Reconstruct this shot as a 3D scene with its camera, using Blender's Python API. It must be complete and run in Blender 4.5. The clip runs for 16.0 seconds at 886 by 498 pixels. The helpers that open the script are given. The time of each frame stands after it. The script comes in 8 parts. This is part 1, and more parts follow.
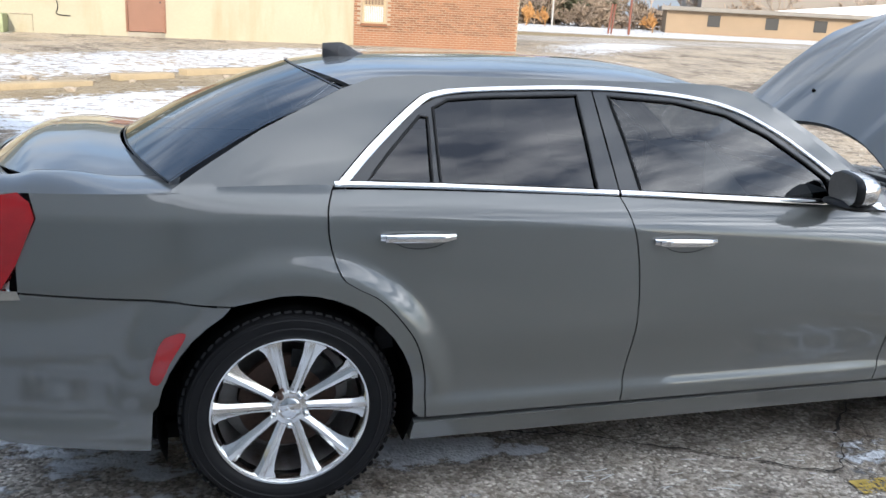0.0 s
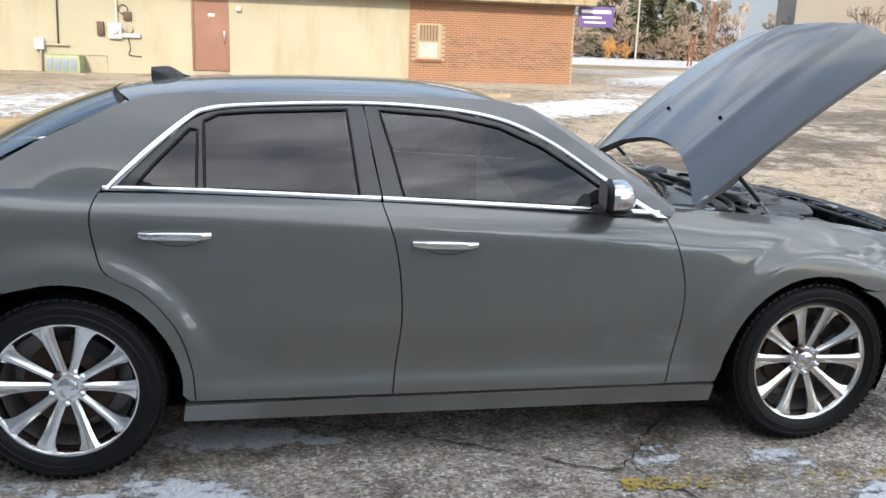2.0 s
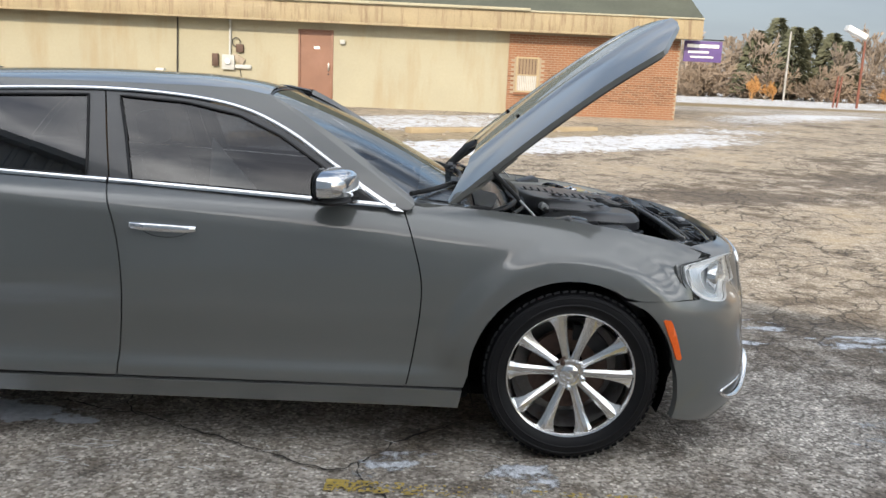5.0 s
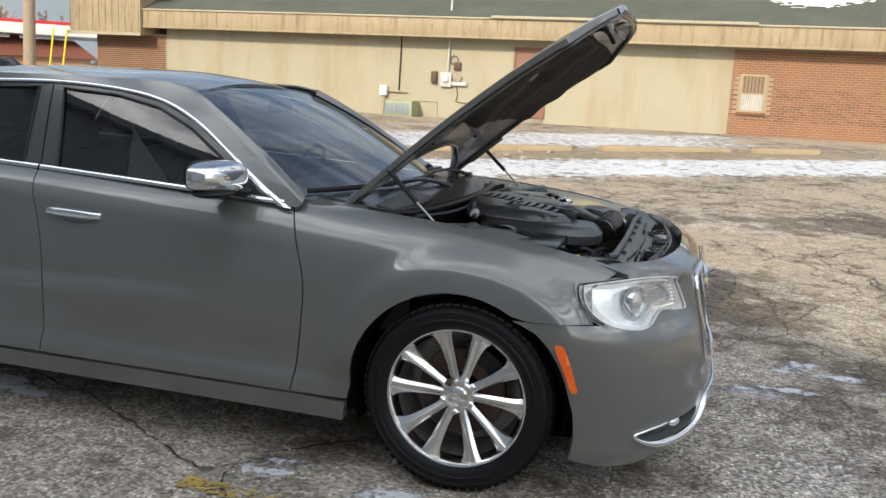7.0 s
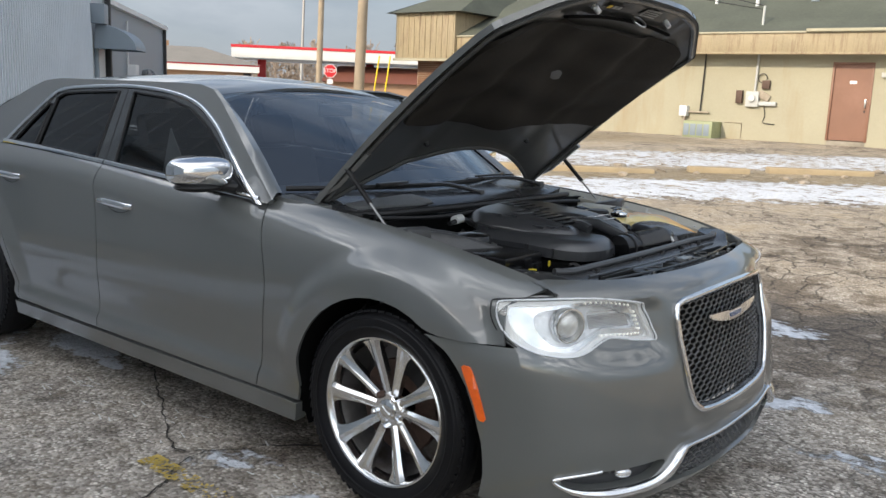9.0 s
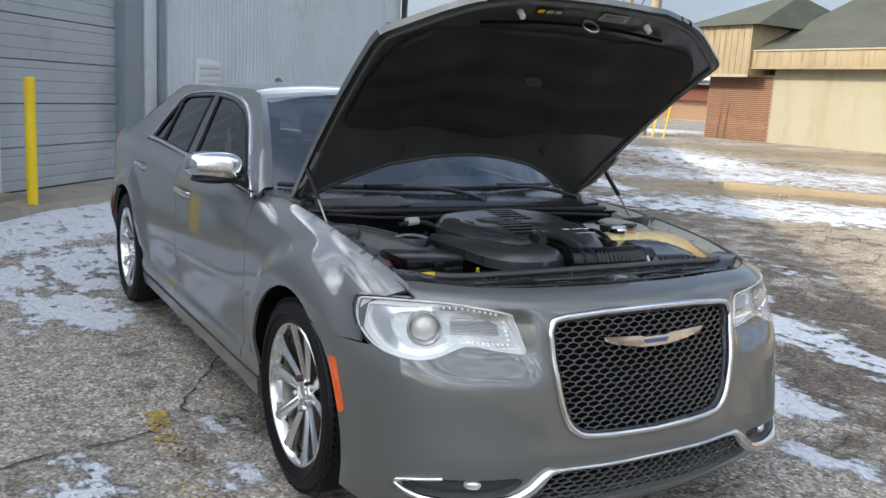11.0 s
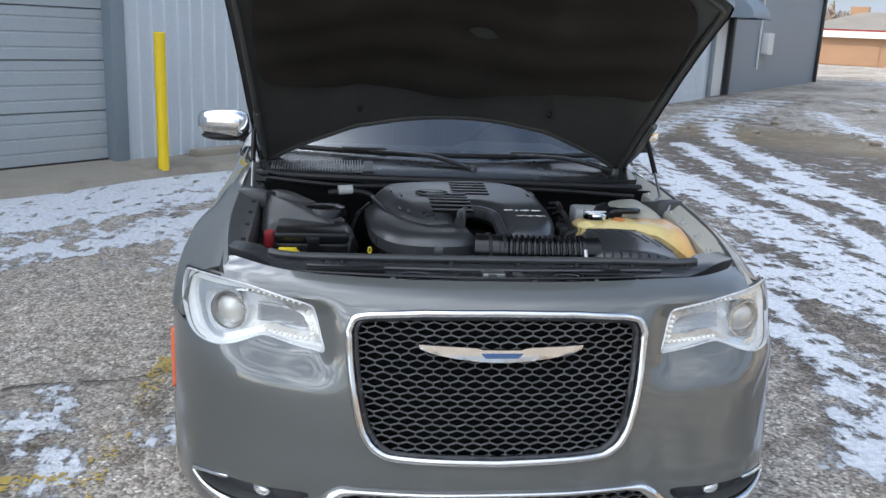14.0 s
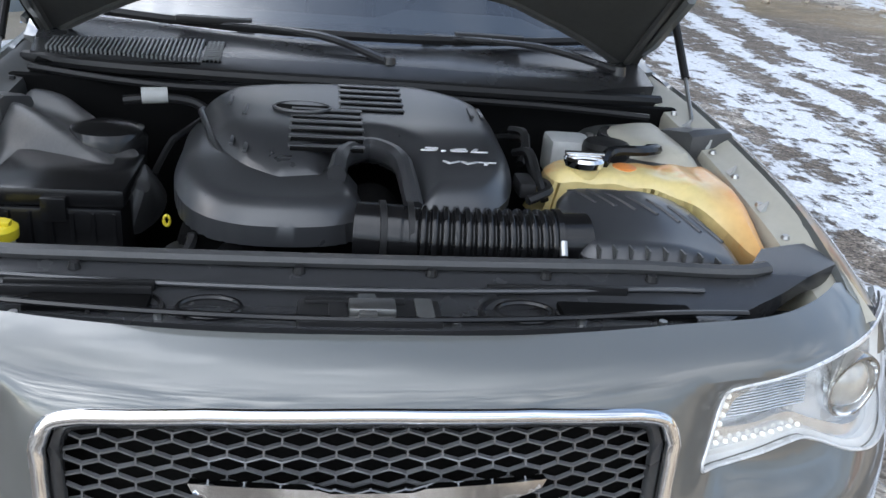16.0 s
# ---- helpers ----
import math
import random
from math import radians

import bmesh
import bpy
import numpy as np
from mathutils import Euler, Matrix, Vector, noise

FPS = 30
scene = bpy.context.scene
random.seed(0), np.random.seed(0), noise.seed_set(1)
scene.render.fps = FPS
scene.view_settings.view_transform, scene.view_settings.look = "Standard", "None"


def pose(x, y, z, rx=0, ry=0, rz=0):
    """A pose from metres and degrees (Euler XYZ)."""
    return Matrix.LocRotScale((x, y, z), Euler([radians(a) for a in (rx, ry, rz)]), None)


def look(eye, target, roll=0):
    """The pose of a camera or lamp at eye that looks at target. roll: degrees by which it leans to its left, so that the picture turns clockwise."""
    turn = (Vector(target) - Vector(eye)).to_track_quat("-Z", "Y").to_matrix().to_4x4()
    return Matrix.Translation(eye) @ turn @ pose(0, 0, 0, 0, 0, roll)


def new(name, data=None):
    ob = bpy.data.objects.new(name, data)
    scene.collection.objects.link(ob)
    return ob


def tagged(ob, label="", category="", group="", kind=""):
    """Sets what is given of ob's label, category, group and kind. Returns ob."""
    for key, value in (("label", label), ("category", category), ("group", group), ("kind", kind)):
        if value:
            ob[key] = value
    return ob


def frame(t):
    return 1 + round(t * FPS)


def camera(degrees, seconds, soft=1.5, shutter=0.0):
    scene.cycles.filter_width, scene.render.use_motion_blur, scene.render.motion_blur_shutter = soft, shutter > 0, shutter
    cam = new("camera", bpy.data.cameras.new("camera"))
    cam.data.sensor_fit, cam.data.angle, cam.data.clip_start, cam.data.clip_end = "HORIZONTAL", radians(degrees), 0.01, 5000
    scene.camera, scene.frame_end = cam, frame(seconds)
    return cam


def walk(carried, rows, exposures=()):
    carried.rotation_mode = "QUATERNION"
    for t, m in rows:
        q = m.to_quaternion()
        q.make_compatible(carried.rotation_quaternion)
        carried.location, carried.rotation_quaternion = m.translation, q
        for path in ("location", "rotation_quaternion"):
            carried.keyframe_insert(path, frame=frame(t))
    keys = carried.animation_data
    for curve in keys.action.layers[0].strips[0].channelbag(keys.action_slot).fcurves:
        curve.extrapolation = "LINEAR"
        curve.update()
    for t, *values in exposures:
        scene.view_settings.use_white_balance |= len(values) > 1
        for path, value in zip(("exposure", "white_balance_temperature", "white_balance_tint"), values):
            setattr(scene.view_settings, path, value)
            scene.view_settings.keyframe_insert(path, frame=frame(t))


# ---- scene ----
cam = camera(54.6, 16.0)
PATH = [
    (0, (-0.322, -3.518, 1.67), (0.255, -1.679, 1.133), 3.1),
    (0.5, (-0.081, -3.638, 1.659), (0.397, -1.767, 1.138), 3.2),
    (1, (0.116, -3.891, 1.688), (0.505, -1.995, 1.186), 3.5),
    (1.5, (0.436, -3.986, 1.661), (0.785, -2.077, 1.177), 3.0),
    (2, (0.79, -4.079, 1.665), (1.161, -2.17, 1.198), 2.0),
    (2.5, (1.066, -4.227, 1.672), (1.449, -2.317, 1.221), 1.2),
    (3, (1.325, -4.25, 1.659), (1.688, -2.333, 1.218), 1.1),
    (3.5, (1.578, -4.339, 1.63), (1.882, -2.407, 1.209), 1.4),
    (4, (1.795, -4.241, 1.534), (2.03, -2.297, 1.128), 1.9),
    (4.5, (2.141, -4.197, 1.515), (2.287, -2.242, 1.122), 2.4),
    (4.7, (2.263, -4.226, 1.53), (2.367, -2.268, 1.138), 2.5),
    (6.8, (3.67, -3.838, 1.474), (3.202, -1.932, 1.092), 2.4),
    (7, (3.791, -3.8, 1.482), (3.257, -1.909, 1.109), 2.8),
    (7.5, (4.083, -3.62, 1.452), (3.392, -1.778, 1.091), 4.1),
    (8, (4.42, -3.512, 1.437), (3.535, -1.756, 1.072), 3.4),
    (8.5, (4.664, -3.268, 1.421), (3.609, -1.61, 1.048), 2.6),
    (9, (4.922, -2.998, 1.44), (3.708, -1.447, 1.087), 2.3),
    (9.2, (5.037, -2.92, 1.44), (3.76, -1.419, 1.097), 2.2),
    (11.3, (6.007, -1.867, 1.48), (4.273, -0.94, 1.119), 3.2),
    (11.5, (6.087, -1.766, 1.487), (4.321, -0.901, 1.12), 3.1),
    (12, (6.136, -1.48, 1.484), (4.311, -0.756, 1.104), 3.0),
    (12.5, (6.158, -1.149, 1.496), (4.29, -0.553, 1.103), 2.9),
    (13, (6.167, -0.868, 1.518), (4.265, -0.4, 1.117), 2.9),
    (13.5, (6.069, -0.64, 1.54), (4.152, -0.254, 1.122), 3.0),
    (14, (5.992, -0.431, 1.531), (4.067, -0.189, 1.044), 2.7),
    (14.5, (5.782, -0.311, 1.501), (3.877, -0.122, 0.921), 2.7),
    (15, (5.453, -0.231, 1.49), (3.572, -0.042, 0.835), 3.8),
    (15.3, (5.236, -0.134, 1.461), (3.373, 0.065, 0.76), 3.6),
    (15.5, (5.098, -0.079, 1.451), (3.242, 0.143, 0.739), 4.9),
    (16, (4.754, -0.077, 1.427), (2.939, 0.217, 0.641), 5.2),
]
walk(cam, [(t, look(eye, target, roll)) for t, eye, target, roll in PATH], exposures=((0.0, 0.90, 6500, 10), (2.0, 0.80, 6750, 10), (3.5, 0.66, 6980, 10), (7.5, 0.46, 7000, 10), (9.0, 0.50, 6900, 10), (12.0, 0.74, 6550, 10), (14.0, 0.88, 6450, 10), (15.0, 1.00, 6500, 10), (16.0, 1.16, 6550, 10)))

# ---- light ----
SUN_EL, SUN_TO = 26.0, (-0.20, -0.98)
world = bpy.data.worlds.new("sky")
scene.world = world
world.use_nodes = True
wt = world.node_tree
wt.nodes.clear()


def wnode(kind, **values):
    n = wt.nodes.new(kind)
    for key, value in values.items():
        n.inputs[key].default_value = value
    return n


sky = wt.nodes.new("ShaderNodeTexSky")
sky.sky_type = "NISHITA"
sky.sun_disc = False
sky.sun_elevation = radians(SUN_EL)
sky.sun_rotation = math.atan2(SUN_TO[0], SUN_TO[1])
sky.altitude, sky.air_density, sky.dust_density, sky.ozone_density = 200, 1.0, 1.2, 1.0
wtc = wt.nodes.new("ShaderNodeTexCoord")
wmap = wt.nodes.new("ShaderNodeMapping")
wmap.inputs["Scale"].default_value = (1.0, 1.6, 4.2)
wt.links.new(wtc.outputs["Generated"], wmap.inputs["Vector"])
wn = wnode("ShaderNodeTexNoise", Scale=2.6, Detail=5.0, Roughness=0.48)
wt.links.new(wmap.outputs["Vector"], wn.inputs["Vector"])
wr = wt.nodes.new("ShaderNodeValToRGB")
wr.color_ramp.elements[0].position, wr.color_ramp.elements[1].position = 0.33, 0.62
wt.links.new(wn.outputs["Fac"], wr.inputs["Fac"])
wmix = wt.nodes.new("ShaderNodeMix")
wmix.data_type = "RGBA"
wscale = wnode("ShaderNodeMath", **{})
wscale.operation = "MULTIPLY"
wscale.inputs[1].default_value = 0.92
wsep = wt.nodes.new("ShaderNodeSeparateXYZ")
wt.links.new(wtc.outputs["Generated"], wsep.inputs[0])
whigh = wt.nodes.new("ShaderNodeMapRange")
whigh.interpolation_type = "SMOOTHSTEP"
whigh.inputs["From Min"].default_value, whigh.inputs["From Max"].default_value = 0.02, 0.24
whigh.inputs["To Min"].default_value, whigh.inputs["To Max"].default_value = 0.50, 1.0
wt.links.new(wsep.outputs[2], whigh.inputs["Value"])
wthick = wt.nodes.new("ShaderNodeMath")
wthick.operation = "MULTIPLY"
wt.links.new(wr.outputs["Color"], wthick.inputs[0])
wt.links.new(whigh.outputs[0], wthick.inputs[1])
# the cloud breaks up overhead and away from the sun
wwest = wt.nodes.new("ShaderNodeVectorMath")
wwest.operation = "DOT_PRODUCT"
wt.links.new(wtc.outputs["Generated"], wwest.inputs[0])
wwest.inputs[1].default_value = Vector((-0.34, 0.42, 0.84)).normalized()
wopen = wt.nodes.new("ShaderNodeMapRange")
wopen.interpolation_type = "SMOOTHSTEP"
wopen.inputs["From Min"].default_value, wopen.inputs["From Max"].default_value = 0.64, 0.95
wopen.inputs["To Min"].default_value, wopen.inputs["To Max"].default_value = 1.0, 0.08
wt.links.new(wwest.outputs["Value"], wopen.inputs["Value"])
# a thin even veil high up
wcalm_cover = wt.nodes.new("ShaderNodeMapRange")
wcalm_cover.interpolation_type = "SMOOTHSTEP"
wcalm_cover.inputs["From Min"].default_value, wcalm_cover.inputs["From Max"].default_value = 0.45, 0.85
wcalm_cover.inputs["To Min"].default_value, wcalm_cover.inputs["To Max"].default_value = 0.0, 0.66
wt.links.new(wsep.outputs[2], wcalm_cover.inputs["Value"])
wover = wt.nodes.new("ShaderNodeMath")
wover.operation = "MULTIPLY"
wt.links.new(wthick.outputs[0], wover.inputs[0])
wt.links.new(wopen.outputs[0], wover.inputs[1])
wsteady = wt.nodes.new("ShaderNodeMath")
wsteady.operation = "MULTIPLY"
wt.links.new(wcalm_cover.outputs[0], wsteady.inputs[0])
wt.links.new(wopen.outputs[0], wsteady.inputs[1])
wthin = wt.nodes.new("ShaderNodeMath")
wthin.operation = "MAXIMUM"
wt.links.new(wover.outputs[0], wthin.inputs[0])
wt.links.new(wsteady.outputs[0], wthin.inputs[1])
wt.links.new(wthin.outputs[0], wscale.inputs[0])
wt.links.new(wscale.outputs[0], wmix.inputs["Factor"])
wt.links.new(sky.outputs["Color"], wmix.inputs["A"])
# cloud is brightest round the sun and dull away from it
wdot = wt.nodes.new("ShaderNodeVectorMath")
wdot.operation = "DOT_PRODUCT"
wt.links.new(wtc.outputs["Generated"], wdot.inputs[0])
sun_dir = Vector((SUN_TO[0], SUN_TO[1], math.tan(radians(SUN_EL)))).normalized()
wdot.inputs[1].default_value = sun_dir
wglow = wt.nodes.new("ShaderNodeMapRange")
wglow.interpolation_type = "SMOOTHSTEP"
wglow.inputs["From Min"].default_value, wglow.inputs["From Max"].default_value = -1.0, 0.98
wglow.inputs["To Min"].default_value, wglow.inputs["To Max"].default_value = 2.0, 22.0
wt.links.new(wdot.outputs["Value"], wglow.inputs["Value"])
wtone = wt.nodes.new("ShaderNodeMix")
wtone.data_type, wtone.blend_type = "RGBA", "MULTIPLY"
wtone.inputs["Factor"].default_value = 1.0
wtone.inputs["A"].default_value = (0.94, 0.985, 1.06, 1)
wt.links.new(wglow.outputs[0], wtone.inputs["B"])
# grey undersides and white tops
wn2 = wnode("ShaderNodeTexNoise", Scale=4.2, Detail=5.0, Roughness=0.52)
wt.links.new(wmap.outputs["Vector"], wn2.inputs["Vector"])
wr2 = wt.nodes.new("ShaderNodeValToRGB")
wr2.color_ramp.elements[0].position, wr2.color_ramp.elements[1].position = 0.38, 0.61
wr2.color_ramp.elements[0].color, wr2.color_ramp.elements[1].color = (0.20, 0.23, 0.29, 1), (1.32, 1.31, 1.29, 1)
wt.links.new(wn2.outputs["Fac"], wr2.inputs["Fac"])
wshade = wt.nodes.new("ShaderNodeMix")
wshade.data_type, wshade.blend_type = "RGBA", "MULTIPLY"
wshade.inputs["Factor"].default_value = 1.0
wt.links.new(wtone.outputs["Result"], wshade.inputs["A"])
wcalm = wt.nodes.new("ShaderNodeMapRange")
wcalm.interpolation_type = "SMOOTHSTEP"
wcalm.inputs["From Min"].default_value, wcalm.inputs["From Max"].default_value = 0.62, 0.90
wcalm.inputs["To Min"].default_value, wcalm.inputs["To Max"].default_value = 0.0, 0.85
wt.links.new(wsep.outputs[2], wcalm.inputs["Value"])
weven = wt.nodes.new("ShaderNodeMix")
weven.data_type = "RGBA"
wt.links.new(wcalm.outputs[0], weven.inputs["Factor"])
wt.links.new(wr2.outputs["Color"], weven.inputs["A"])
weven.inputs["B"].default_value = (0.76, 0.78, 0.81, 1)
wt.links.new(weven.outputs["Result"], wshade.inputs["B"])
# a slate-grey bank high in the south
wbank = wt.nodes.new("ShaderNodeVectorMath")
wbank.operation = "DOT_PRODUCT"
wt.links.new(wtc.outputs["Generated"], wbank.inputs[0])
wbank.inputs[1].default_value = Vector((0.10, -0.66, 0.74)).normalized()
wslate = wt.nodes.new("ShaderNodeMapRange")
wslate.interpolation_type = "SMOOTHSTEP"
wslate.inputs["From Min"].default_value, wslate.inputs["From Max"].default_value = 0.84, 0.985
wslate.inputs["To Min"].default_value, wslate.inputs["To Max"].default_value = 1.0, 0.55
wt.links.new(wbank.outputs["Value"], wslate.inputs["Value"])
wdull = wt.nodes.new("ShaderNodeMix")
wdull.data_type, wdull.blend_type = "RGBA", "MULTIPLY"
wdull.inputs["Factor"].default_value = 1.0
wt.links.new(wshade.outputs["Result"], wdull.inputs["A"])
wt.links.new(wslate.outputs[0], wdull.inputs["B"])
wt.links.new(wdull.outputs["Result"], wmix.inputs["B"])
wbg = wnode("ShaderNodeBackground", Strength=0.14)
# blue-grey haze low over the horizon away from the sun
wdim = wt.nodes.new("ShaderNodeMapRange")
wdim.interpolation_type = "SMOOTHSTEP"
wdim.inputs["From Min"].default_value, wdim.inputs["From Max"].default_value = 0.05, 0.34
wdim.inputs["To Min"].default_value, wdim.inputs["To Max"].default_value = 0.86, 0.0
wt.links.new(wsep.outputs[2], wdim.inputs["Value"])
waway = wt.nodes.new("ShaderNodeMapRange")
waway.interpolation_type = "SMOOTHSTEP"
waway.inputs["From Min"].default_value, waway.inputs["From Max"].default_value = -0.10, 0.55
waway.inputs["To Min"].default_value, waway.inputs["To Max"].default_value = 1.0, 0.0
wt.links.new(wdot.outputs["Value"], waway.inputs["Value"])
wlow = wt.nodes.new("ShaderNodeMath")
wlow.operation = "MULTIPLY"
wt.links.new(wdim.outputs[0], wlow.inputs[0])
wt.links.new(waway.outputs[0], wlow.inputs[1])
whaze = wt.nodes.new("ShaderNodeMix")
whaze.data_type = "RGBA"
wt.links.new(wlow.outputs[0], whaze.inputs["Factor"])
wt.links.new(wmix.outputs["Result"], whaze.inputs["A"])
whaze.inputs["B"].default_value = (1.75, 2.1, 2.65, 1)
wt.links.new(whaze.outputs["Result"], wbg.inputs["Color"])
wout = wt.nodes.new("ShaderNodeOutputWorld")
wt.links.new(wbg.outputs["Background"], wout.inputs["Surface"])

sun = new("sun", bpy.data.lights.new("sun", "SUN"))
sun.data.energy, sun.data.angle, sun.data.color = 2.95, radians(0.6), (1.0, 0.89, 0.73)
sun.matrix_world = look((SUN_TO[0] * 40, SUN_TO[1] * 40, 40 * math.tan(radians(SUN_EL))), (0, 0, 0))


# ---- materials ----
def nodes_of(name):
    m = bpy.data.materials.new(name)
    m.use_nodes = True
    t = m.node_tree
    return m, t, t.nodes["Principled BSDF"]


def link(t, a, b):
    t.links.new(a, b)


def coords(t, scale=(1, 1, 1), kind="Object"):
    c = t.nodes.new("ShaderNodeTexCoord")
    mp = t.nodes.new("ShaderNodeMapping")
    mp.inputs["Scale"].default_value = scale
    link(t, c.outputs[kind], mp.inputs["Vector"])
    return mp.outputs["Vector"]


def noise_of(t, vec, scale, detail=4.0, rough=0.55):
    n = t.nodes.new("ShaderNodeTexNoise")
    n.inputs["Scale"].default_value, n.inputs["Detail"].default_value, n.inputs["Roughness"].default_value = scale, detail, rough
    link(t, vec, n.inputs["Vector"])
    return n.outputs["Fac"]


def ramp(t, fac, lo, hi, a=(0, 0, 0, 1), b=(1, 1, 1, 1)):
    r = t.nodes.new("ShaderNodeValToRGB")
    r.color_ramp.elements[0].position, r.color_ramp.elements[1].position = lo, hi
    r.color_ramp.elements[0].color, r.color_ramp.elements[1].color = a, b
    link(t, fac, r.inputs["Fac"])
    return r.outputs["Color"]


def mixc(t, fac, a, b, mode="MIX"):
    m = t.nodes.new("ShaderNodeMix")
    m.data_type, m.blend_type = "RGBA", mode
    for key, v in (("Factor", fac), ("A", a), ("B", b)):
        if isinstance(v, (int, float, tuple)):
            m.inputs[key].default_value = v
        else:
            link(t, v, m.inputs[key])
    return m.outputs["Result"]


def mathn(t, op, a, b=0.0, c=0.0):
    m = t.nodes.new("ShaderNodeMath")
    m.operation = op
    for i, v in enumerate((a, b, c)):
        if isinstance(v, (int, float)):
            m.inputs[i].default_value = v
        else:
            link(t, v, m.inputs[i])
    return m.outputs[0]


def bump(t, bsdf, height, strength=0.3, dist=0.01):
    b = t.nodes.new("ShaderNodeBump")
    b.inputs["Strength"].default_value, b.inputs["Distance"].default_value = strength, dist
    link(t, height, b.inputs["Height"])
    link(t, b.outputs["Normal"], bsdf.inputs["Normal"])


def plain(name, color, rough=0.5, metal=0.0, coat=0.0, vary=0.12, scale=6.0, fine=60.0, bumps=0.0, dirt=None, dirt_at=(0.55, 0.75), spec=0.5, random=0.0, stretch=(1, 1, 1)):
    """A surface with broad and fine variation of tone and gloss, some relief, and dirt in patches."""
    m, t, b = nodes_of(name)
    v = coords(t)
    big, small = noise_of(t, v, scale, 5), noise_of(t, v, fine, 3)
    both = mathn(t, "MULTIPLY_ADD", big, 0.65, mathn(t, "MULTIPLY", small, 0.35))
    lo, hi = tuple(c * (1 - vary) for c in color) + (1,), tuple(min(1, c * (1 + vary)) for c in color) + (1,)
    col = ramp(t, both, 0.32, 0.68, lo, hi)
    if random:
        o = t.nodes.new("ShaderNodeObjectInfo")
        col = mixc(t, 1.0, col, ramp(t, o.outputs["Random"], 0, 1, (1 - random,) * 3 + (1,), (1 + random,) * 3 + (1,)), "MULTIPLY")
    if dirt:
        col = mixc(t, ramp(t, noise_of(t, coords(t, stretch), scale * 0.6, 8, 0.65), *dirt_at), col, dirt + (1,))
    link(t, col, b.inputs["Base Color"])
    link(t, mathn(t, "MULTIPLY_ADD", big, 0.25 * rough, rough * 0.87), b.inputs["Roughness"])
    b.inputs["Metallic"].default_value, b.inputs["Coat Weight"].default_value, b.inputs["Specular IOR Level"].default_value = metal, coat, spec
    b.inputs["Coat Roughness"].default_value = 0.03
    if bumps:
        bump(t, b, both, bumps, 0.004)
    return m


def glass(name, color, ior=1.62, rough=0.0):
    m, t, b = nodes_of(name)
    b.inputs["Base Color"].default_value = color + (1,)
    b.inputs["Roughness"].default_value = rough
    b.inputs["IOR"].default_value = 1.45
    tr = t.nodes.new("ShaderNodeBsdfTransparent")
    tr.inputs["Color"].default_value = color + (1,)
    gl = t.nodes.new("ShaderNodeBsdfGlossy")
    gl.inputs["Roughness"].default_value = rough
    lw = t.nodes.new("ShaderNodeLayerWeight")
    lw.inputs["Blend"].default_value = 0.5
    r0 = ((ior - 1) / (ior + 1)) ** 2
    fr = mathn(t, "MULTIPLY_ADD", mathn(t, "POWER", lw.outputs["Facing"], 5.0), 1 - r0, r0)
    mx = t.nodes.new("ShaderNodeMixShader")
    link(t, fr, mx.inputs[0])
    link(t, tr.outputs[0], mx.inputs[1])
    link(t, gl.outputs[0], mx.inputs[2])
    link(t, mx.outputs[0], t.nodes["Material Output"].inputs["Surface"])
    return m


M = {}
M["paint"] = plain("grey_car_paint", (0.125, 0.130, 0.124), 0.36, 0.20, 1.0, 0.03, 1.5, 900.0, spec=0.25)
M["paint"].node_tree.nodes["Principled BSDF"].inputs["Coat IOR"].default_value = 1.75
M["paint"].node_tree.nodes["Principled BSDF"].inputs["Coat Roughness"].default_value = 0.025
M["chrome"] = plain("chrome", (0.82, 0.83, 0.84), 0.06, 1.0, vary=0.03, scale=9.0)
M["alloy"] = plain("polished_alloy", (0.84, 0.84, 0.83), 0.17, 1.0, vary=0.10, scale=14.0, fine=150.0, dirt=(0.30, 0.25, 0.20), dirt_at=(0.66, 0.90))
M["alloy_dark"] = plain("alloy_barrel", (0.26, 0.25, 0.24), 0.40, 0.8, vary=0.2, scale=12.0, dirt=(0.12, 0.07, 0.04))
M["rust"] = plain("brake_disc_rust", (0.085, 0.05, 0.037), 0.6, 0.3, vary=0.3, scale=25.0, bumps=0.2)
M["tyre"] = plain("tyre_rubber", (0.007, 0.007, 0.008), 0.5, vary=0.25, scale=9.0, fine=90.0, bumps=0.15, dirt=(0.014, 0.013, 0.013), dirt_at=(0.6, 0.85), spec=0.22)
M["black"] = plain("black_plastic", (0.016, 0.016, 0.0165), 0.40, vary=0.2, scale=10.0, fine=220.0, bumps=0.12, dirt=(0.03, 0.029, 0.027), dirt_at=(0.66, 0.92), spec=0.28)
M["satin"] = plain("satin_black_plastic", (0.034, 0.035, 0.037), 0.27, vary=0.15, scale=7.0, fine=260.0, bumps=0.03, dirt=(0.045, 0.042, 0.038), dirt_at=(0.64, 0.9))
M["matte"] = plain("black_felt", (0.029, 0.026, 0.0225), 0.75, vary=0.35, scale=5.0, fine=120.0, bumps=0.3, spec=0.25)
M["moulded"] = plain("moulded_black_plastic", (0.036, 0.0375, 0.0405), 0.29, vary=0.12, scale=9.0, fine=400.0, bumps=0.05, dirt=(0.035, 0.033, 0.03), dirt_at=(0.64, 0.95), spec=0.85)
M["box_black"] = plain("shiny_black_box_plastic", (0.008, 0.008, 0.0085), 0.24, vary=0.15, scale=12.0, fine=200.0, bumps=0.03)
M["gloss_black"] = plain("gloss_black_rubber", (0.008, 0.008, 0.0085), 0.18, vary=0.15, scale=14.0, dirt=(0.05, 0.047, 0.042), dirt_at=(0.66, 0.95))
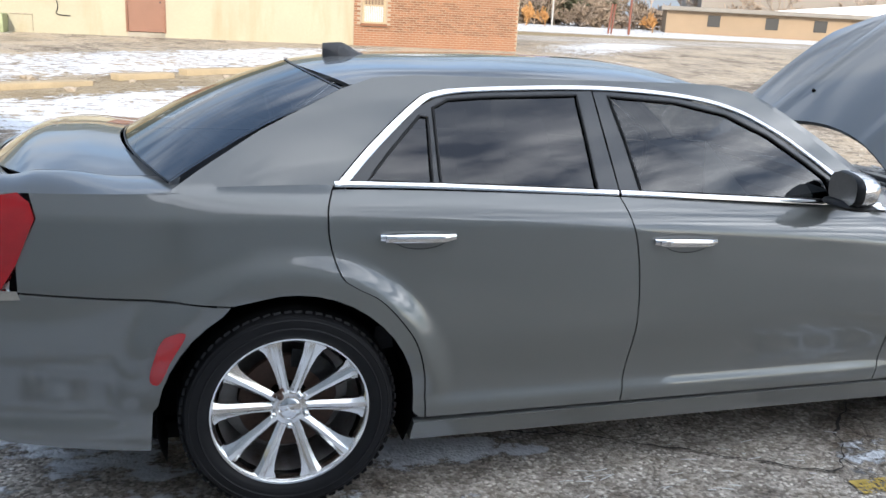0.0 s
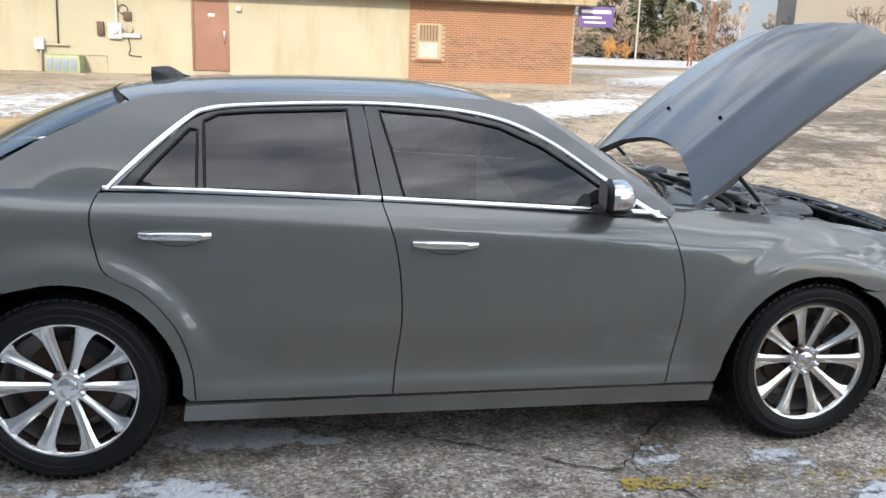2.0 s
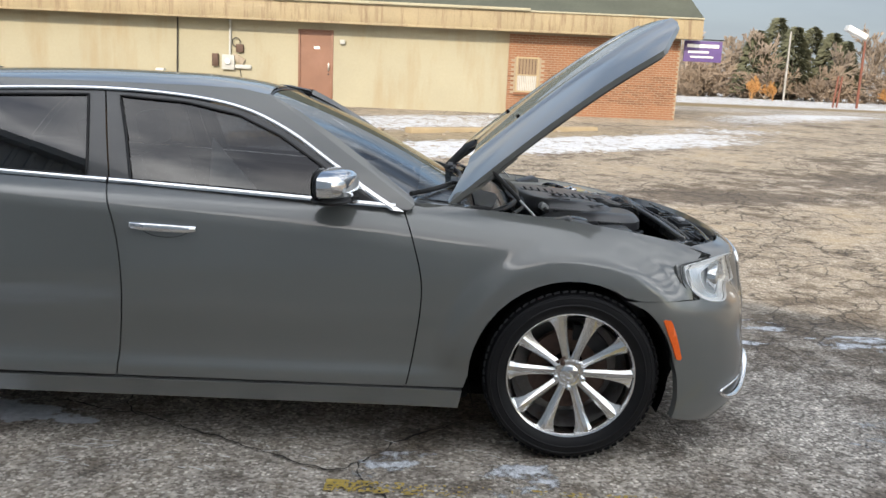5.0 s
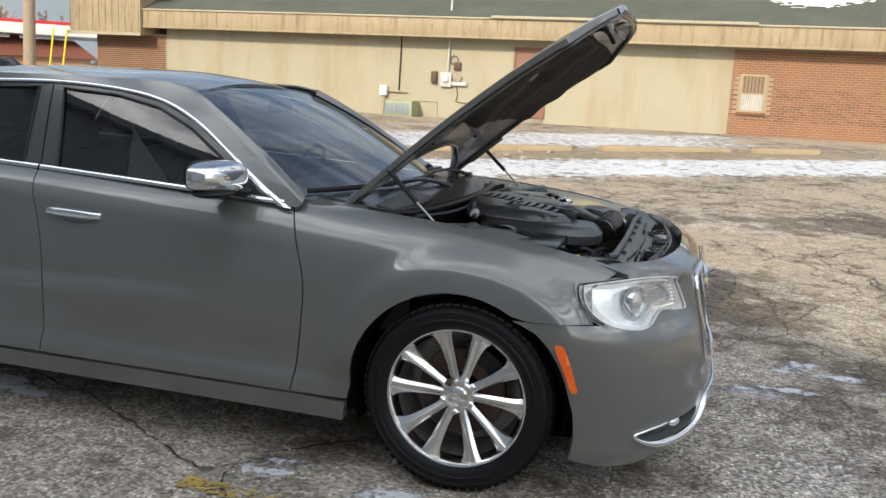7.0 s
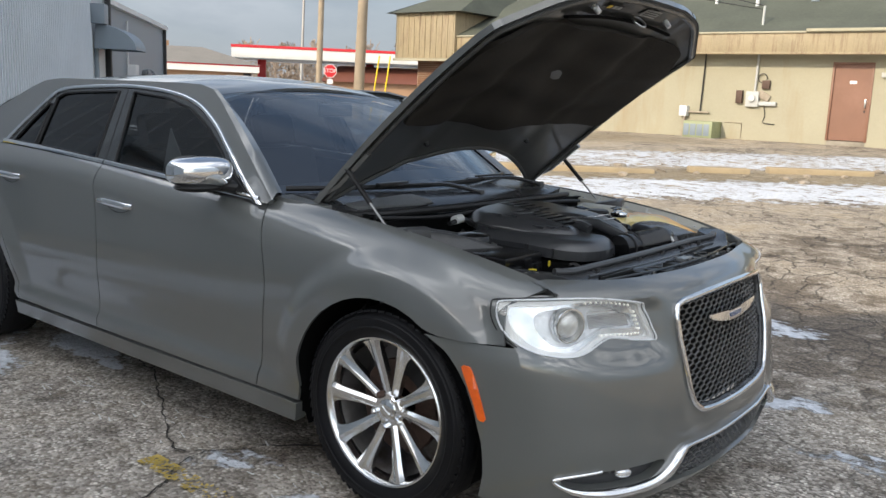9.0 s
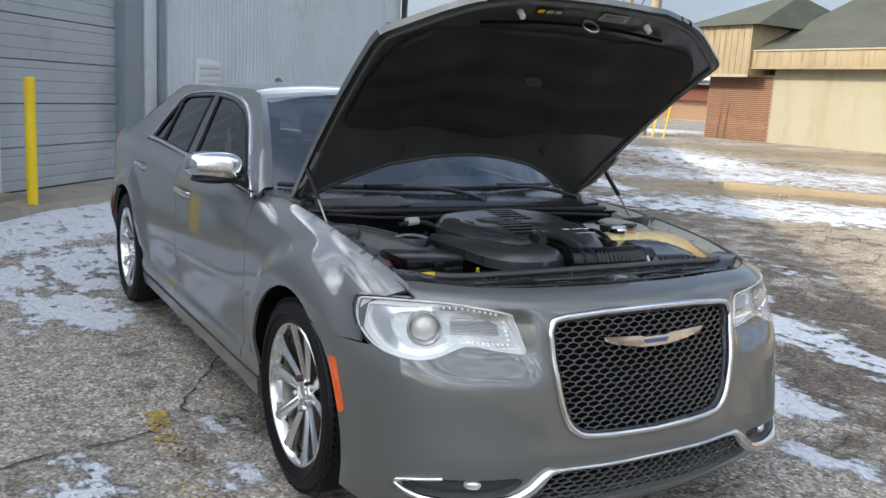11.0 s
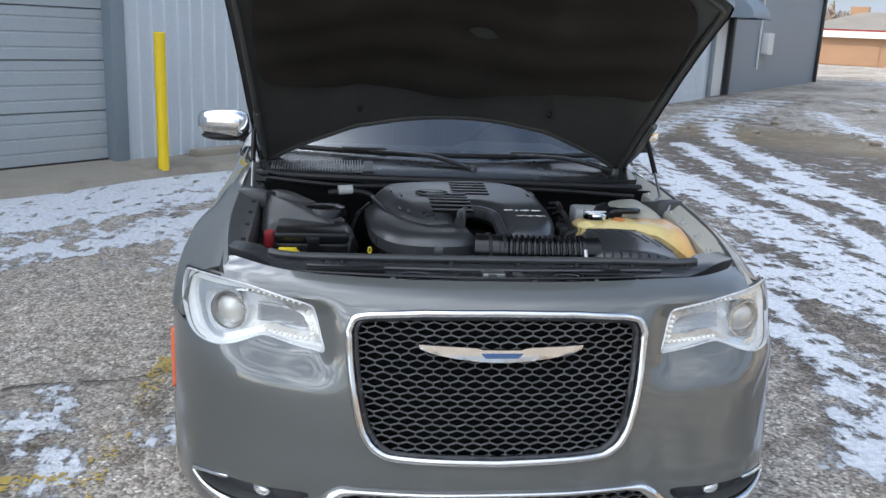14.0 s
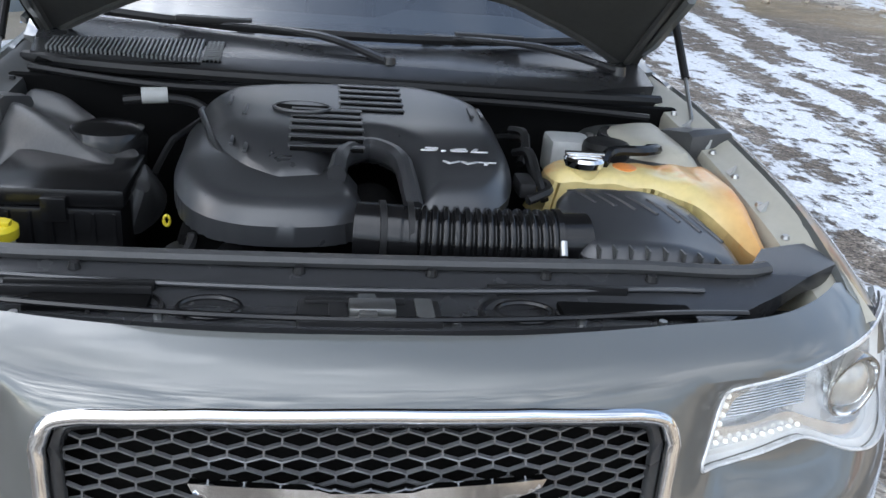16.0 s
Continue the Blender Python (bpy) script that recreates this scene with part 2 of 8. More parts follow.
M["shroud"] = plain("dark_grey_moulding", (0.055, 0.056, 0.057), 0.34, vary=0.2, scale=7.0, fine=200.0, bumps=0.06, dirt=(0.11, 0.10, 0.09), dirt_at=(0.55, 0.85))
M["pillar_black"] = plain("dark_gloss_trim", (0.040, 0.042, 0.043), 0.25, 0.0, 0.6, vary=0.05)
M["vent_grey"] = plain("sun_bleached_grille_plastic", (0.16, 0.165, 0.165), 0.5, vary=0.2, scale=12.0)
M["silver_print"] = plain("silver_print", (0.72, 0.73, 0.74), 0.4, 0.2, vary=0.06)
M["inner_grey"] = plain("grey_pressed_steel", (0.075, 0.077, 0.074), 0.35, 0.2, 0.4, vary=0.15, scale=7.0, dirt=(0.06, 0.055, 0.05), dirt_at=(0.55, 0.85))
M["tank_orange"] = plain("translucent_orange_plastic", (0.72, 0.26, 0.07), 0.35, vary=0.2)
M["under"] = plain("underbody_and_gap_black", (0.004, 0.004, 0.004), 0.8, vary=0.3, spec=0.06)
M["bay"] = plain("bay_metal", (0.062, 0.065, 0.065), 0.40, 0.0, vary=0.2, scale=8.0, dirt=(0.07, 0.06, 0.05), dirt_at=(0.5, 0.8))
M["pale_rail"] = plain("pale_beige_metal", (0.42, 0.40, 0.33), 0.4, vary=0.08, scale=8.0, dirt=(0.15, 0.13, 0.10), dirt_at=(0.6, 0.85))
M["tank"] = plain("aged_coolant_tank", (0.74, 0.60, 0.27), 0.33, vary=0.14, scale=12.0, dirt=(0.74, 0.33, 0.08), dirt_at=(0.50, 0.66), coat=0.3)
t = M["tank"].node_tree
b = t.nodes["Principled BSDF"]
sxyz = t.nodes.new("ShaderNodeSeparateXYZ")
link(t, coords(t), sxyz.inputs[0])
old = b.inputs["Base Color"].links[0].from_socket
link(t, mixc(t, mathn(t, "MULTIPLY", ramp(t, sxyz.outputs[1], 0.63, 0.74), 0.85), old, (0.74, 0.24, 0.05, 1)), b.inputs["Base Color"])
M["yellow_cap"] = plain("yellow_plastic", (0.68, 0.55, 0.03), 0.4, vary=0.12)
M["red_plastic"] = plain("red_plastic", (0.30, 0.02, 0.025), 0.4)
M["steel"] = plain("bare_steel", (0.45, 0.45, 0.44), 0.35, 1.0, vary=0.15)
M["lamp_red"] = plain("red_lens", (0.36, 0.006, 0.010), 0.10, coat=1.0, vary=0.1, scale=20)
M["lamp_orange"] = plain("orange_lens", (0.85, 0.13, 0.015), 0.14, coat=1.0, vary=0.08, scale=30)
M["reflector"] = plain("lamp_reflector", (0.80, 0.81, 0.82), 0.22, 0.75, vary=0.08, scale=18)
M["lamp_white"] = plain("white_lamp_bezel", (0.72, 0.73, 0.73), 0.3, 0.0, vary=0.06)
M["lamp_tray"] = plain("grey_lamp_tray", (0.76, 0.77, 0.78), 0.28, 0.2, vary=0.10, scale=14.0)
M["clear"] = glass("clear_lens", (0.95, 0.96, 0.96))
M["tint"] = glass("tinted_side_glass", (0.05, 0.052, 0.053), 1.88)
M["tint_front"] = glass("lightly_tinted_glass", (0.22, 0.23, 0.235), 1.85)
M["screen"] = glass("windscreen_glass", (0.62, 0.68, 0.71), 2.8)
M["rear_glass"] = glass("tinted_rear_glass", (0.20, 0.21, 0.22), 2.7)
M["seat"] = plain("dark_seat", (0.035, 0.035, 0.037), 0.6, vary=0.15, fine=200, bumps=0.15)
M["pale_flat"] = plain("pale_sheet", (0.55, 0.57, 0.55), 0.7)
m, t, b = nodes_of("lamp_led")
b.inputs["Base Color"].default_value = (0.9, 0.9, 0.85, 1)
b.inputs["Emission Color"].default_value, b.inputs["Emission Strength"].default_value = (1.0, 0.98, 0.93, 1), 0.2
M["led"] = m
m, t, b = nodes_of("lit_light_pipe")
b.inputs["Base Color"].default_value, b.inputs["Roughness"].default_value = (0.78, 0.78, 0.765, 1), 0.25
b.inputs["Emission Color"].default_value, b.inputs["Emission Strength"].default_value = (1.0, 0.97, 0.92, 1), 0.02
M["light_pipe"] = m
M["projector_glass"] = plain("grey_projector_glass", (0.58, 0.56, 0.52), 0.06, 0.3, 1.0, vary=0.25, scale=16.0)
M["cream"] = plain("cream_render", (0.345, 0.32, 0.235), 0.8, vary=0.07, scale=0.7, fine=14, bumps=0.15, dirt=(0.29, 0.215, 0.12), dirt_at=(0.50, 0.80), stretch=(2.5, 2.5, 0.4))
M["cream_band"] = plain("weathered_cream_metal", (0.30, 0.24, 0.145), 0.6, vary=0.16, scale=1.2, fine=18, dirt=(0.20, 0.14, 0.085), dirt_at=(0.50, 0.66), stretch=(9, 9, 0.9))
M["mortar"] = plain("pale_mortar", (0.31, 0.25, 0.18), 0.9, vary=0.1, fine=40)
M["brick"] = plain("orange_brick", (0.22, 0.098, 0.052), 0.85, vary=0.2, scale=1.2, fine=30, bumps=0.2, random=0.25)
M["brown_door"] = plain("brown_painted_steel", (0.20, 0.095, 0.060), 0.5, vary=0.08, scale=1.5, dirt=(0.24, 0.12, 0.08))
M["roof_green"] = plain("grey_green_shingle", (0.075, 0.082, 0.062), 0.9, vary=0.25, scale=0.9, fine=12, bumps=0.4, dirt=(0.07, 0.075, 0.055))
M["metal_grey"] = plain("blue_grey_sheet_metal", (0.49, 0.54, 0.585), 0.42, 0.0, vary=0.08, scale=0.8, fine=30, dirt=(0.16, 0.17, 0.18), dirt_at=(0.62, 0.9))
M["metal_dark"] = plain("slate_sheet_metal", (0.19, 0.23, 0.265), 0.45, vary=0.08, scale=0.8, fine=30, dirt=(0.10, 0.11, 0.12), dirt_at=(0.62, 0.9))
M["metal_white"] = plain("white_trim", (0.62, 0.63, 0.63), 0.5, vary=0.08, scale=1.5, dirt=(0.35, 0.33, 0.30), dirt_at=(0.62, 0.9))
M["door_roll"] = plain("grey_roller_slats", (0.35, 0.385, 0.405), 0.5, vary=0.10, scale=0.9, fine=25, dirt=(0.10, 0.11, 0.115), dirt_at=(0.55, 0.85))
M["post_yellow"] = plain("yellow_post_paint", (0.80, 0.56, 0.015), 0.4, vary=0.06, scale=6, dirt=(0.6, 0.4, 0.03), dirt_at=(0.68, 0.95))
M["concrete"] = plain("stained_concrete", (0.30, 0.27, 0.22), 0.85, vary=0.15, scale=1.5, fine=45, bumps=0.25, dirt=(0.13, 0.11, 0.085), dirt_at=(0.5, 0.75))
M["sand_concrete"] = plain("weathered_kerb_concrete", (0.36, 0.285, 0.18), 0.9, vary=0.15, scale=2.0, fine=30, bumps=0.3)
M["crack_dirt"] = plain("crack_dirt", (0.030, 0.026, 0.022), 0.95, vary=0.4, scale=20, fine=120)
M["line_yellow"] = plain("worn_yellow_paint", (0.50, 0.36, 0.09), 0.8, vary=0.3, scale=9, fine=70)
M["line_white"] = plain("white_scrapes", (0.62, 0.62, 0.6), 0.7, vary=0.15)
M["snow"] = plain("snow", (0.82, 0.84, 0.87), 0.6, vary=0.05, scale=4, fine=40, bumps=0.3)
M["pole_wood"] = plain("weathered_pole_wood", (0.30, 0.24, 0.17), 0.85, vary=0.2, scale=2, fine=30, bumps=0.3)
M["pole_metal"] = plain("pale_pole_metal", (0.34, 0.33, 0.31), 0.5, 0.4)
M["sign_red"] = plain("red_sign_face", (0.55, 0.015, 0.02), 0.4, vary=0.05)
M["sign_white"] = plain("white_sign_paint", (0.75, 0.75, 0.74), 0.5, vary=0.04)
M["canopy_white"] = plain("white_canopy_panel", (0.72, 0.71, 0.68), 0.5, vary=0.06, scale=0.5)
M["canopy_red"] = plain("red_canopy_paint", (0.55, 0.02, 0.03), 0.4, vary=0.08)
M["tan_brick"] = plain("tan_store_wall", (0.33, 0.20, 0.12), 0.8, vary=0.08, scale=0.8, fine=12)
M["store_roof"] = plain("grey_store_shingle", (0.20, 0.185, 0.165), 0.9, vary=0.15, scale=0.6, fine=8)
M["purple"] = plain("purple_sign_face", (0.10, 0.06, 0.20), 0.5)
M["rust_pole"] = plain("rusty_red_steel", (0.16, 0.055, 0.035), 0.7, vary=0.2)
M["bark"] = plain("winter_bark", (0.25, 0.205, 0.165), 0.9, vary=0.2, scale=1.0, fine=10)
M["bark_hazed"] = plain("hazed_winter_twigs", (0.33, 0.27, 0.22), 0.9, vary=0.2, scale=1.0, fine=10)
M["willow"] = plain("orange_shrub_twigs", (0.42, 0.22, 0.08), 0.9, vary=0.2)
M["conifer"] = plain("conifer_needles", (0.115, 0.12, 0.075), 0.9, vary=0.35, scale=3)
M["brush"] = plain("brown_brush", (0.26, 0.20, 0.15), 0.95, vary=0.3, scale=0.6, fine=6)
M["house_tan"] = plain("dull_tan_siding", (0.24, 0.175, 0.115), 0.8, vary=0.1, scale=0.4)
M["grey_hall"] = plain("grey_hall_cladding", (0.22, 0.195, 0.17), 0.8, vary=0.08, scale=0.2)
M["suv"] = plain("dark_suv_paint", (0.035, 0.04, 0.045), 0.3, coat=0.8)
M["ac_green"] = plain("olive_condenser_paint", (0.27, 0.30, 0.17), 0.6, vary=0.1)
M["box_grey"] = plain("grey_meter_box", (0.42, 0.43, 0.42), 0.5, vary=0.1)
M["wire"] = plain("black_cable", (0.02, 0.02, 0.02), 0.6)
M["stone"] = plain("broken_stone", (0.33, 0.28, 0.22), 0.9, vary=0.3, fine=20, bumps=0.4)


def ground_material():
    """Old asphalt: aggregate, dusty tan that also paints in sunlit warmth, wet stains, cracks, and thin trodden snow
    where the sheet carries it.
    """
    m, t, b = nodes_of("cracked_asphalt")
    g = t.nodes.new("ShaderNodeNewGeometry")
    p = g.outputs["Position"]
    at = {}
    for key in ("snow", "dust", "grass", "road", "damp"):
        a = t.nodes.new("ShaderNodeAttribute")
        a.attribute_name = key
        at[key] = a.outputs["Fac"]
    vo = t.nodes.new("ShaderNodeTexVoronoi")
    vo.inputs["Scale"].default_value = 75
    link(t, p, vo.inputs["Vector"])
    sep = t.nodes.new("ShaderNodeSeparateColor")
    link(t, vo.outputs["Color"], sep.inputs[0])
    grit = ramp(t, sep.outputs[0], 0.10, 1.0, (0.125, 0.117, 0.107, 1), (0.60, 0.555, 0.50, 1))
    vo2 = t.nodes.new("ShaderNodeTexVoronoi")
    vo2.inputs["Scale"].default_value = 48
    link(t, p, vo2.inputs["Vector"])
    sep2 = t.nodes.new("ShaderNodeSeparateColor")
    link(t, vo2.outputs["Color"], sep2.inputs[0])
    stones = mathn(t, "MULTIPLY", ramp(t, sep2.outputs[0], 0.75, 0.78), ramp(t, vo2.outputs["Distance"], 0.30, 0.45, (1, 1, 1, 1), (0, 0, 0, 1)))
    grit = mixc(t, stones, grit, (0.80, 0.77, 0.70, 1))
    broad = noise_of(t, p, 0.55, 7, 0.6)
    mid = noise_of(t, p, 3.2, 6, 0.62)
    fine = noise_of(t, p, 28, 4, 0.6)
    grit = mixc(t, 1.0, grit, ramp(t, noise_of(t, p, 11, 5, 0.7), 0.34, 0.64, (0.66, 0.65, 0.64, 1), (1.50, 1.49, 1.48, 1)), "MULTIPLY")
    base = mixc(t, ramp(t, broad, 0.35, 0.65), grit, mixc(t, 0.45, grit, (0.23, 0.20, 0.165, 1)))
    wet = ramp(t, mathn(t, "ADD", mathn(t, "MULTIPLY", mid, 0.6), mathn(t, "MULTIPLY_ADD", at["damp"], 0.11, mathn(t, "MULTIPLY", broad, 0.4))), 0.50, 0.60)
    base = mixc(t, wet, base, mixc(t, 1.0, base, (0.36, 0.325, 0.295, 1), "MULTIPLY"))
    dust_sun_n = mathn(t, "MULTIPLY", at["dust"], ramp(t, mathn(t, "ADD", mathn(t, "MULTIPLY", mid, 0.45), mathn(t, "MULTIPLY", broad, 0.55)), 0.34, 0.60, (1, 1, 1, 1), (0.15, 0.15, 0.15, 1)))
    base = mixc(t, mathn(t, "MULTIPLY", dust_sun_n, 0.88), base, ramp(t, fine, 0.3, 0.7, (0.31, 0.238, 0.15, 1), (0.45, 0.35, 0.222, 1)))
    # cracks at two sizes, with wandering edges
    wob = t.nodes.new("ShaderNodeTexNoise")
    wob.inputs["Scale"].default_value = 2.2
    wob.inputs["Detail"].default_value = 4
    link(t, p, wob.inputs["Vector"])
    shift = t.nodes.new("ShaderNodeVectorMath")
    shift.operation = "MULTIPLY_ADD"
    link(t, wob.outputs["Color"], shift.inputs[0])
    shift.inputs[1].default_value = (0.5, 0.5, 0.5)
    link(t, p, shift.inputs[2])
    worn = t.nodes.new("ShaderNodeVectorMath")
    worn.operation = "DOT_PRODUCT"
    link(t, p, worn.inputs[0])
    worn.inputs[1].default_value = (0.667, 0.745, 0.0)
    worn = ramp(t, mathn(t, "DIVIDE", worn.outputs["Value"], 10.0), 0.20, 0.55, (0.30, 0.30, 0.30, 1), (1, 1, 1, 1))
    crack = None
    for scale, wide, lo, hi in ((0.55, 0.006, 0.38, 0.48), (2.3, 0.026, 0.40, 0.50), (1.0, 0.012, 0.34, 0.46)):
        e = t.nodes.new("ShaderNodeTexVoronoi")
        e.feature = "DISTANCE_TO_EDGE"
        e.inputs["Scale"].default_value = scale
        link(t, shift.outputs[0], e.inputs["Vector"])
        c = mathn(t, "MULTIPLY", ramp(t, e.outputs["Distance"], 0.0, wide, (1, 1, 1, 1), (0, 0, 0, 1)), ramp(t, broad, lo, hi))
        c = mathn(t, "MULTIPLY", c, worn)
        crack = c if crack is None else mathn(t, "MAXIMUM", crack, c)
    crack = mathn(t, "MULTIPLY", crack, mathn(t, "SUBTRACT", 1.0, at["road"]))
    base = mixc(t, mathn(t, "MULTIPLY", crack, 0.85), base, (0.025, 0.022, 0.02, 1))
    base = mixc(t, at["grass"], base, ramp(t, mid, 0.35, 0.65, (0.13, 0.10, 0.05, 1), (0.34, 0.26, 0.15, 1)))
    streak = coords(t, (3.0, 9.0, 3.0), "Object")
    sn = mathn(t, "ADD", mathn(t, "MULTIPLY", noise_of(t, p, 5.5, 9, 0.72), 0.62), mathn(t, "MULTIPLY", noise_of(t, streak, 1.0, 7, 0.66), 0.38))
    sn = mathn(t, "MULTIPLY_ADD", mathn(t, "SUBTRACT", sn, 0.5), 2.5, 0.5)
    sm = ramp(t, mathn(t, "ADD", mathn(t, "SUBTRACT", at["snow"], 1.0), sn), -0.01, 0.10)
    base = mixc(t, sm, base, ramp(t, fine, 0.3, 0.75, (0.50, 0.52, 0.55, 1), (0.78, 0.80, 0.83, 1)))
    link(t, base, b.inputs["Base Color"])
    rough = mixc(t, wet, (0.85, 0.85, 0.85, 1), (0.66, 0.66, 0.66, 1))
    rough = mixc(t, mathn(t, "MAXIMUM", at["dust"], sm), rough, (0.9, 0.9, 0.9, 1))
    link(t, rough, b.inputs["Roughness"])
    h = mathn(t, "ADD", mathn(t, "MULTIPLY", vo.outputs["Distance"], -0.6), mathn(t, "ADD", mathn(t, "MULTIPLY", fine, 0.6), mathn(t, "MULTIPLY", crack, -1.5)))
    h = mathn(t, "ADD", h, mathn(t, "MULTIPLY", sm, mathn(t, "ADD", 0.9, mathn(t, "MULTIPLY", mid, 1.5))))
    b.inputs["Specular IOR Level"].default_value = 0.28
    bump(t, b, h, 0.8, 0.012)
    return m


M["ground"] = ground_material()


# ---- mesh helpers ----
from mathutils.geometry import delaunay_2d_cdt


def mesh_object(name, me, mat, parent=None, label="", smooth=True, angle=32):
    if mat is not None:
        me.materials.append(mat)
    if smooth:
        me.shade_smooth()
        me.set_sharp_from_angle(angle=radians(angle))
    ob = new(name, me)
    if parent is not None:
        ob.parent = parent
    if label:
        ob["label"] = label
    return ob


def part(name, bm, mat, parent=None, label="", smooth=True, angle=32):
    """Links a bmesh as one mesh object, under a thing or a part if given."""
    me = bpy.data.meshes.new(name)
    bm.to_mesh(me)
    bm.free()
    return mesh_object(name, me, mat, parent, label, smooth, angle)


def rawpart(name, verts, faces, mat, parent=None, label="", smooth=True, angle=32):
    me = bpy.data.meshes.new(name)
    me.from_pydata([tuple(v) for v in verts], [], [tuple(f) for f in faces])
    me.update()
    return mesh_object(name, me, mat, parent, label, smooth, angle)


def thing(name, label, category, group="", at=(0, 0, 0), kind="", rz=0):
    ob = tagged(new(name), label, category, group, kind)
    ob.matrix_basis = pose(*at, 0, 0, rz)
    return ob


def box(bm, x0, x1, y0, y1, z0, z1, m=None, bevel=0.0):
    r = bmesh.ops.create_cube(bm, size=1)
    vs = r["verts"]
    for v in vs:
        v.co = Vector((x0 + (v.co.x + 0.5) * (x1 - x0), y0 + (v.co.y + 0.5) * (y1 - y0), z0 + (v.co.z + 0.5) * (z1 - z0)))
    if bevel:
        es = list({e for v in vs for e in v.link_edges})
        q = bmesh.ops.bevel(bm, geom=es, offset=bevel, segments=2, affect="EDGES", profile=0.6)
        vs = list({v for f in q["faces"] for v in f.verts} | {v for v in vs if v.is_valid})
    if m is not None:
        bmesh.ops.transform(bm, matrix=m, verts=vs)
    return vs


def boxed(*a, **k):
    bm = bmesh.new()
    box(bm, *a, **k)
    return bm


def rod(bm, a, b, r0, r1=None, seg=10, caps=True):
    """A tapered round bar from a to b."""
    a, b = Vector(a), Vector(b)
    d = b - a
    m = Matrix.Translation((a + b) / 2) @ d.to_track_quat("Z", "Y").to_matrix().to_4x4()
    return bmesh.ops.create_cone(bm, cap_ends=caps, segments=seg, radius1=r0, radius2=r0 if r1 is None else r1, depth=d.length, matrix=m)["verts"]


def rodded(*a, **k):
    bm = bmesh.new()
    rod(bm, *a, **k)
    return bm


def lathe(profile, seg=48, axis="y", centre=(0, 0, 0)):
    """Turns (radius, offset) pairs round an axis through centre."""
    bm = bmesh.new()
    rings = []
    for r, o in profile:
        ring = []
        for i in range(seg):
            a = 2 * math.pi * i / seg
            c, s = r * math.cos(a), r * math.sin(a)
            p = {"y": (c, o, s), "z": (c, s, o), "x": (o, c, s)}[axis]
            ring.append(bm.verts.new(Vector(p) + Vector(centre)))
        rings.append(ring)
    for r0, r1 in zip(rings, rings[1:]):
        for i in range(seg):
            bm.faces.new((r0[i], r0[(i + 1) % seg], r1[(i + 1) % seg], r1[i]))
    bmesh.ops.recalc_face_normals(bm, faces=bm.faces)
    return bm


def tube(pts, r, seg=8, closed=False, squash=1.0):
    """A round bar along a line of points; r is a number or one for each point."""
    pts = [Vector(p) for p in pts]
    n = len(pts)
    verts, faces = [], []
    up = Vector((0, 0, 1))
    for i, p in enumerate(pts):
        d = (pts[(i + 1) % n] - pts[i - 1]) if closed else (pts[min(i + 1, n - 1)] - pts[max(i - 1, 0)])
        d.normalize()
        s = d.cross(up)
        s = Vector((1, 0, 0)) if s.length < 1e-4 else s.normalized()
        w = s.cross(d)
        rr = r[i] if isinstance(r, (list, tuple)) else r
        for j in range(seg):
            a = 2 * math.pi * j / seg
            verts.append(p + s * math.cos(a) * rr + w * math.sin(a) * rr * squash)
    for i in range(n if closed else n - 1):
        k = (i + 1) % n
        for j in range(seg):
            faces.append((i * seg + j, i * seg + (j + 1) % seg, k * seg + (j + 1) % seg, k * seg + j))
    if not closed:
        faces.append(tuple(range(seg))[::-1])
        faces.append(tuple((n - 1) * seg + j for j in range(seg)))
    return verts, faces


def curve_fn(xs, ys):
    """A smooth line through points, with no overshoot."""
    xs, ys = np.array(xs, float), np.array(ys, float)
    h, d = np.diff(xs), np.diff(ys) / np.diff(xs)
    m = np.zeros(len(xs))
    m[0], m[-1] = d[0], d[-1]
    for i in range(1, len(xs) - 1):
        if d[i - 1] * d[i] > 0:
            w1, w2 = 2 * h[i] + h[i - 1], h[i] + 2 * h[i - 1]
            m[i] = (w1 + w2) / (w1 / d[i - 1] + w2 / d[i])

    def f(x):
        x = min(max(x, xs[0]), xs[-1])
        i = int(min(max(np.searchsorted(xs, x) - 1, 0), len(h) - 1))
        t = (x - xs[i]) / h[i]
        return float((2 * t**3 - 3 * t**2 + 1) * ys[i] + (t**3 - 2 * t**2 + t) * h[i] * m[i] + (-2 * t**3 + 3 * t**2) * ys[i + 1] + (t**3 - t**2) * h[i] * m[i + 1])

    return f


def smooth_line(pts, n=8, closed=False):
    """Catmull-Rom through points of any dimension."""
    P = np.array(pts, float)
    k = len(P)
    out = []
    for i in range(k if closed else k - 1):
        p0, p1, p2, p3 = (P[(i - 1) % k], P[i], P[(i + 1) % k], P[(i + 2) % k]) if closed else (P[max(i - 1, 0)], P[i], P[i + 1], P[min(i + 2, k - 1)])
        for j in range(n):
            t = j / n
            out.append(0.5 * (2 * p1 + (p2 - p0) * t + (2 * p0 - 5 * p1 + 4 * p2 - p3) * t * t + (3 * p1 - p0 - 3 * p2 + p3) * t**3))
    if not closed:
        out.append(P[-1])
    return [tuple(float(c) for c in q) for q in out]


def resample(pts, step, closed=True):
    out = []
    n = len(pts)
    for i in range(n if closed else n - 1):
        a, b = np.array(pts[i]), np.array(pts[(i + 1) % n])
        k = max(1, int(math.ceil(np.linalg.norm(b - a) / step)))
        out += [tuple(a + (b - a) * j / k) for j in range(k)]
    if not closed:
        out.append(tuple(pts[-1]))
    return out


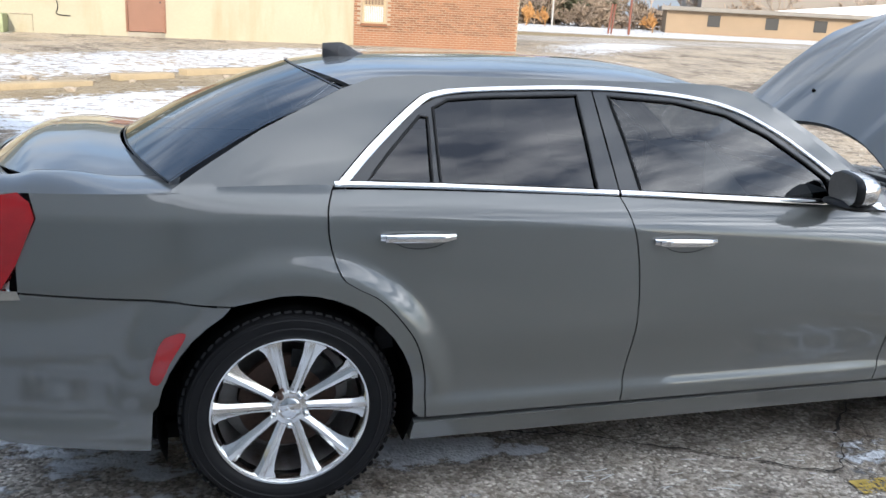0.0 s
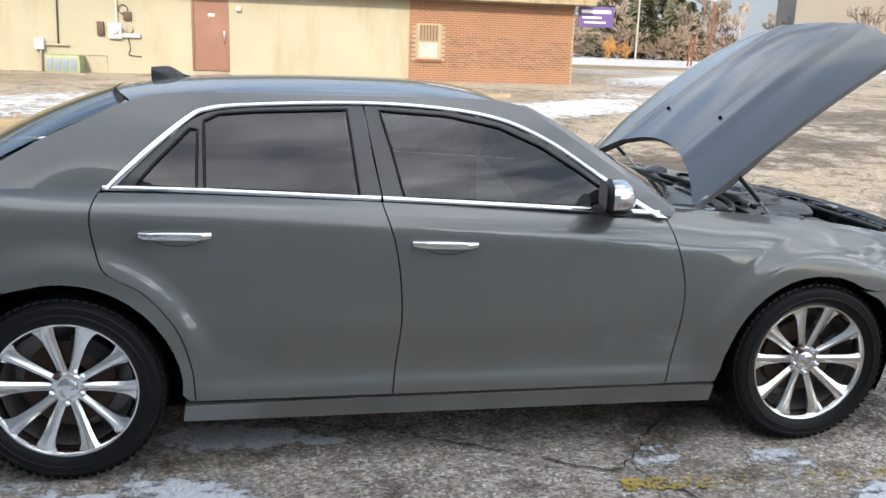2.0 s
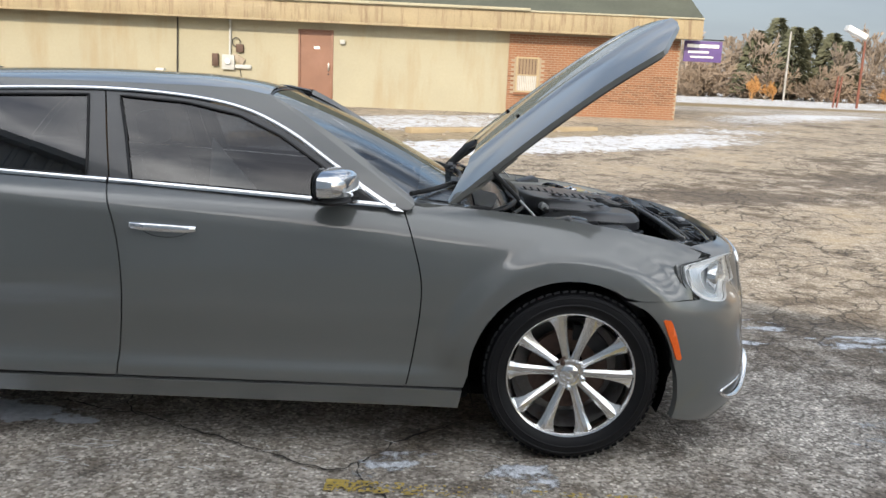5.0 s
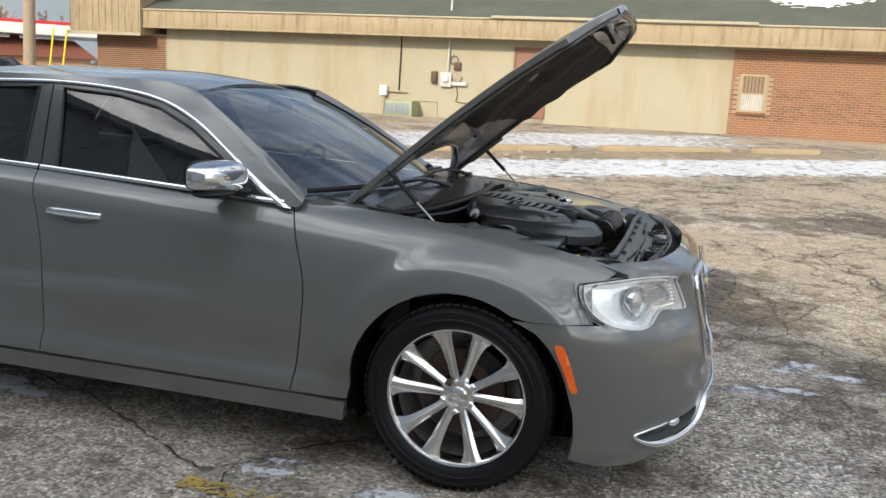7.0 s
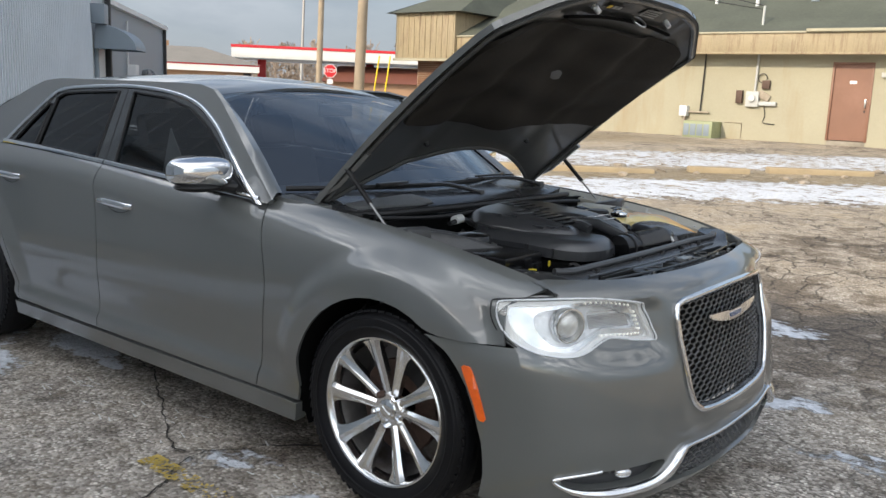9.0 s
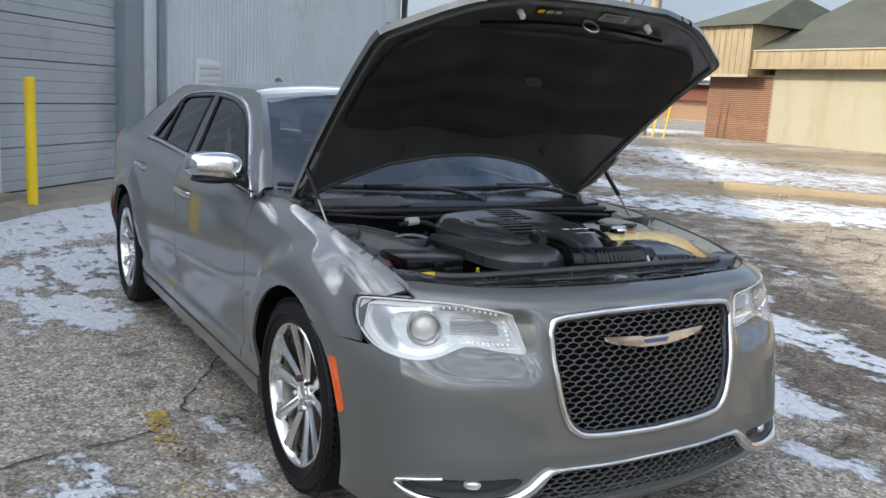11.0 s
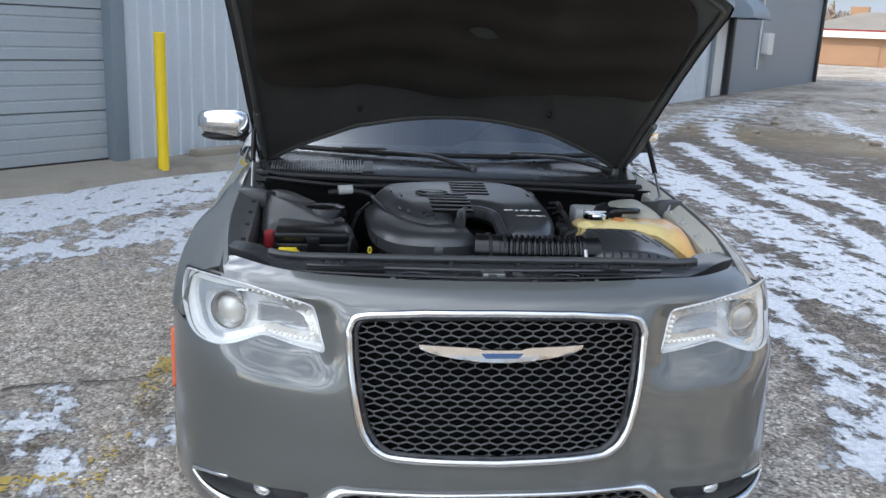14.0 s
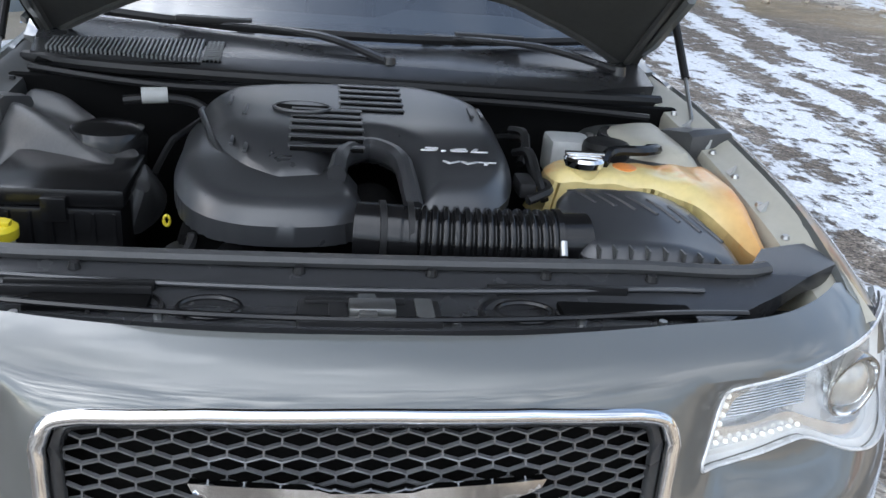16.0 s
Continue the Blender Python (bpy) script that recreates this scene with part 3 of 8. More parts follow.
def in_poly(poly, pts):
    poly, pts = np.array(poly), np.array(pts)
    x, y = pts[:, 0], pts[:, 1]
    res = np.zeros(len(pts), bool)
    for (x0, y0), (x1, y1) in zip(poly, np.roll(poly, -1, 0)):
        if y0 != y1:
            res ^= ((y0 > y) != (y1 > y)) & (x < (x1 - x0) * (y - y0) / (y1 - y0) + x0)
    return res


def sheet(outline, surf, step=0.03, holes=(), flange=0.012, out=None, offset=0.0, thick=0.0):
    """Verts and faces of a panel: a flat outline (with holes) laid on a surface surf(a, b), its edges folded in by flange.
    out: a direction that the outer side faces. thick: a second skin behind, joined at the edges."""
    loops = [resample(outline, step)] + [resample(h, step) for h in holes]
    pts, edges = [], []
    for lp in loops:
        k = len(pts)
        pts += lp
        edges += [(k + i, k + (i + 1) % len(lp)) for i in range(len(lp))]
    B = np.array(pts)
    lo, hi = B.min(0), B.max(0)
    gx, gy = np.meshgrid(np.arange(lo[0] + step * 0.5, hi[0], step), np.arange(lo[1] + step * 0.5, hi[1], step))
    G = np.stack([gx.ravel(), gy.ravel()], 1)
    G = G[in_poly(loops[0], G)] if len(G) else G
    for h in loops[1:]:
        if len(G):
            G = G[~in_poly(h, G)]
    if len(G):
        near = np.array([((B - g) ** 2).sum(1).min() for g in G])
        G = G[near > (0.45 * step) ** 2]
    vs, es, fs = delaunay_2d_cdt([Vector(p) for p in pts] + [Vector(g) for g in G], edges, [], 0, 1e-6)[:3]
    cen = np.array([np.mean([vs[i] for i in f], axis=0) for f in fs])
    keep = in_poly(loops[0], cen)
    for h in loops[1:]:
        keep &= ~in_poly(h, cen)
    fs = [f for f, k in zip(fs, keep) if k]
    e = 1e-3
    P, N = [], []
    for v in vs:
        p = Vector(surf(v[0], v[1]))
        n = (Vector(surf(v[0] + e, v[1])) - Vector(surf(v[0] - e, v[1]))).cross(Vector(surf(v[0], v[1] + e)) - Vector(surf(v[0], v[1] - e)))
        N.append(n.normalized() if n.length > 1e-12 else Vector((0, 0, 1)))
        P.append(p)
    flip = False
    if out is not None:
        flip = sum(N, Vector()).dot(Vector(out)) < 0
        if flip:
            N = [-n for n in N]
    P = [p + n * offset for p, n in zip(P, N)]
    faces = [tuple(f) for f in fs]
    # every face turned to the outer side
    turned = []
    for f in faces:
        a, b, c = (P[i] for i in f[:3])
        turned.append(f if (b - a).cross(c - a).dot(N[f[0]]) >= 0 else f[::-1])
    faces = turned
    count = {}
    for f in faces:
        for i in range(len(f)):
            count[(f[i], f[(i + 1) % len(f)])] = True
    border = [(a, b) for a, b in count if (b, a) not in count]
    depth = thick if thick else flange
    if depth:
        inner = {}
        if thick:
            k = len(P)
            n0 = len(P)
            P = P + [p - n * thick for p, n in zip(P[:n0], N)]
            faces = faces + [tuple(i + k for i in f[::-1]) for f in faces]
            faces += [(b, a, a + k, b + k) for a, b in border]
        else:
            for a, b in border:
                for i in (a, b):
                    if i not in inner:
                        inner[i] = len(P)
                        P.append(P[i] - N[i] * flange)
            faces += [(b, a, inner[a], inner[b]) for a, b in border]
    used = sorted({i for f in faces for i in f})
    at = {i: k for k, i in enumerate(used)}
    return [P[i] for i in used], [tuple(at[i] for i in f) for f in faces]


def strip(rows, closed=False):
    """A skin over rows of points."""
    n = len(rows[0])
    verts = [p for r in rows for p in r]
    faces = []
    for i in range(len(rows) - 1):
        for j in range(n if closed else n - 1):
            k = (j + 1) % n
            faces.append((i * n + j, i * n + k, (i + 1) * n + k, (i + 1) * n + j))
    return verts, faces


def smoothstep(a, b, x):
    t = min(max((x - a) / (b - a), 0.0), 1.0)
    return t * t * (3 - 2 * t)


# ---- ground ----
def terrain(x, y):
    return min(max((y - 4) * 0.027, 0.0), 0.60)


KD, KN = (0.82, 0.57), (-0.57, 0.82)
SU, SN, SD = (-0.745, 0.667), (0.667, 0.745), -4.1


def blob(x, y, cx, cy, rx, ry, turn=0.0):
    """1 in the middle of a soft patch, 0 outside it."""
    c, s = math.cos(radians(turn)), math.sin(radians(turn))
    dx, dy = x - cx, y - cy
    a, b2 = (dx * c + dy * s) / rx, (-dx * s + dy * c) / ry
    return max(0.0, 1 - math.hypot(a, b2)) ** 0.6


def band(v, a, b2, soft):
    return smoothstep(a - soft, a + soft, v) * smoothstep(b2 + soft, b2 - soft, v)


def near_line(line, x, y):
    best = 1e9
    for (ax, ay), (bx, by) in zip(line, line[1:]):
        t = min(max(((x - ax) * (bx - ax) + (y - ay) * (by - ay)) / ((bx - ax) ** 2 + (by - ay) ** 2), 0), 1)
        best = min(best, math.hypot(x - ax - t * (bx - ax), y - ay - t * (by - ay)))
    return best


# wheel tracks of packed snow past the far side of the car
TRACKS = [(smooth_line(pts, 5), w, k) for pts, w, k in (
    ([(-7.0, 4.9), (-5.24, 4.56), (-3.37, 4.31), (-1.77, 4.12), (-0.13, 3.87), (1.4, 3.6)], 0.20, 0.74),
    ([(-15.9, 11.4), (-13.9, 9.55), (-11.7, 7.82), (-8.8, 6.23), (-6.75, 5.66), (-4.9, 5.36), (-3.36, 5.07), (-1.9, 4.85), (-0.4, 4.6)], 0.30, 0.76),
    ([(-6.5, 3.9), (-5.0, 3.6), (-3.48, 3.47), (-2.13, 3.41), (-0.67, 3.36), (0.81, 3.25), (2.2, 3.05)], 0.42, 0.70),
    ([(-8.5, 5.0), (-11.0, 6.41), (-13.05, 8.02), (-16.7, 10.7)], 0.40, 0.64),
    ([(-12.5, 10.4), (-10.66, 9.53), (-8.65, 8.9), (-7.27, 8.5), (-5.0, 7.9)], 0.38, 0.70),
    ([(-3.4, 4.6), (-2.66, 4.68), (-1.5, 4.76), (0.2, 4.7)], 0.18, 0.64),
    ([(0.4, 2.5), (1.43, 2.15), (2.1, 2.15), (3.2, 1.75)], 0.32, 0.66),
    ([(0.4, 2.75), (1.7, 2.95), (2.4, 3.0), (3.4, 2.8)], 0.28, 0.64),
    ([(-2.2, 2.5), (-0.9, 2.7), (0.3, 2.6)], 0.30, 0.60))]


def snow_at(x, y):
    q = x * KN[0] + y * KN[1]
    sd, ss = x * SN[0] + y * SN[1], x * SU[0] + y * SU[1]
    v = 0.0
    if -19 < x < 13:
        v = max(v, 0.68 * band(q, 6.7, 9.7, 0.8) * band(x, -5, 11, 3.0))
        v = max(v, 0.60 * band(q, 11.2, 15.8, 1.0) * band(x, -9, 6, 3.0))
    v = max(v, 0.80 * blob(x, y, 17, 29, 15, 3.0, 50), 0.62 * blob(x, y, 10.5, 19.0, 3.5, 1.8, 20))
    # along the workshop
    v = max(v, 0.73 * band(sd, -3.62, -2.15, 0.22) * band(ss, -3.0, 5.2, 0.8))
    v = max(v, 0.66 * band(sd, -2.2, -1.2, 0.4) * band(ss, -2.4, 3.6, 0.8), 0.50 * band(sd, -1.2, -0.3, 0.35) * band(ss, -1.9, 2.6, 0.6))
    # trodden tracks past the far side of the car
    if -24 < x < 4.5 and 1.0 < y < 20:
        v = max(v, 0.40 * band(y, 2.1, 5.6, 0.6) * band(x, -6.5, 1.6, 1.0), 0.40 * blob(x, y, -11, 8.4, 6, 2.0, 145))
        for line, wide, k in TRACKS:
            d = near_line(line, x, y)
            if d < wide * 2:
                v = max(v, k * smoothstep(wide * 1.5, wide * 0.35, d))
    v = max(v, 0.80 * blob(x, y, -21, 23, 9, 4, 40), 0.7 * blob(x, y, -13, 15, 6, 2.4, 30), 0.85 * blob(x, y, -8.5, 13.8, 6, 2.0, -30))
    # small leftovers round the car
    for cx, cy, rx, ry, tn, k in ((0.18, -1.28, 0.70, 0.36, 10, 0.78), (0.60, -0.66, 0.52, 0.19, 0, 0.80), (2.86, -1.10, 0.26, 0.18, 40, 0.64), (4.28, 0.80, 0.5, 0.2, 20, 0.53), (4.6, 1.25, 0.5, 0.25, -10, 0.53), (3.15, -1.42, 0.36, 0.24, 10, 0.52),
                                 (2.3, -1.00, 0.36, 0.14, 15, 0.60), (2.75, -1.62, 0.5, 0.25, 0, 0.52), (-0.75, -1.05, 0.7, 0.3, 5, 0.68), (4.75, -0.45, 0.7, 0.3, 30, 0.50), (3.12, 1.72, 0.42, 0.18, 15, 0.64), (3.70, 1.26, 0.36, 0.17, 15, 0.66), (5.3, 0.9, 0.6, 0.3, 0, 0.52)):
        v = max(v, k * min(1.0, 1.6 * blob(x, y, cx, cy, rx, ry, tn)))
    return v


def make_ground():
    def axis(parts):
        out = []
        for a, b2, st in parts:
            out += list(np.arange(a, b2, st))
        return out + [parts[-1][1]]
    xs = axis([(-900, -120, 60), (-120, -40, 8), (-40, -10, 0.7), (-10, -5, 0.3), (-5, 7, 0.10), (7, 14, 0.35), (14, 60, 1.5), (60, 140, 8), (140, 900, 60)])
    ys = axis([(-900, -60, 60), (-60, -10, 3), (-10, -4.2, 0.4), (-4.2, 5, 0.11), (5, 20, 0.28), (20, 46, 0.7), (46, 120, 5), (120, 900, 60)])
    V, snow, dust, grass, road, damp = [], [], [], [], [], []
    for y in ys:
        for x in xs:
            s = 0.0
            if -60 < x < 60 and -12 < y < 60:
                s = snow_at(x + 0.10 * noise.noise((x * 1.4, y * 1.4, 2)), y + 0.14 * noise.noise((x * 0.9, y * 0.9, 7)))
                s += (0.09 * noise.noise((x * 0.8, y * 1.7, 4)) + 0.05 * noise.noise((x * 2.6, y * 4.5, 9))) * smoothstep(0.2, 0.4, s)
            far = smoothstep(44, 50, math.hypot(x * 0.25, y))
            rd = band(y - 0.30 * (x - 20), 33, 41, 0.8) if x > 6 else 0.0
            gr = max(far * (1 - rd), band(y - 0.30 * (x - 20), 41, 60, 1.0) if x > 6 else 0.0)
            gr = max(gr, 0.8 * blob(x, y, -10, 18.5, 7, 2.6, 20), 0.9 * blob(x, y, -18, 26, 9, 5, 40))
            q = x * KN[0] + y * KN[1]
            if -14 < x < 9:
                gr = max(gr, 0.55 * band(q, 9.0, 11.4, 0.5) * band(x, -12, 7, 2.0))
            lift = 0.035 * smoothstep(0.5, 0.8, s) * (1 if y > 6 else 0.3) + 0.006 * noise.noise((x * 0.7, y * 0.7, 0))
            V.append((x, y, terrain(x, y) + lift * 0.8 - (0.0 if math.hypot(x, y) > 8 else 0.004)))
            damp.append(max(1.25 * blob(x, y, 4.4, -2.5, 2.3, 1.9, 15), 1.5 * blob(x, y, 1.5, 3.2, 4.5, 1.9, -8), 1.6 * blob(x, y, -4.0, 5.0, 8.0, 3.0, -20), blob(x, y, 5.4, 0.6, 1.3, 2.0, 0), 1.5 * blob(x, y, 6.0, 7.2, 4.5, 0.9, 12), 1.4 * blob(x, y, 10.0, 9.5, 4.0, 1.3, 25), 1.3 * blob(x, y, 14.0, 14.0, 6.0, 1.8, 35), 1.2 * blob(x, y, 8.5, 4.6, 2.2, 0.7, 20)) - 0.8 * blob(x, y, 1.0, -2.2, 2.6, 2.0))
            snow.append(max(s, 0.62 * gr * far) if rd < 0.3 else s * 0.6)
            dust.append((1 - 0.75 * min(1.0, max(0.0, damp[-1]))) * min(1.0, 0.10 + 0.30 * min(1.0, 1.8 * blob(x, y, 1.4, -2.2, 4.0, 2.0)) + 0.90 * smoothstep(2.6, 4.8, 0.667 * x + 0.745 * y) * (1 - rd) * smoothstep(-10, -2, x + 0.3 * y)))
            grass.append(gr)
            road.append(rd)
    nx = len(xs)
    F = [(j * nx + i, j * nx + i + 1, (j + 1) * nx + i + 1, (j + 1) * nx + i) for j in range(len(ys) - 1) for i in range(nx - 1)]
    me = bpy.data.meshes.new("ground")
    me.from_pydata(V, [], F)
    for key, data in (("snow", snow), ("dust", dust), ("grass", grass), ("road", road), ("damp", damp)):
        me.attributes.new(key, "FLOAT", "POINT").data.foreach_set("value", data)
    me.update()
    return tagged(mesh_object("ground", me, M["ground"], angle=180), "cracked grey asphalt lot with thin snow, its dusty tan also painting in sunlight", "ground", kind="structure")


make_ground()


def worn_stripe(name, a, b2, width, cell, keep, mat, label):
    """Flakes of paint left along a line."""
    a, b2 = Vector(a), Vector(b2)
    d = (b2 - a).normalized()
    w = Vector((-d.y, d.x))
    V, F = [], []
    n, m2 = int((b2 - a).length / cell), int(width / cell)
    for i in range(n):
        for j in range(m2):
            p = a + d * (i + 0.5) * cell + w * ((j + 0.5) * cell - width / 2)
            if noise.noise((p.x * 3.5, p.y * 3.5, 3)) * 0.5 + noise.noise((p.x * 15, p.y * 15, 5)) * 0.3 + noise.noise((p.x * 70, p.y * 70, 8)) * 0.45 > keep - 0.015:
                k = len(V)
                for du, dw in ((-0.55, -0.55), (0.55, -0.55), (0.55, 0.55), (-0.55, 0.55)):
                    q = p + d * du * cell + w * dw * cell
                    V.append((q.x, q.y, terrain(q.x, q.y) + 0.0035))
                F.append((k, k + 1, k + 2, k + 3))
    return tagged(rawpart(name, V, F, mat, smooth=False), label, "paint line", kind="structure")


worn_stripe("parking_line", (2.10, -1.21), (3.20, -1.26), 0.095, 0.0055, 0.05, M["line_yellow"], "worn yellow parking line on the asphalt")
worn_stripe("parking_line", (3.20, -1.26), (4.75, -1.335), 0.095, 0.0055, -0.08, M["line_yellow"], "worn yellow parking line on the asphalt")
worn_stripe("parking_line", (3.22, -1.30), (3.40, -2.4), 0.105, 0.0055, -0.03, M["line_yellow"], "worn yellow parking line on the asphalt")
rnd = random.Random(4)
V, F = [], []
for i in range(46):
    x, y = rnd.uniform(1.0, 2.9), rnd.gauss(-1.0, 0.10)
    ln, wd, a = rnd.uniform(0.006, 0.036), rnd.uniform(0.0015, 0.0045), rnd.gauss(-0.1, 0.25)
    k = len(V)
    for du, dw in ((-1, -0.6), (1, -1), (0.9, 1), (-1, 0.5)):
        V.append((x + du * ln * math.cos(a) - dw * wd * math.sin(a), y + du * ln * math.sin(a) + dw * wd * math.cos(a), 0.003))
    F.append((k, k + 1, k + 2, k + 3))
# wide open cracks beside the car, filled with dirt
CRACKS = ([(0.80, -0.46), (0.98, -0.54), (1.20, -0.60), (1.42, -0.72), (1.70, -0.87), (2.08, -1.08), (2.20, -1.02), (2.27, -0.93), (2.40, -0.76), (2.62, -0.58)],
          [(2.20, -1.02), (2.24, -1.16), (2.36, -1.36), (2.42, -1.70), (2.60, -2.1)], [(1.20, -0.60), (1.12, -0.50), (1.10, -0.30)])
cv, cf = [], []
for line in CRACKS:
    pts = smooth_line(line, 14)
    for i, (x, y) in enumerate(pts):
        j = noise.noise((x * 14, y * 14, 1)) * 0.022
        wd = 0.0022 + 0.006 * max(0.0, noise.noise((x * 6, y * 6, 6)) + 0.25) + 0.004 * noise.noise((x * 45, y * 45, 3))
        (ax, ay), (bx, by) = pts[max(i - 1, 0)], pts[min(i + 1, len(pts) - 1)]
        nx, ny = -(by - ay), bx - ax
        ln = math.hypot(nx, ny) or 1
        k = len(cv)
        for sgn in (-1, 1):
            qx, qy = x + nx / ln * (j + sgn * max(wd, 0.0015)), y + ny / ln * (j + sgn * max(wd, 0.0015))
            cv.append((qx, qy, terrain(qx, qy) + 0.0025))
        if i:
            cf.append((k - 2, k - 1, k + 1, k))
tagged(rawpart("ground_cracks", cv, cf, M["crack_dirt"], smooth=False), "dark open cracks in the asphalt", "cracks", kind="stuff")
tagged(rawpart("ground_scrapes", V, F, M["line_white"], smooth=False), "thin white scrapes on the asphalt", "marks", kind="stuff")

# ---- kerb stones between the lots ----
def kerb(t0, t1, q, hh=0.10):
    ob = part("kerb_stone", boxed(-(t1 - t0) / 2, (t1 - t0) / 2, -0.14, 0.14, -0.05, hh, bevel=0.03), M["sand_concrete"])
    c = (t0 + t1) / 2
    x, y = KD[0] * c + KN[0] * q, KD[1] * c + KN[1] * q
    ob.matrix_basis = pose(x, y, terrain(x, y), 0, 0, math.degrees(math.atan2(KD[1], KD[0])))
    return tagged(ob, "weathered sand-coloured concrete kerb stone in snow", "kerb", "kerb stones")


for t0, t1, q in ((2.0, 5.2, 10.5), (5.9, 7.0, 10.9), (7.4, 9.3, 11.1), (10.0, 13.2, 11.0), (13.7, 15.4, 10.7)):
    kerb(t0, t1, q)
rnd = random.Random(9)
V, F = [], []
for i in range(120):
    t0, q = rnd.uniform(-8, 14), rnd.gauss(10.9, 0.9)
    x, y = KD[0] * t0 + KN[0] * q, KD[1] * t0 + KN[1] * q
    if i > 80:
        x, y = rnd.gauss(-9.5, 1.6), rnd.gauss(12.6, 0.9)
    r = rnd.uniform(0.03, 0.12)
    bm = bmesh.new()
    bmesh.ops.create_icosphere(bm, subdivisions=1, radius=r)
    k = len(V)
    for v in bm.verts:
        c = v.co * rnd.uniform(0.7, 1.2)
        V.append((x + c.x, y + c.y, terrain(x, y) + 0.02 + c.z * 0.55))
    for f in bm.faces:
        F.append(tuple(k + v.index for v in f.verts))
    bm.free()
tagged(rawpart("rubble", V, F, M["stone"], smooth=False), "broken stones and clods along the kerb", "stones", kind="stuff")


# ---- the low cream and brick building ----
BY = 22.5
hall = thing("low_building", "low cream and orange-brick building with a green-grey shingle roof", "building")


def wall_box(name, x0, x1, z0, z1, mat, label="", y0=BY, y1=BY + 0.3, owner=hall):
    return part(name, boxed(x0, x1, y0, y1, z0, z1), mat, owner, label, smooth=False)


wall_box("wall", -13.8, -1.66, 0.1, 2.95, M["cream"], "cream rendered wall")
wall_box("wall", -0.66, 4.67, 0.1, 2.95, M["cream"], "cream rendered wall")
wall_box("wall", -1.66, -0.66, 2.72, 2.95, M["cream"], "cream rendered wall")
wall_box("wall", -1.66, -0.66, 0.1, 0.62, M["concrete"], "concrete door step")
brick_wall_right = wall_box("brick_wall", 4.672, 9.9, 0.1, 2.95, M["mortar"], "orange brick wall with pale joints", BY - 0.012, BY + 0.3)
brick_wall_left = wall_box("brick_wall", -16.6, -13.802, 0.1, 2.75, M["mortar"], "orange brick wall with pale joints", BY - 0.012, BY + 0.3)
wall_box("side_wall", 9.6, 9.9, 0.1, 2.95, M["brick"], "", BY + 0.3, BY + 14)
wall_box("side_wall", -16.6, -16.3, 0.1, 2.75, M["brick"], "", BY + 0.3, BY + 14)
wall_box("back_wall", -16.6, 9.9, 0.1, 2.95, M["cream"], "", BY + 13.7, BY + 14)
# door in its frame
dr = wall_box("door", -1.63, -0.69, 0.64, 2.70, M["brown_door"], "closed brown steel door with a small notice", BY + 0.02, BY + 0.08)
for x0, x1, z0, z1 in ((-1.69, -1.63, 0.62, 2.75), (-0.69, -0.63, 0.62, 2.75), (-1.63, -0.69, 2.70, 2.75)):
    part("door_frame", boxed(x0, x1, BY - 0.03, BY + 0.06, z0, z1, bevel=0.006), M["brown_door"], dr)
part("door_handle", boxed(-0.79, -0.75, BY - 0.03, BY + 0.02, 1.55, 1.78, bevel=0.008), M["steel"], dr)
part("door_lock", boxed(-0.79, -0.755, BY - 0.01, BY + 0.02, 1.42, 1.47, bevel=0.006), M["wire"], dr)
part("notice", boxed(-1.22, -1.04, BY + 0.008, BY + 0.018, 2.18, 2.26), M["sign_white"], dr, "small pale notice", smooth=False)
# window with bars
win = wall_box("window", 4.95, 5.61, 1.18, 2.20, M["box_grey"], "small barred window with a pale frame", BY - 0.03, BY + 0.02)
for x0, x1, z0, z1 in ((4.93, 4.985, 1.16, 2.22), (5.575, 5.63, 1.16, 2.22), (4.985, 5.575, 2.165, 2.22), (4.985, 5.575, 1.16, 1.21), (4.985, 5.575, 1.66, 1.70)):
    part("window_frame", boxed(x0, x1, BY - 0.055, BY - 0.02, z0, z1, bevel=0.006), M["sand_concrete"], win)
part("pane", boxed(4.985, 5.575, BY - 0.034, BY - 0.031, 1.70, 2.165), M["house_tan"], win, "dark glass", smooth=False)
part("vent_panel", boxed(4.985, 5.575, BY - 0.036, BY - 0.031, 1.21, 1.66), M["box_grey"], win, smooth=False)
for i in range(6):
    x = 5.04 + 0.096 * i
    part("bar", boxed(x - 0.009, x + 0.009, BY - 0.05, BY - 0.036, 1.70, 2.165), M["rust"], win, smooth=False)
for i in range(11):
    x = 5.01 + 0.055 * i
    part("slat", boxed(x - 0.008, x + 0.008, BY - 0.046, BY - 0.036, 1.21, 1.66), M["stone"], win, smooth=False)
part("window_sill", boxed(4.88, 5.68, BY - 0.09, BY - 0.01, 1.08, 1.16, bevel=0.01), M["brick"], win)
# fascia, soffit, roof
for x0, x1 in ((-14.3, 10.35),):
    fas = part("fascia", boxed(x0, x1, BY - 0.62, BY - 0.55, 2.98, 3.50, bevel=0.012), M["cream_band"], hall, "weathered cream fascia with dark streaks")
    part("fascia_lip", boxed(x0, x1, BY - 0.66, BY - 0.552, 2.92, 2.985, bevel=0.01), M["cream_band"], fas)
    part("fascia_top", boxed(x0, x1, BY - 0.67, BY - 0.552, 3.495, 3.545, bevel=0.01), M["cream"], fas)
    i = 0
    x = x0 + 0.3
    while x < x1:
        part("fascia_seam", boxed(x - 0.012, x + 0.012, BY - 0.628, BY - 0.615, 2.99, 3.49), M["cream_band"], fas, smooth=False)
        x += 0.41
    part("soffit", boxed(x0, x1, BY - 0.55, BY + 0.3, 2.952, 2.985), M["cream_band"], hall, smooth=False)
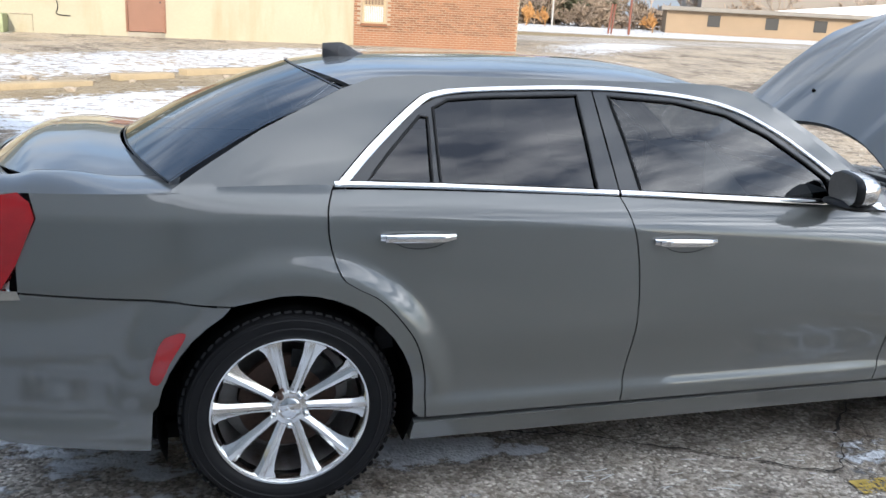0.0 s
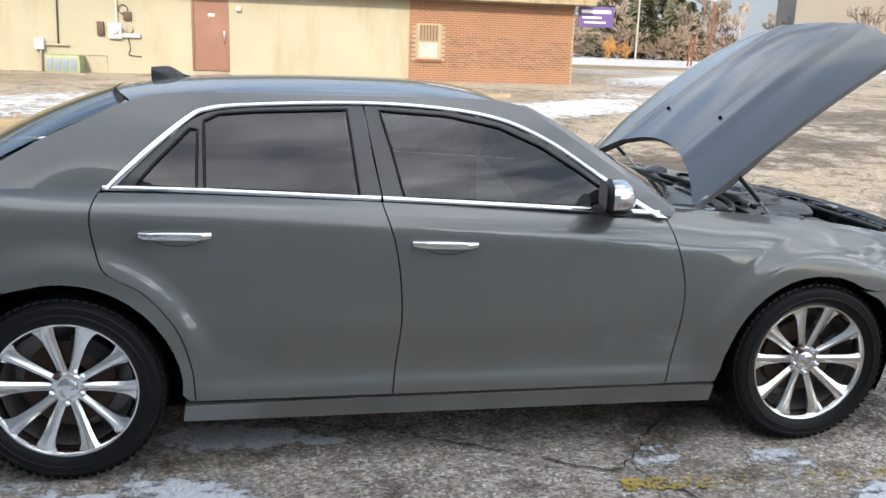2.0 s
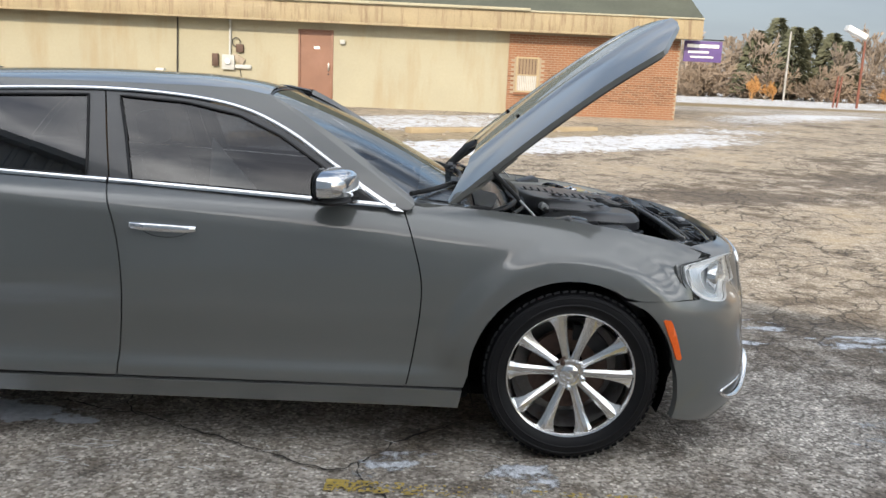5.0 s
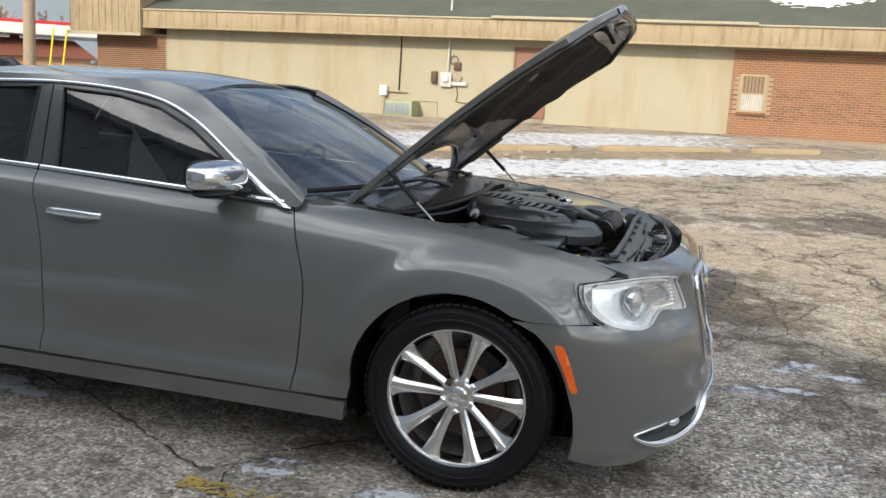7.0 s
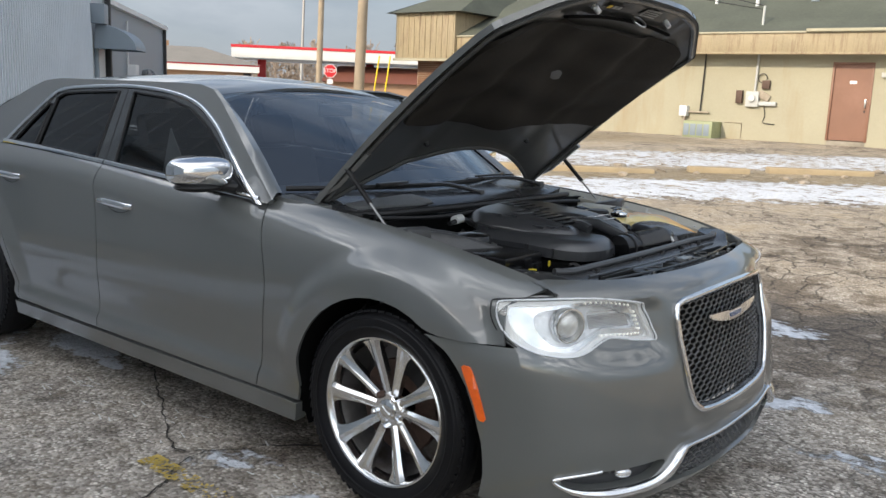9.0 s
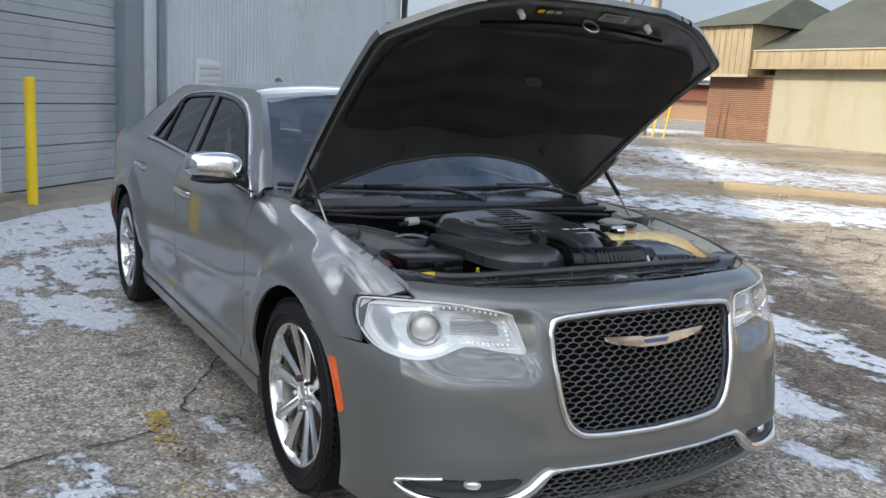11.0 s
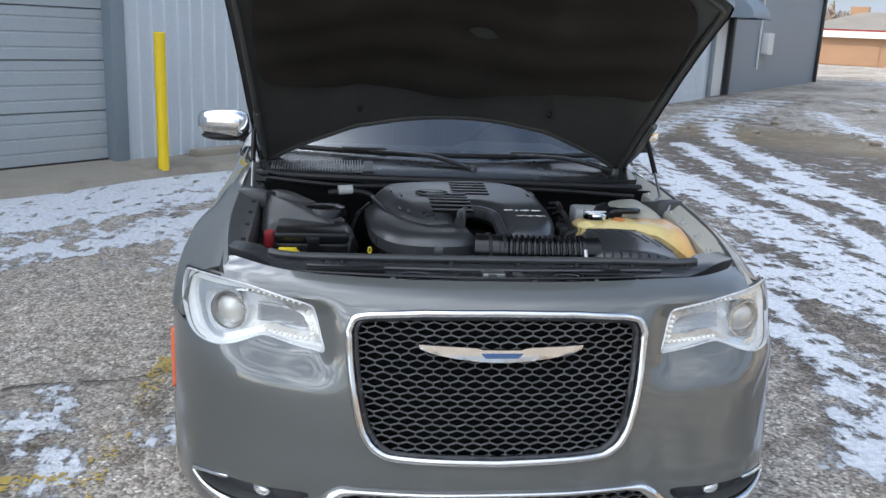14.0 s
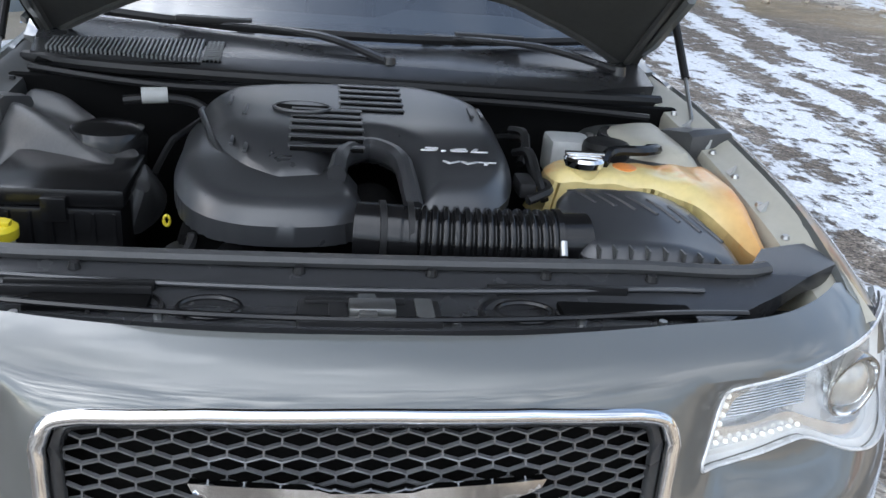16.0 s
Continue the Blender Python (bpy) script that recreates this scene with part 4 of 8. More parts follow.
part("gutter", boxed(-2.3, 5.2, BY - 0.74, BY - 0.665, 3.52, 3.60, bevel=0.012), M["cream"], hall, "short pale gutter")
rows = []
for k in range(30):
    t = k / 29
    yy, zz = BY - 0.62 + 7.2 * t, 3.54 + 3.1 * t
    rows.append([Vector((x, yy, zz + 0.012 * (k % 2))) for x in np.linspace(-14.3, 10.35, 40)])
rawpart("roof", *strip(rows), M["roof_green"], hall, "grey-green shingle roof", angle=5)
rows = [[Vector((x, BY + 6.58, 6.64)), Vector((x, BY + 14.4, 3.3))] for x in (-14.3, 10.35)]
rawpart("roof_back", *strip(rows), M["roof_green"], hall)
for x in (-14.3, 10.35):
    rawpart("gable", [(x, BY - 0.62, 3.5), (x, BY + 6.58, 6.62), (x, BY + 14.4, 3.3)], [(0, 1, 2)], M["cream_band"], hall)
for x, yy, zz, r, hgt, mt in ((-5.9, 24.4, 4.62, 0.05, 0.30, "metal_white"), (-4.5, 24.1, 4.48, 0.055, 0.32, "metal_white"), (-2.9, 24.4, 4.6, 0.12, 0.22, "metal_dark")):
    part("vent_pipe", rodded((x, yy, zz), (x, yy, zz + hgt + 0.1), r, r, 12), M[mt], hall, "short roof vent pipe")
snow_v, snow_f = [], []
for i in range(62):
    for j in range(34):
        x, y = 5.35 + i * 0.055, BY + 0.70 + j * 0.05
        ex, ey = (x - 6.95) / 1.55, (y - BY - 1.55 - 0.12 * (x - 6.95)) / 0.80
        if 0.72 - ex * ex - ey * ey + 0.55 * noise.noise((x * 2.2, y * 6.0, 4)) + 0.75 * noise.noise((x * 5.0, y * 14.0, 9)) > 0.12:
            k = len(snow_v)
            for du, dw in ((-0.5, -0.5), (0.5, -0.5), (0.5, 0.5), (-0.5, 0.5)):
                qx, qy = x + du * 0.055, y + dw * 0.05
                snow_v.append((qx, qy, 3.54 + (qy - BY + 0.62) * 3.1 / 7.2 + 0.026 + 0.006 * noise.noise((qx * 9, qy * 9, 2))))
            snow_f.append((k, k + 1, k + 2, k + 3))
rawpart("snow_on_roof", snow_v, snow_f, M["snow"], hall, "patch of melting snow")
# raised bay at the end
bay_top = part("upper_bay", boxed(-17.1, -14.31, BY - 0.75, BY + 6, 2.70, 4.38, bevel=0.01), M["cream_band"], hall, "cream panelled upper bay")
for i in range(11):
    x = -16.98 + 0.26 * i
    part("bay_seam", boxed(x - 0.012, x + 0.012, BY - 0.768, BY - 0.745, 2.74, 4.34), M["cream_band"], bay_top, smooth=False)
part("bay_lip", boxed(-17.18, -14.28, BY - 0.80, BY - 0.752, 2.64, 2.74, bevel=0.01), M["cream"], bay_top)
rawpart("bay_roof", [(-17.4, BY - 1.0, 4.36), (-13.9, BY - 1.0, 4.36), (-13.9, BY + 6.3, 4.36), (-17.4, BY + 6.3, 4.36), (-16.0, BY + 2.6, 5.7), (-15.2, BY + 2.6, 5.7)], [(0, 1, 5, 4), (1, 2, 5), (2, 3, 4, 5), (3, 0, 4), (3, 2, 1, 0)], M["roof_green"], hall, "hipped shingle roof", smooth=False)


def on_wall(name, x0, x1, z0, z1, d, mat, label, category, bev=0.01):
    return tagged(part(name, boxed(x0, x1, BY - d, BY + 0.004, z0, z1, bevel=bev), mat), label, category)


# services on the cream wall
ac = on_wall("air_conditioner", -5.55, -4.65, 0.50, 0.98, 0.75, M["ac_green"], "olive air-conditioning unit at the wall", "air conditioner", 0.03)
for i in range(4):
    part("grille_panel", boxed(-5.52 + 0.205 * i, -5.35 + 0.205 * i, BY - 0.762, BY - 0.748, 0.56, 0.90, bevel=0.004), M["metal_dark"], ac)
part("pad", boxed(-5.7, -4.5, BY - 0.9, BY, 0.42, 0.50), M["concrete"], ac, smooth=False)
meter = on_wall("electric_meter", -3.97, -3.60, 1.46, 1.90, 0.14, M["box_grey"], "grey electric meter box with conduit", "electric meter", 0.012)
part("meter_dial", lathe([(0.10, 0.0), (0.10, -0.05), (0.08, -0.075), (0.0005, -0.08)], 20, "y", (-3.78, BY - 0.14, 1.70)), M["metal_white"], meter)
part("conduit", rodded((-3.74, BY - 0.07, 1.90), (-3.70, BY - 0.07, 4.3), 0.035), M["box_grey"], meter)
rawpart("cable_loop", *tube([(-3.55 + 0.12 * math.cos(a), BY - 0.06, 2.28 + 0.13 * math.sin(a)) for a in np.linspace(0, 2 * math.pi, 16, endpoint=False)], 0.014, 5, True), M["wire"], meter)
part("bracket", boxed(-3.6, -3.10, BY - 0.12, BY, 1.50, 1.62, Matrix(), 0.03), M["box_grey"], meter)
part("cross_arm", boxed(-3.66, -3.30, BY - 0.08, BY, 1.66, 1.86, Matrix.Translation((-3.45, BY, 1.76)) @ Matrix.Rotation(0.5, 4, "Y") @ Matrix.Translation((3.45, -BY, -1.76)), 0.02), M["stone"], meter)
on_wall("switch_box", -3.55, -3.33, 1.98, 2.22, 0.10, M["rust"], "small brown switch box", "switch box")
on_wall("bell_box", -4.27, -4.09, 1.55, 1.92, 0.12, M["rust"], "small brown box with a spout", "wall box")
gasm = on_wall("gas_meter", -5.95, -5.70, 1.10, 1.42, 0.2, M["metal_white"], "white gas meter on its pipe", "gas meter", 0.03)
part("pipe", rodded((-5.83, BY - 0.1, 0.5), (-5.80, BY - 0.1, 1.1), 0.04), M["stone"], gasm)
part("riser", rodded((-5.34, BY - 0.05, 1.22), (-5.30, BY - 0.05, 2.95), 0.022), M["wire"], gasm)
part("branch_pipe", rodded((-5.7, BY - 0.08, 1.24), (-5.05, BY - 0.08, 1.24), 0.03), M["stone"], gasm)
rawpart("wall_cable", *tube([(-4.60, BY - 0.02, 0.98), (-4.05, BY - 0.02, 0.98), (-4.05, BY - 0.02, 0.55)], 0.012, 5), M["stone"], gasm)
rawpart("drop_cable", *tube(smooth_line([(-3.45, BY - 0.03, 1.48), (-3.40, BY - 0.03, 1.2), (-3.44, BY - 0.03, 1.02), (-3.1, BY - 0.03, 0.98)], 5), 0.013, 5), M["wire"], gasm)
on_wall("wall_lamp", -0.42, -0.28, 2.36, 2.48, 0.14, M["box_grey"], "small grey wall lamp beside the door", "wall lamp")
sign = on_wall("hanging_sign", 10.0, 11.15, 2.30, 2.92, 0.06, M["purple"], "purple shop sign with pale lettering bars", "sign", 0.006)
part("sign_bar", boxed(10.08, 11.05, BY - 0.07, BY - 0.061, 2.72, 2.82), M["sign_white"], sign, smooth=False)
part("sign_bar", boxed(10.12, 10.75, BY - 0.07, BY - 0.061, 2.56, 2.62), M["sign_white"], sign, smooth=False)
part("sign_bar", boxed(10.20, 10.9, BY - 0.07, BY - 0.061, 2.42, 2.47), M["sign_white"], sign, smooth=False)
part("sign_bracket", rodded((9.85, BY, 2.96), (11.2, BY, 2.96), 0.02), M["wire"], sign)

# ---- workshop: local x runs against its far end, y out of the wall ----
shop = thing("workshop", "blue-grey sheet-metal workshop with roller doors", "workshop", at=(SN[0] * SD, SN[1] * SD, 0), rz=math.degrees(math.atan2(-SU[1], -SU[0])))
HIGH, LOW = 4.75, 3.55


def ribbed(x0, x1, z0, z1, pitch, depth, mat, owner, label=""):
    xs, ys = [], []
    x = x0
    while x < x1 - 1e-6:
        for dx, d in ((0, 0), (0.62, 0), (0.70, depth), (0.92, depth), (0.999, 0)):
            if x + dx * pitch <= x1:
                xs.append(x + dx * pitch)
                ys.append(d)
        x += pitch
    xs.append(x1)
    ys.append(0)
    rows = [[Vector((a, d, z)) for a, d in zip(xs, ys)] for z in (z1, z0)]
    return rawpart("ribbed_cladding", *strip(rows), mat, owner, label, smooth=False)


# s runs -14..31; local x = -s
part("wall_core", boxed(-20.0, -5.0, -0.25, -0.05, 0, HIGH), M["metal_grey"], shop, smooth=False)
part("wall_core", boxed(-2.5, -0.62, -0.25, -0.05, 0, HIGH), M["metal_grey"], shop, smooth=False)
part("wall_core", boxed(3.2, 16.0, -0.25, -0.05, 0, HIGH), M["metal_grey"], shop, smooth=False)
part("wall_core", boxed(-5.0, -2.5, -0.25, -0.05, 3.1, HIGH), M["metal_grey"], shop, smooth=False)
part("wall_core", boxed(-0.62, 3.2, -0.25, -0.05, 3.1, HIGH), M["metal_grey"], shop, smooth=False)
part("wall_core", boxed(-31.0, -20.0, -0.25, 0.0, 0, LOW), M["metal_dark"], shop, "plain slate-grey wall", smooth=False)
part("rear_wall", boxed(-31.0, 16.0, -12.2, -12.0, 0, 4.0), M["metal_grey"], shop, smooth=False)
for x in (-31.0, 15.8):
    part("end_wall", boxed(x, x + 0.2, -12.0, -0.25, 0, 3.6 if x < 0 else HIGH), M["metal_grey"], shop, smooth=False)
part("roof", boxed(-20.1, 16.2, -12.3, 0.12, HIGH, HIGH + 0.12), M["metal_grey"], shop, smooth=False)
part("low_roof", boxed(-31.2, -20.1, -12.3, 0.15, LOW, LOW + 0.14), M["metal_white"], shop, "pale eave of the lower roof", smooth=False)
ribbed(-2.46, -0.66, 0.10, HIGH, 0.165, 0.022, M["metal_grey"], shop, "blue-grey ribbed cladding")
ribbed(-18.4, -5.95, 0.10, HIGH, 0.15, 0.022, M["metal_grey"], shop, "blue-grey ribbed cladding")
ribbed(3.3, 15.9, 0.10, HIGH, 0.165, 0.022, M["metal_grey"], shop, "blue-grey ribbed cladding")
ribbed(-5.0, -2.5, 3.12, HIGH, 0.165, 0.022, M["metal_grey"], shop)
ribbed(-0.66, 3.25, 3.12, HIGH, 0.165, 0.022, M["metal_grey"], shop)
part("corner_post", boxed(-2.50, -2.455, -0.05, 0.035, 0.1, 3.2, bevel=0.004), M["metal_white"], shop)
part("jamb", boxed(-5.42, -4.98, -0.20, 0.03, 0.05, 3.2, bevel=0.006), M["metal_dark"], shop, "slate door jamb")
part("jamb", boxed(-5.75, -5.44, -0.05, 0.05, 0.05, HIGH, bevel=0.006), M["metal_grey"], shop)
part("downpipe", boxed(-5.95, -5.78, -0.02, 0.09, 0.05, HIGH, bevel=0.02), M["metal_dark"], shop)
part("jamb", boxed(-0.655, -0.50, -0.20, 0.03, 0.05, 3.2, bevel=0.006), M["metal_dark"], shop, "slate door jamb")
part("jamb", boxed(3.20, 3.32, -0.20, 0.03, 0.05, 3.2, bevel=0.006), M["metal_dark"], shop, "slate door jamb")


def roller_door(x0, x1, top):
    door = new("roller_door")
    door.parent = shop
    door["label"] = "closed grey sectional roller door"
    n = 6
    h = (top - 0.12) / n
    for k in range(n):
        z0 = 0.12 + k * h
        prof = [(0.0, -0.02), (0.006, 0.0), (h * 0.2, 0.0), (h * 0.215, -0.008), (h * 0.24, -0.008), (h * 0.255, 0.0), (h * 0.48, 0.0), (h * 0.495, -0.008), (h * 0.52, -0.008), (h * 0.535, 0.0), (h * 0.76, 0.0), (h * 0.775, -0.008), (h * 0.80, -0.008), (h * 0.815, 0.0), (h - 0.014, 0.0), (h - 0.006, -0.02)]
        rows = [[Vector((x, -0.12 + d, z0 + z)) for z, d in prof] for x in (x1, x0)]
        rawpart("section", *strip(rows), M["door_roll"], door, smooth=False)
    part("bottom_seal", boxed(x0, x1, -0.15, -0.115, 0.09, 0.125, bevel=0.004), M["wire"], door)
    part("backing", boxed(x0, x1, -0.22, -0.16, 0.1, top), M["metal_dark"], door, smooth=False)


roller_door(-4.98, -2.50, 3.1)
roller_door(-0.50, 3.20, 3.1)
vent = part("wall_vent", boxed(-7.75, -6.92, 0.0, 0.07, 1.20, 1.82, bevel=0.01), M["metal_white"], shop, "pale louvred vent")
for i in range(5):
    part("louvre", boxed(-7.70, -6.97, 0.065, 0.085, 1.26 + 0.105 * i, 1.33 + 0.105 * i, Matrix(), 0.006), M["metal_grey"], vent)
# side door under a fluted awning, farther along
pdoor = part("personnel_door", boxed(-19.75, -18.85, -0.04, 0.03, 0.2, 2.3, bevel=0.008), M["metal_white"], shop, "pale door under the awning")
part("door_frame", boxed(-18.85, -18.75, -0.04, 0.06, 0.2, 2.4, bevel=0.006), M["metal_dark"], pdoor)
rows = []
for k in range(13):
    a = radians(90 * k / 12)
    rows.append([Vector((x, 0.06 + 1.0 * math.sin(a) , 2.28 + 0.62 * math.cos(a) + 0.02 * (i % 2))) for i, x in enumerate(np.linspace(-20.1, -18.5, 17))])
aw = rawpart("awning", *strip(rows), M["metal_dark"], shop, "slate fluted metal awning", smooth=False)
for x in (-20.1, -18.5):
    rawpart("awning_side", [Vector((x, 0.0, 2.28))] + [Vector((x, 0.06 + 1.0 * math.sin(radians(90 * k / 12)), 2.28 + 0.62 * math.cos(radians(90 * k / 12)))) for k in range(13)], [tuple(range(14))], M["metal_dark"], aw, smooth=False)
part("downpipe", boxed(-20.15, -19.95, 0.0, 0.14, 0.2, HIGH, bevel=0.02), M["wire"], shop, "dark downpipe")
part("downpipe", boxed(-30.95, -30.8, 0.0, 0.12, 0.3, LOW, bevel=0.02), M["wire"], shop)
part("wall_pipe", rodded((-22.9, 0.06, 0.9), (-22.9, 0.06, 3.3), 0.03), M["metal_white"], shop)
part("meter_box", boxed(-23.9, -23.3, 0.0, 0.22, 1.35, 2.0, bevel=0.02), M["metal_white"], shop, "white meter box")
part("wall_lamp", boxed(-18.7, -18.2, 0.0, 0.35, 2.9, 3.4, bevel=0.02), M["metal_dark"], shop)
# apron and timber
apron = tagged(rawpart("concrete_apron", *strip([[Vector((x, 0.64 + 0.05 * math.sin(x * 3), -0.01)), Vector((x, 0.60 + 0.05 * math.sin(x * 3), 0.075)), Vector((x, 0.4, 0.09)), Vector((x, -0.2, 0.11))] for x in np.linspace(6, -8, 60)]), M["concrete"]), "stained concrete apron along the workshop", "apron", kind="structure")
apron.matrix_basis = shop.matrix_basis.copy()
tim = tagged(part("timber_block", boxed(-2.45, -1.35, 0.10, 0.24, 0.085, 0.17, bevel=0.012), M["concrete"]), "grey weathered timber block lying at the wall", "timber")
tim.matrix_basis = shop.matrix_basis.copy()


def bollard(x, y, z, hgt):
    bm = lathe([(0.056, 0), (0.056, hgt - 0.012), (0.050, hgt - 0.003), (0.0005, hgt + 0.002)], 24, "z")
    ob = tagged(part("bollard", bm, M["post_yellow"]), "yellow painted steel bollard on the concrete apron", "bollard", "bollards at the roller doors")
    ob.matrix_basis = pose(x, y, z)
    return ob


bollard(-2.90, -2.20, 0.06, 1.36)
bollard(-4.17, -1.10, 0.06, 1.36)


# ---- street: poles, signs, filling station ----
def pole(name, x, y, r0, r1, hgt, mat, label, lean=(0, 0)):
    z = terrain(x, y)
    ob = tagged(part(name, rodded((0, 0, -0.1), (lean[0], lean[1], hgt), r0, r1, 14), mat), label, "pole")
    ob.matrix_basis = pose(x, y, z)
    return ob


pole("utility_pole", -17.6, 20.3, 0.20, 0.15, 11.5, M["pole_wood"], "weathered wooden utility pole beside the road", (0.25, 0.2))
pole("utility_pole", -36.0, 35.7, 0.20, 0.16, 12, M["pole_wood"], "weathered wooden utility pole beside the road", (0.25, 0.1))
pole("lamp_pole", -66.0, 61.5, 0.17, 0.12, 12, M["pole_metal"], "slim pale metal lamp pole", (0.3, 0.1))
for dx, dy in ((0, 0), (0.22, 0.12)):
    g = part("guy_guard", rodded((0, 0, 0), (0.20, 0.22, 2.3), 0.028), M["post_yellow"])
    g.matrix_basis = pose(-16.6 + dx * 1.6, 19.9 + dy * 1.6, terrain(-16.6, 19.9))
    tagged(g, "yellow plastic guy-wire guard at a pole", "guy guard", "guy guards")
stop = thing("stop_sign", "red octagonal stop sign on a steel post", "road sign", at=(-30.0, 30.9, -0.25), rz=45)
part("post", rodded((0, 0.03, 0), (0, 0.03, 3.1), 0.035, 0.035, 8), M["pole_metal"], stop)
bm = bmesh.new()
bmesh.ops.create_cone(bm, cap_ends=True, segments=8, radius1=0.385, radius2=0.385, depth=0.012, matrix=Matrix.Translation((0, -0.02, 2.75)) @ Matrix.Rotation(math.pi / 2, 4, "X") @ Matrix.Rotation(math.pi / 8, 4, "Z"))
part("rim", bm, M["sign_white"], stop, smooth=False)
bm = bmesh.new()
bmesh.ops.create_cone(bm, cap_ends=True, segments=8, radius1=0.355, radius2=0.355, depth=0.012, matrix=Matrix.Translation((0, -0.026, 2.75)) @ Matrix.Rotation(math.pi / 2, 4, "X") @ Matrix.Rotation(math.pi / 8, 4, "Z"))
face = part("face", bm, M["sign_red"], stop, "red sign face", smooth=False)
cu = bpy.data.curves.new("lettering", "FONT")
cu.body, cu.size, cu.extrude, cu.align_x, cu.align_y = "STOP", 0.30, 0.002, "CENTER", "CENTER"
tmp = bpy.data.objects.new("lettering", cu)
me = bpy.data.meshes.new_from_object(tmp)
bpy.data.objects.remove(tmp)
me.transform(Matrix.Translation((0, -0.036, 2.75)) @ Matrix.Rotation(math.pi / 2, 4, "X"))
mesh_object("lettering", me, M["sign_white"], face, smooth=False)
part("plate", boxed(-0.16, 0.16, -0.03, -0.015, 2.05, 2.3), M["sign_white"], stop, "small pale plate below", smooth=False)

# far things lie in lanes seen past the car; d is the distance from about (5.5, -2)
def far_at(ax, ay, d):
    n = math.hypot(ax, ay)
    return 5.5 + ax / n * d, -2.0 + ay / n * d


sx, sy = far_at(-0.822, 0.569, 70)
store = thing("station_shop", "tan filling-station shop with a grey hipped roof and white fascia", "shop", at=(sx, sy, 0.6), rz=math.degrees(math.atan2(0.815, 0.575)))
part("wall", boxed(-6.0, 4.3, 0, 8, 0, 1.95), M["tan_brick"], store, smooth=False)
part("wall_panel", boxed(-5.9, -0.6, -0.04, 0, 0.05, 1.9), M["tan_brick"], store, smooth=False)
part("wall_panel", boxed(0.4, 3.6, -0.04, 0, 0.05, 1.9), M["tan_brick"], store, smooth=False)
part("fascia", boxed(-6.4, 4.9, -0.5, 8.4, 1.95, 2.42), M["canopy_white"], store, "white fascia with a red stripe", smooth=False)
part("stripe", boxed(-6.42, 4.92, -0.52, 8.42, 2.42, 2.53), M["canopy_red"], store, smooth=False)
rawpart("roof", [(-6.5, -0.6, 2.52), (5.0, -0.6, 2.52), (5.0, 8.5, 2.52), (-6.5, 8.5, 2.52), (-2.2, 4, 3.9), (0.7, 4, 3.9)], [(0, 1, 5, 4), (1, 2, 5), (2, 3, 4, 5), (3, 0, 4)], M["store_roof"], store, "grey hipped shingle roof", smooth=False)
part("chimney", boxed(-3.2, -1.9, 4.2, 5.2, 3.2, 4.3), M["tan_brick"], store, smooth=False)
part("ice_box", boxed(2.4, 4.0, -1.1, -0.3, 0, 1.7, bevel=0.03), M["metal_white"], store, "white ice box")
part("door", boxed(3.7, 4.32, -0.03, 1.2, 0, 1.9), M["wire"], store, smooth=False)
cx, cy = far_at(-0.772, 0.636, 75)
can = thing("fuel_canopy", "white fuel canopy with a red stripe on red columns", "canopy", at=(cx, cy, 0.6), rz=math.degrees(math.atan2(0.715, 0.70)))
part("deck", boxed(-3.2, 26, 0, 9, 3.30, 4.12, bevel=0.02), M["canopy_white"], can)
part("stripe", boxed(-3.25, 26.05, -0.05, 9.05, 4.12, 4.34), M["canopy_red"], can, smooth=False)
part("soffit", boxed(-3.15, 25.9, 0.05, 8.95, 3.26, 3.298), M["metal_grey"], can, smooth=False)
for k in range(5):
    part("board_line", boxed(-3.22, 26.02, -0.022, -0.002, 3.45 + 0.14 * k, 3.465 + 0.14 * k), M["metal_grey"], can, smooth=False)
for x in (-1.0, 8.5, 18.0):
    part("column", boxed(x - 0.35, x + 0.35, 3.5, 4.2, 0, 3.3, bevel=0.03), M["canopy_red"], can)


def parked_suv(x, y, z, rz):
    v = thing("parked_suv", "dark grey sport utility car parked by the pumps", "car", at=(x, y, z), rz=rz)
    rows = []
    for a, hb, ht in ((-2.3, 0.85, 1.0), (-2.25, 1.05, 1.62), (-1.9, 1.08, 1.74), (0.6, 1.06, 1.76), (1.05, 1.03, 1.45), (1.35, 1.0, 1.12), (2.15, 0.95, 1.02), (2.35, 0.8, 0.85)):
        rows.append([Vector((a, -0.92, 0.35)), Vector((a, -0.95, 0.7)), Vector((a, -0.92, min(hb, ht))), Vector((a, -0.72, ht)), Vector((a, 0.72, ht)), Vector((a, 0.92, min(hb, ht))), Vector((a, 0.95, 0.7)), Vector((a, 0.92, 0.35))])
    vv, ff = strip(rows)
    ff += [tuple(range(8))[::-1], tuple(range(len(vv) - 8, len(vv)))]
    rawpart("body", vv, ff, M["suv"], v)
    for x0, x1 in ((-2.0, -1.1), (-1.0, -0.05), (0.05, 0.85)):
        part("window", boxed(x0, x1, -0.90, -0.84, 1.12, 1.55, bevel=0.03), M["box_grey"], v, "pale grey window with its reflection painted in")
    for wx in (-1.45, 1.45):
        for s in (-1, 1):
            w = part("wheel", lathe([(0.2, -0.1), (0.36, -0.1), (0.38, -0.05), (0.38, 0.1), (0.1, 0.1)], 20, "y", (wx, s * 0.85, 0.38)), M["tyre"], v)
            part("hub", lathe([(0.0005, -0.07 * 1), (0.2, -0.08), (0.22, -0.02)], 14, "y", (wx, s * 0.87, 0.38)), M["pole_metal"], w)
    return v


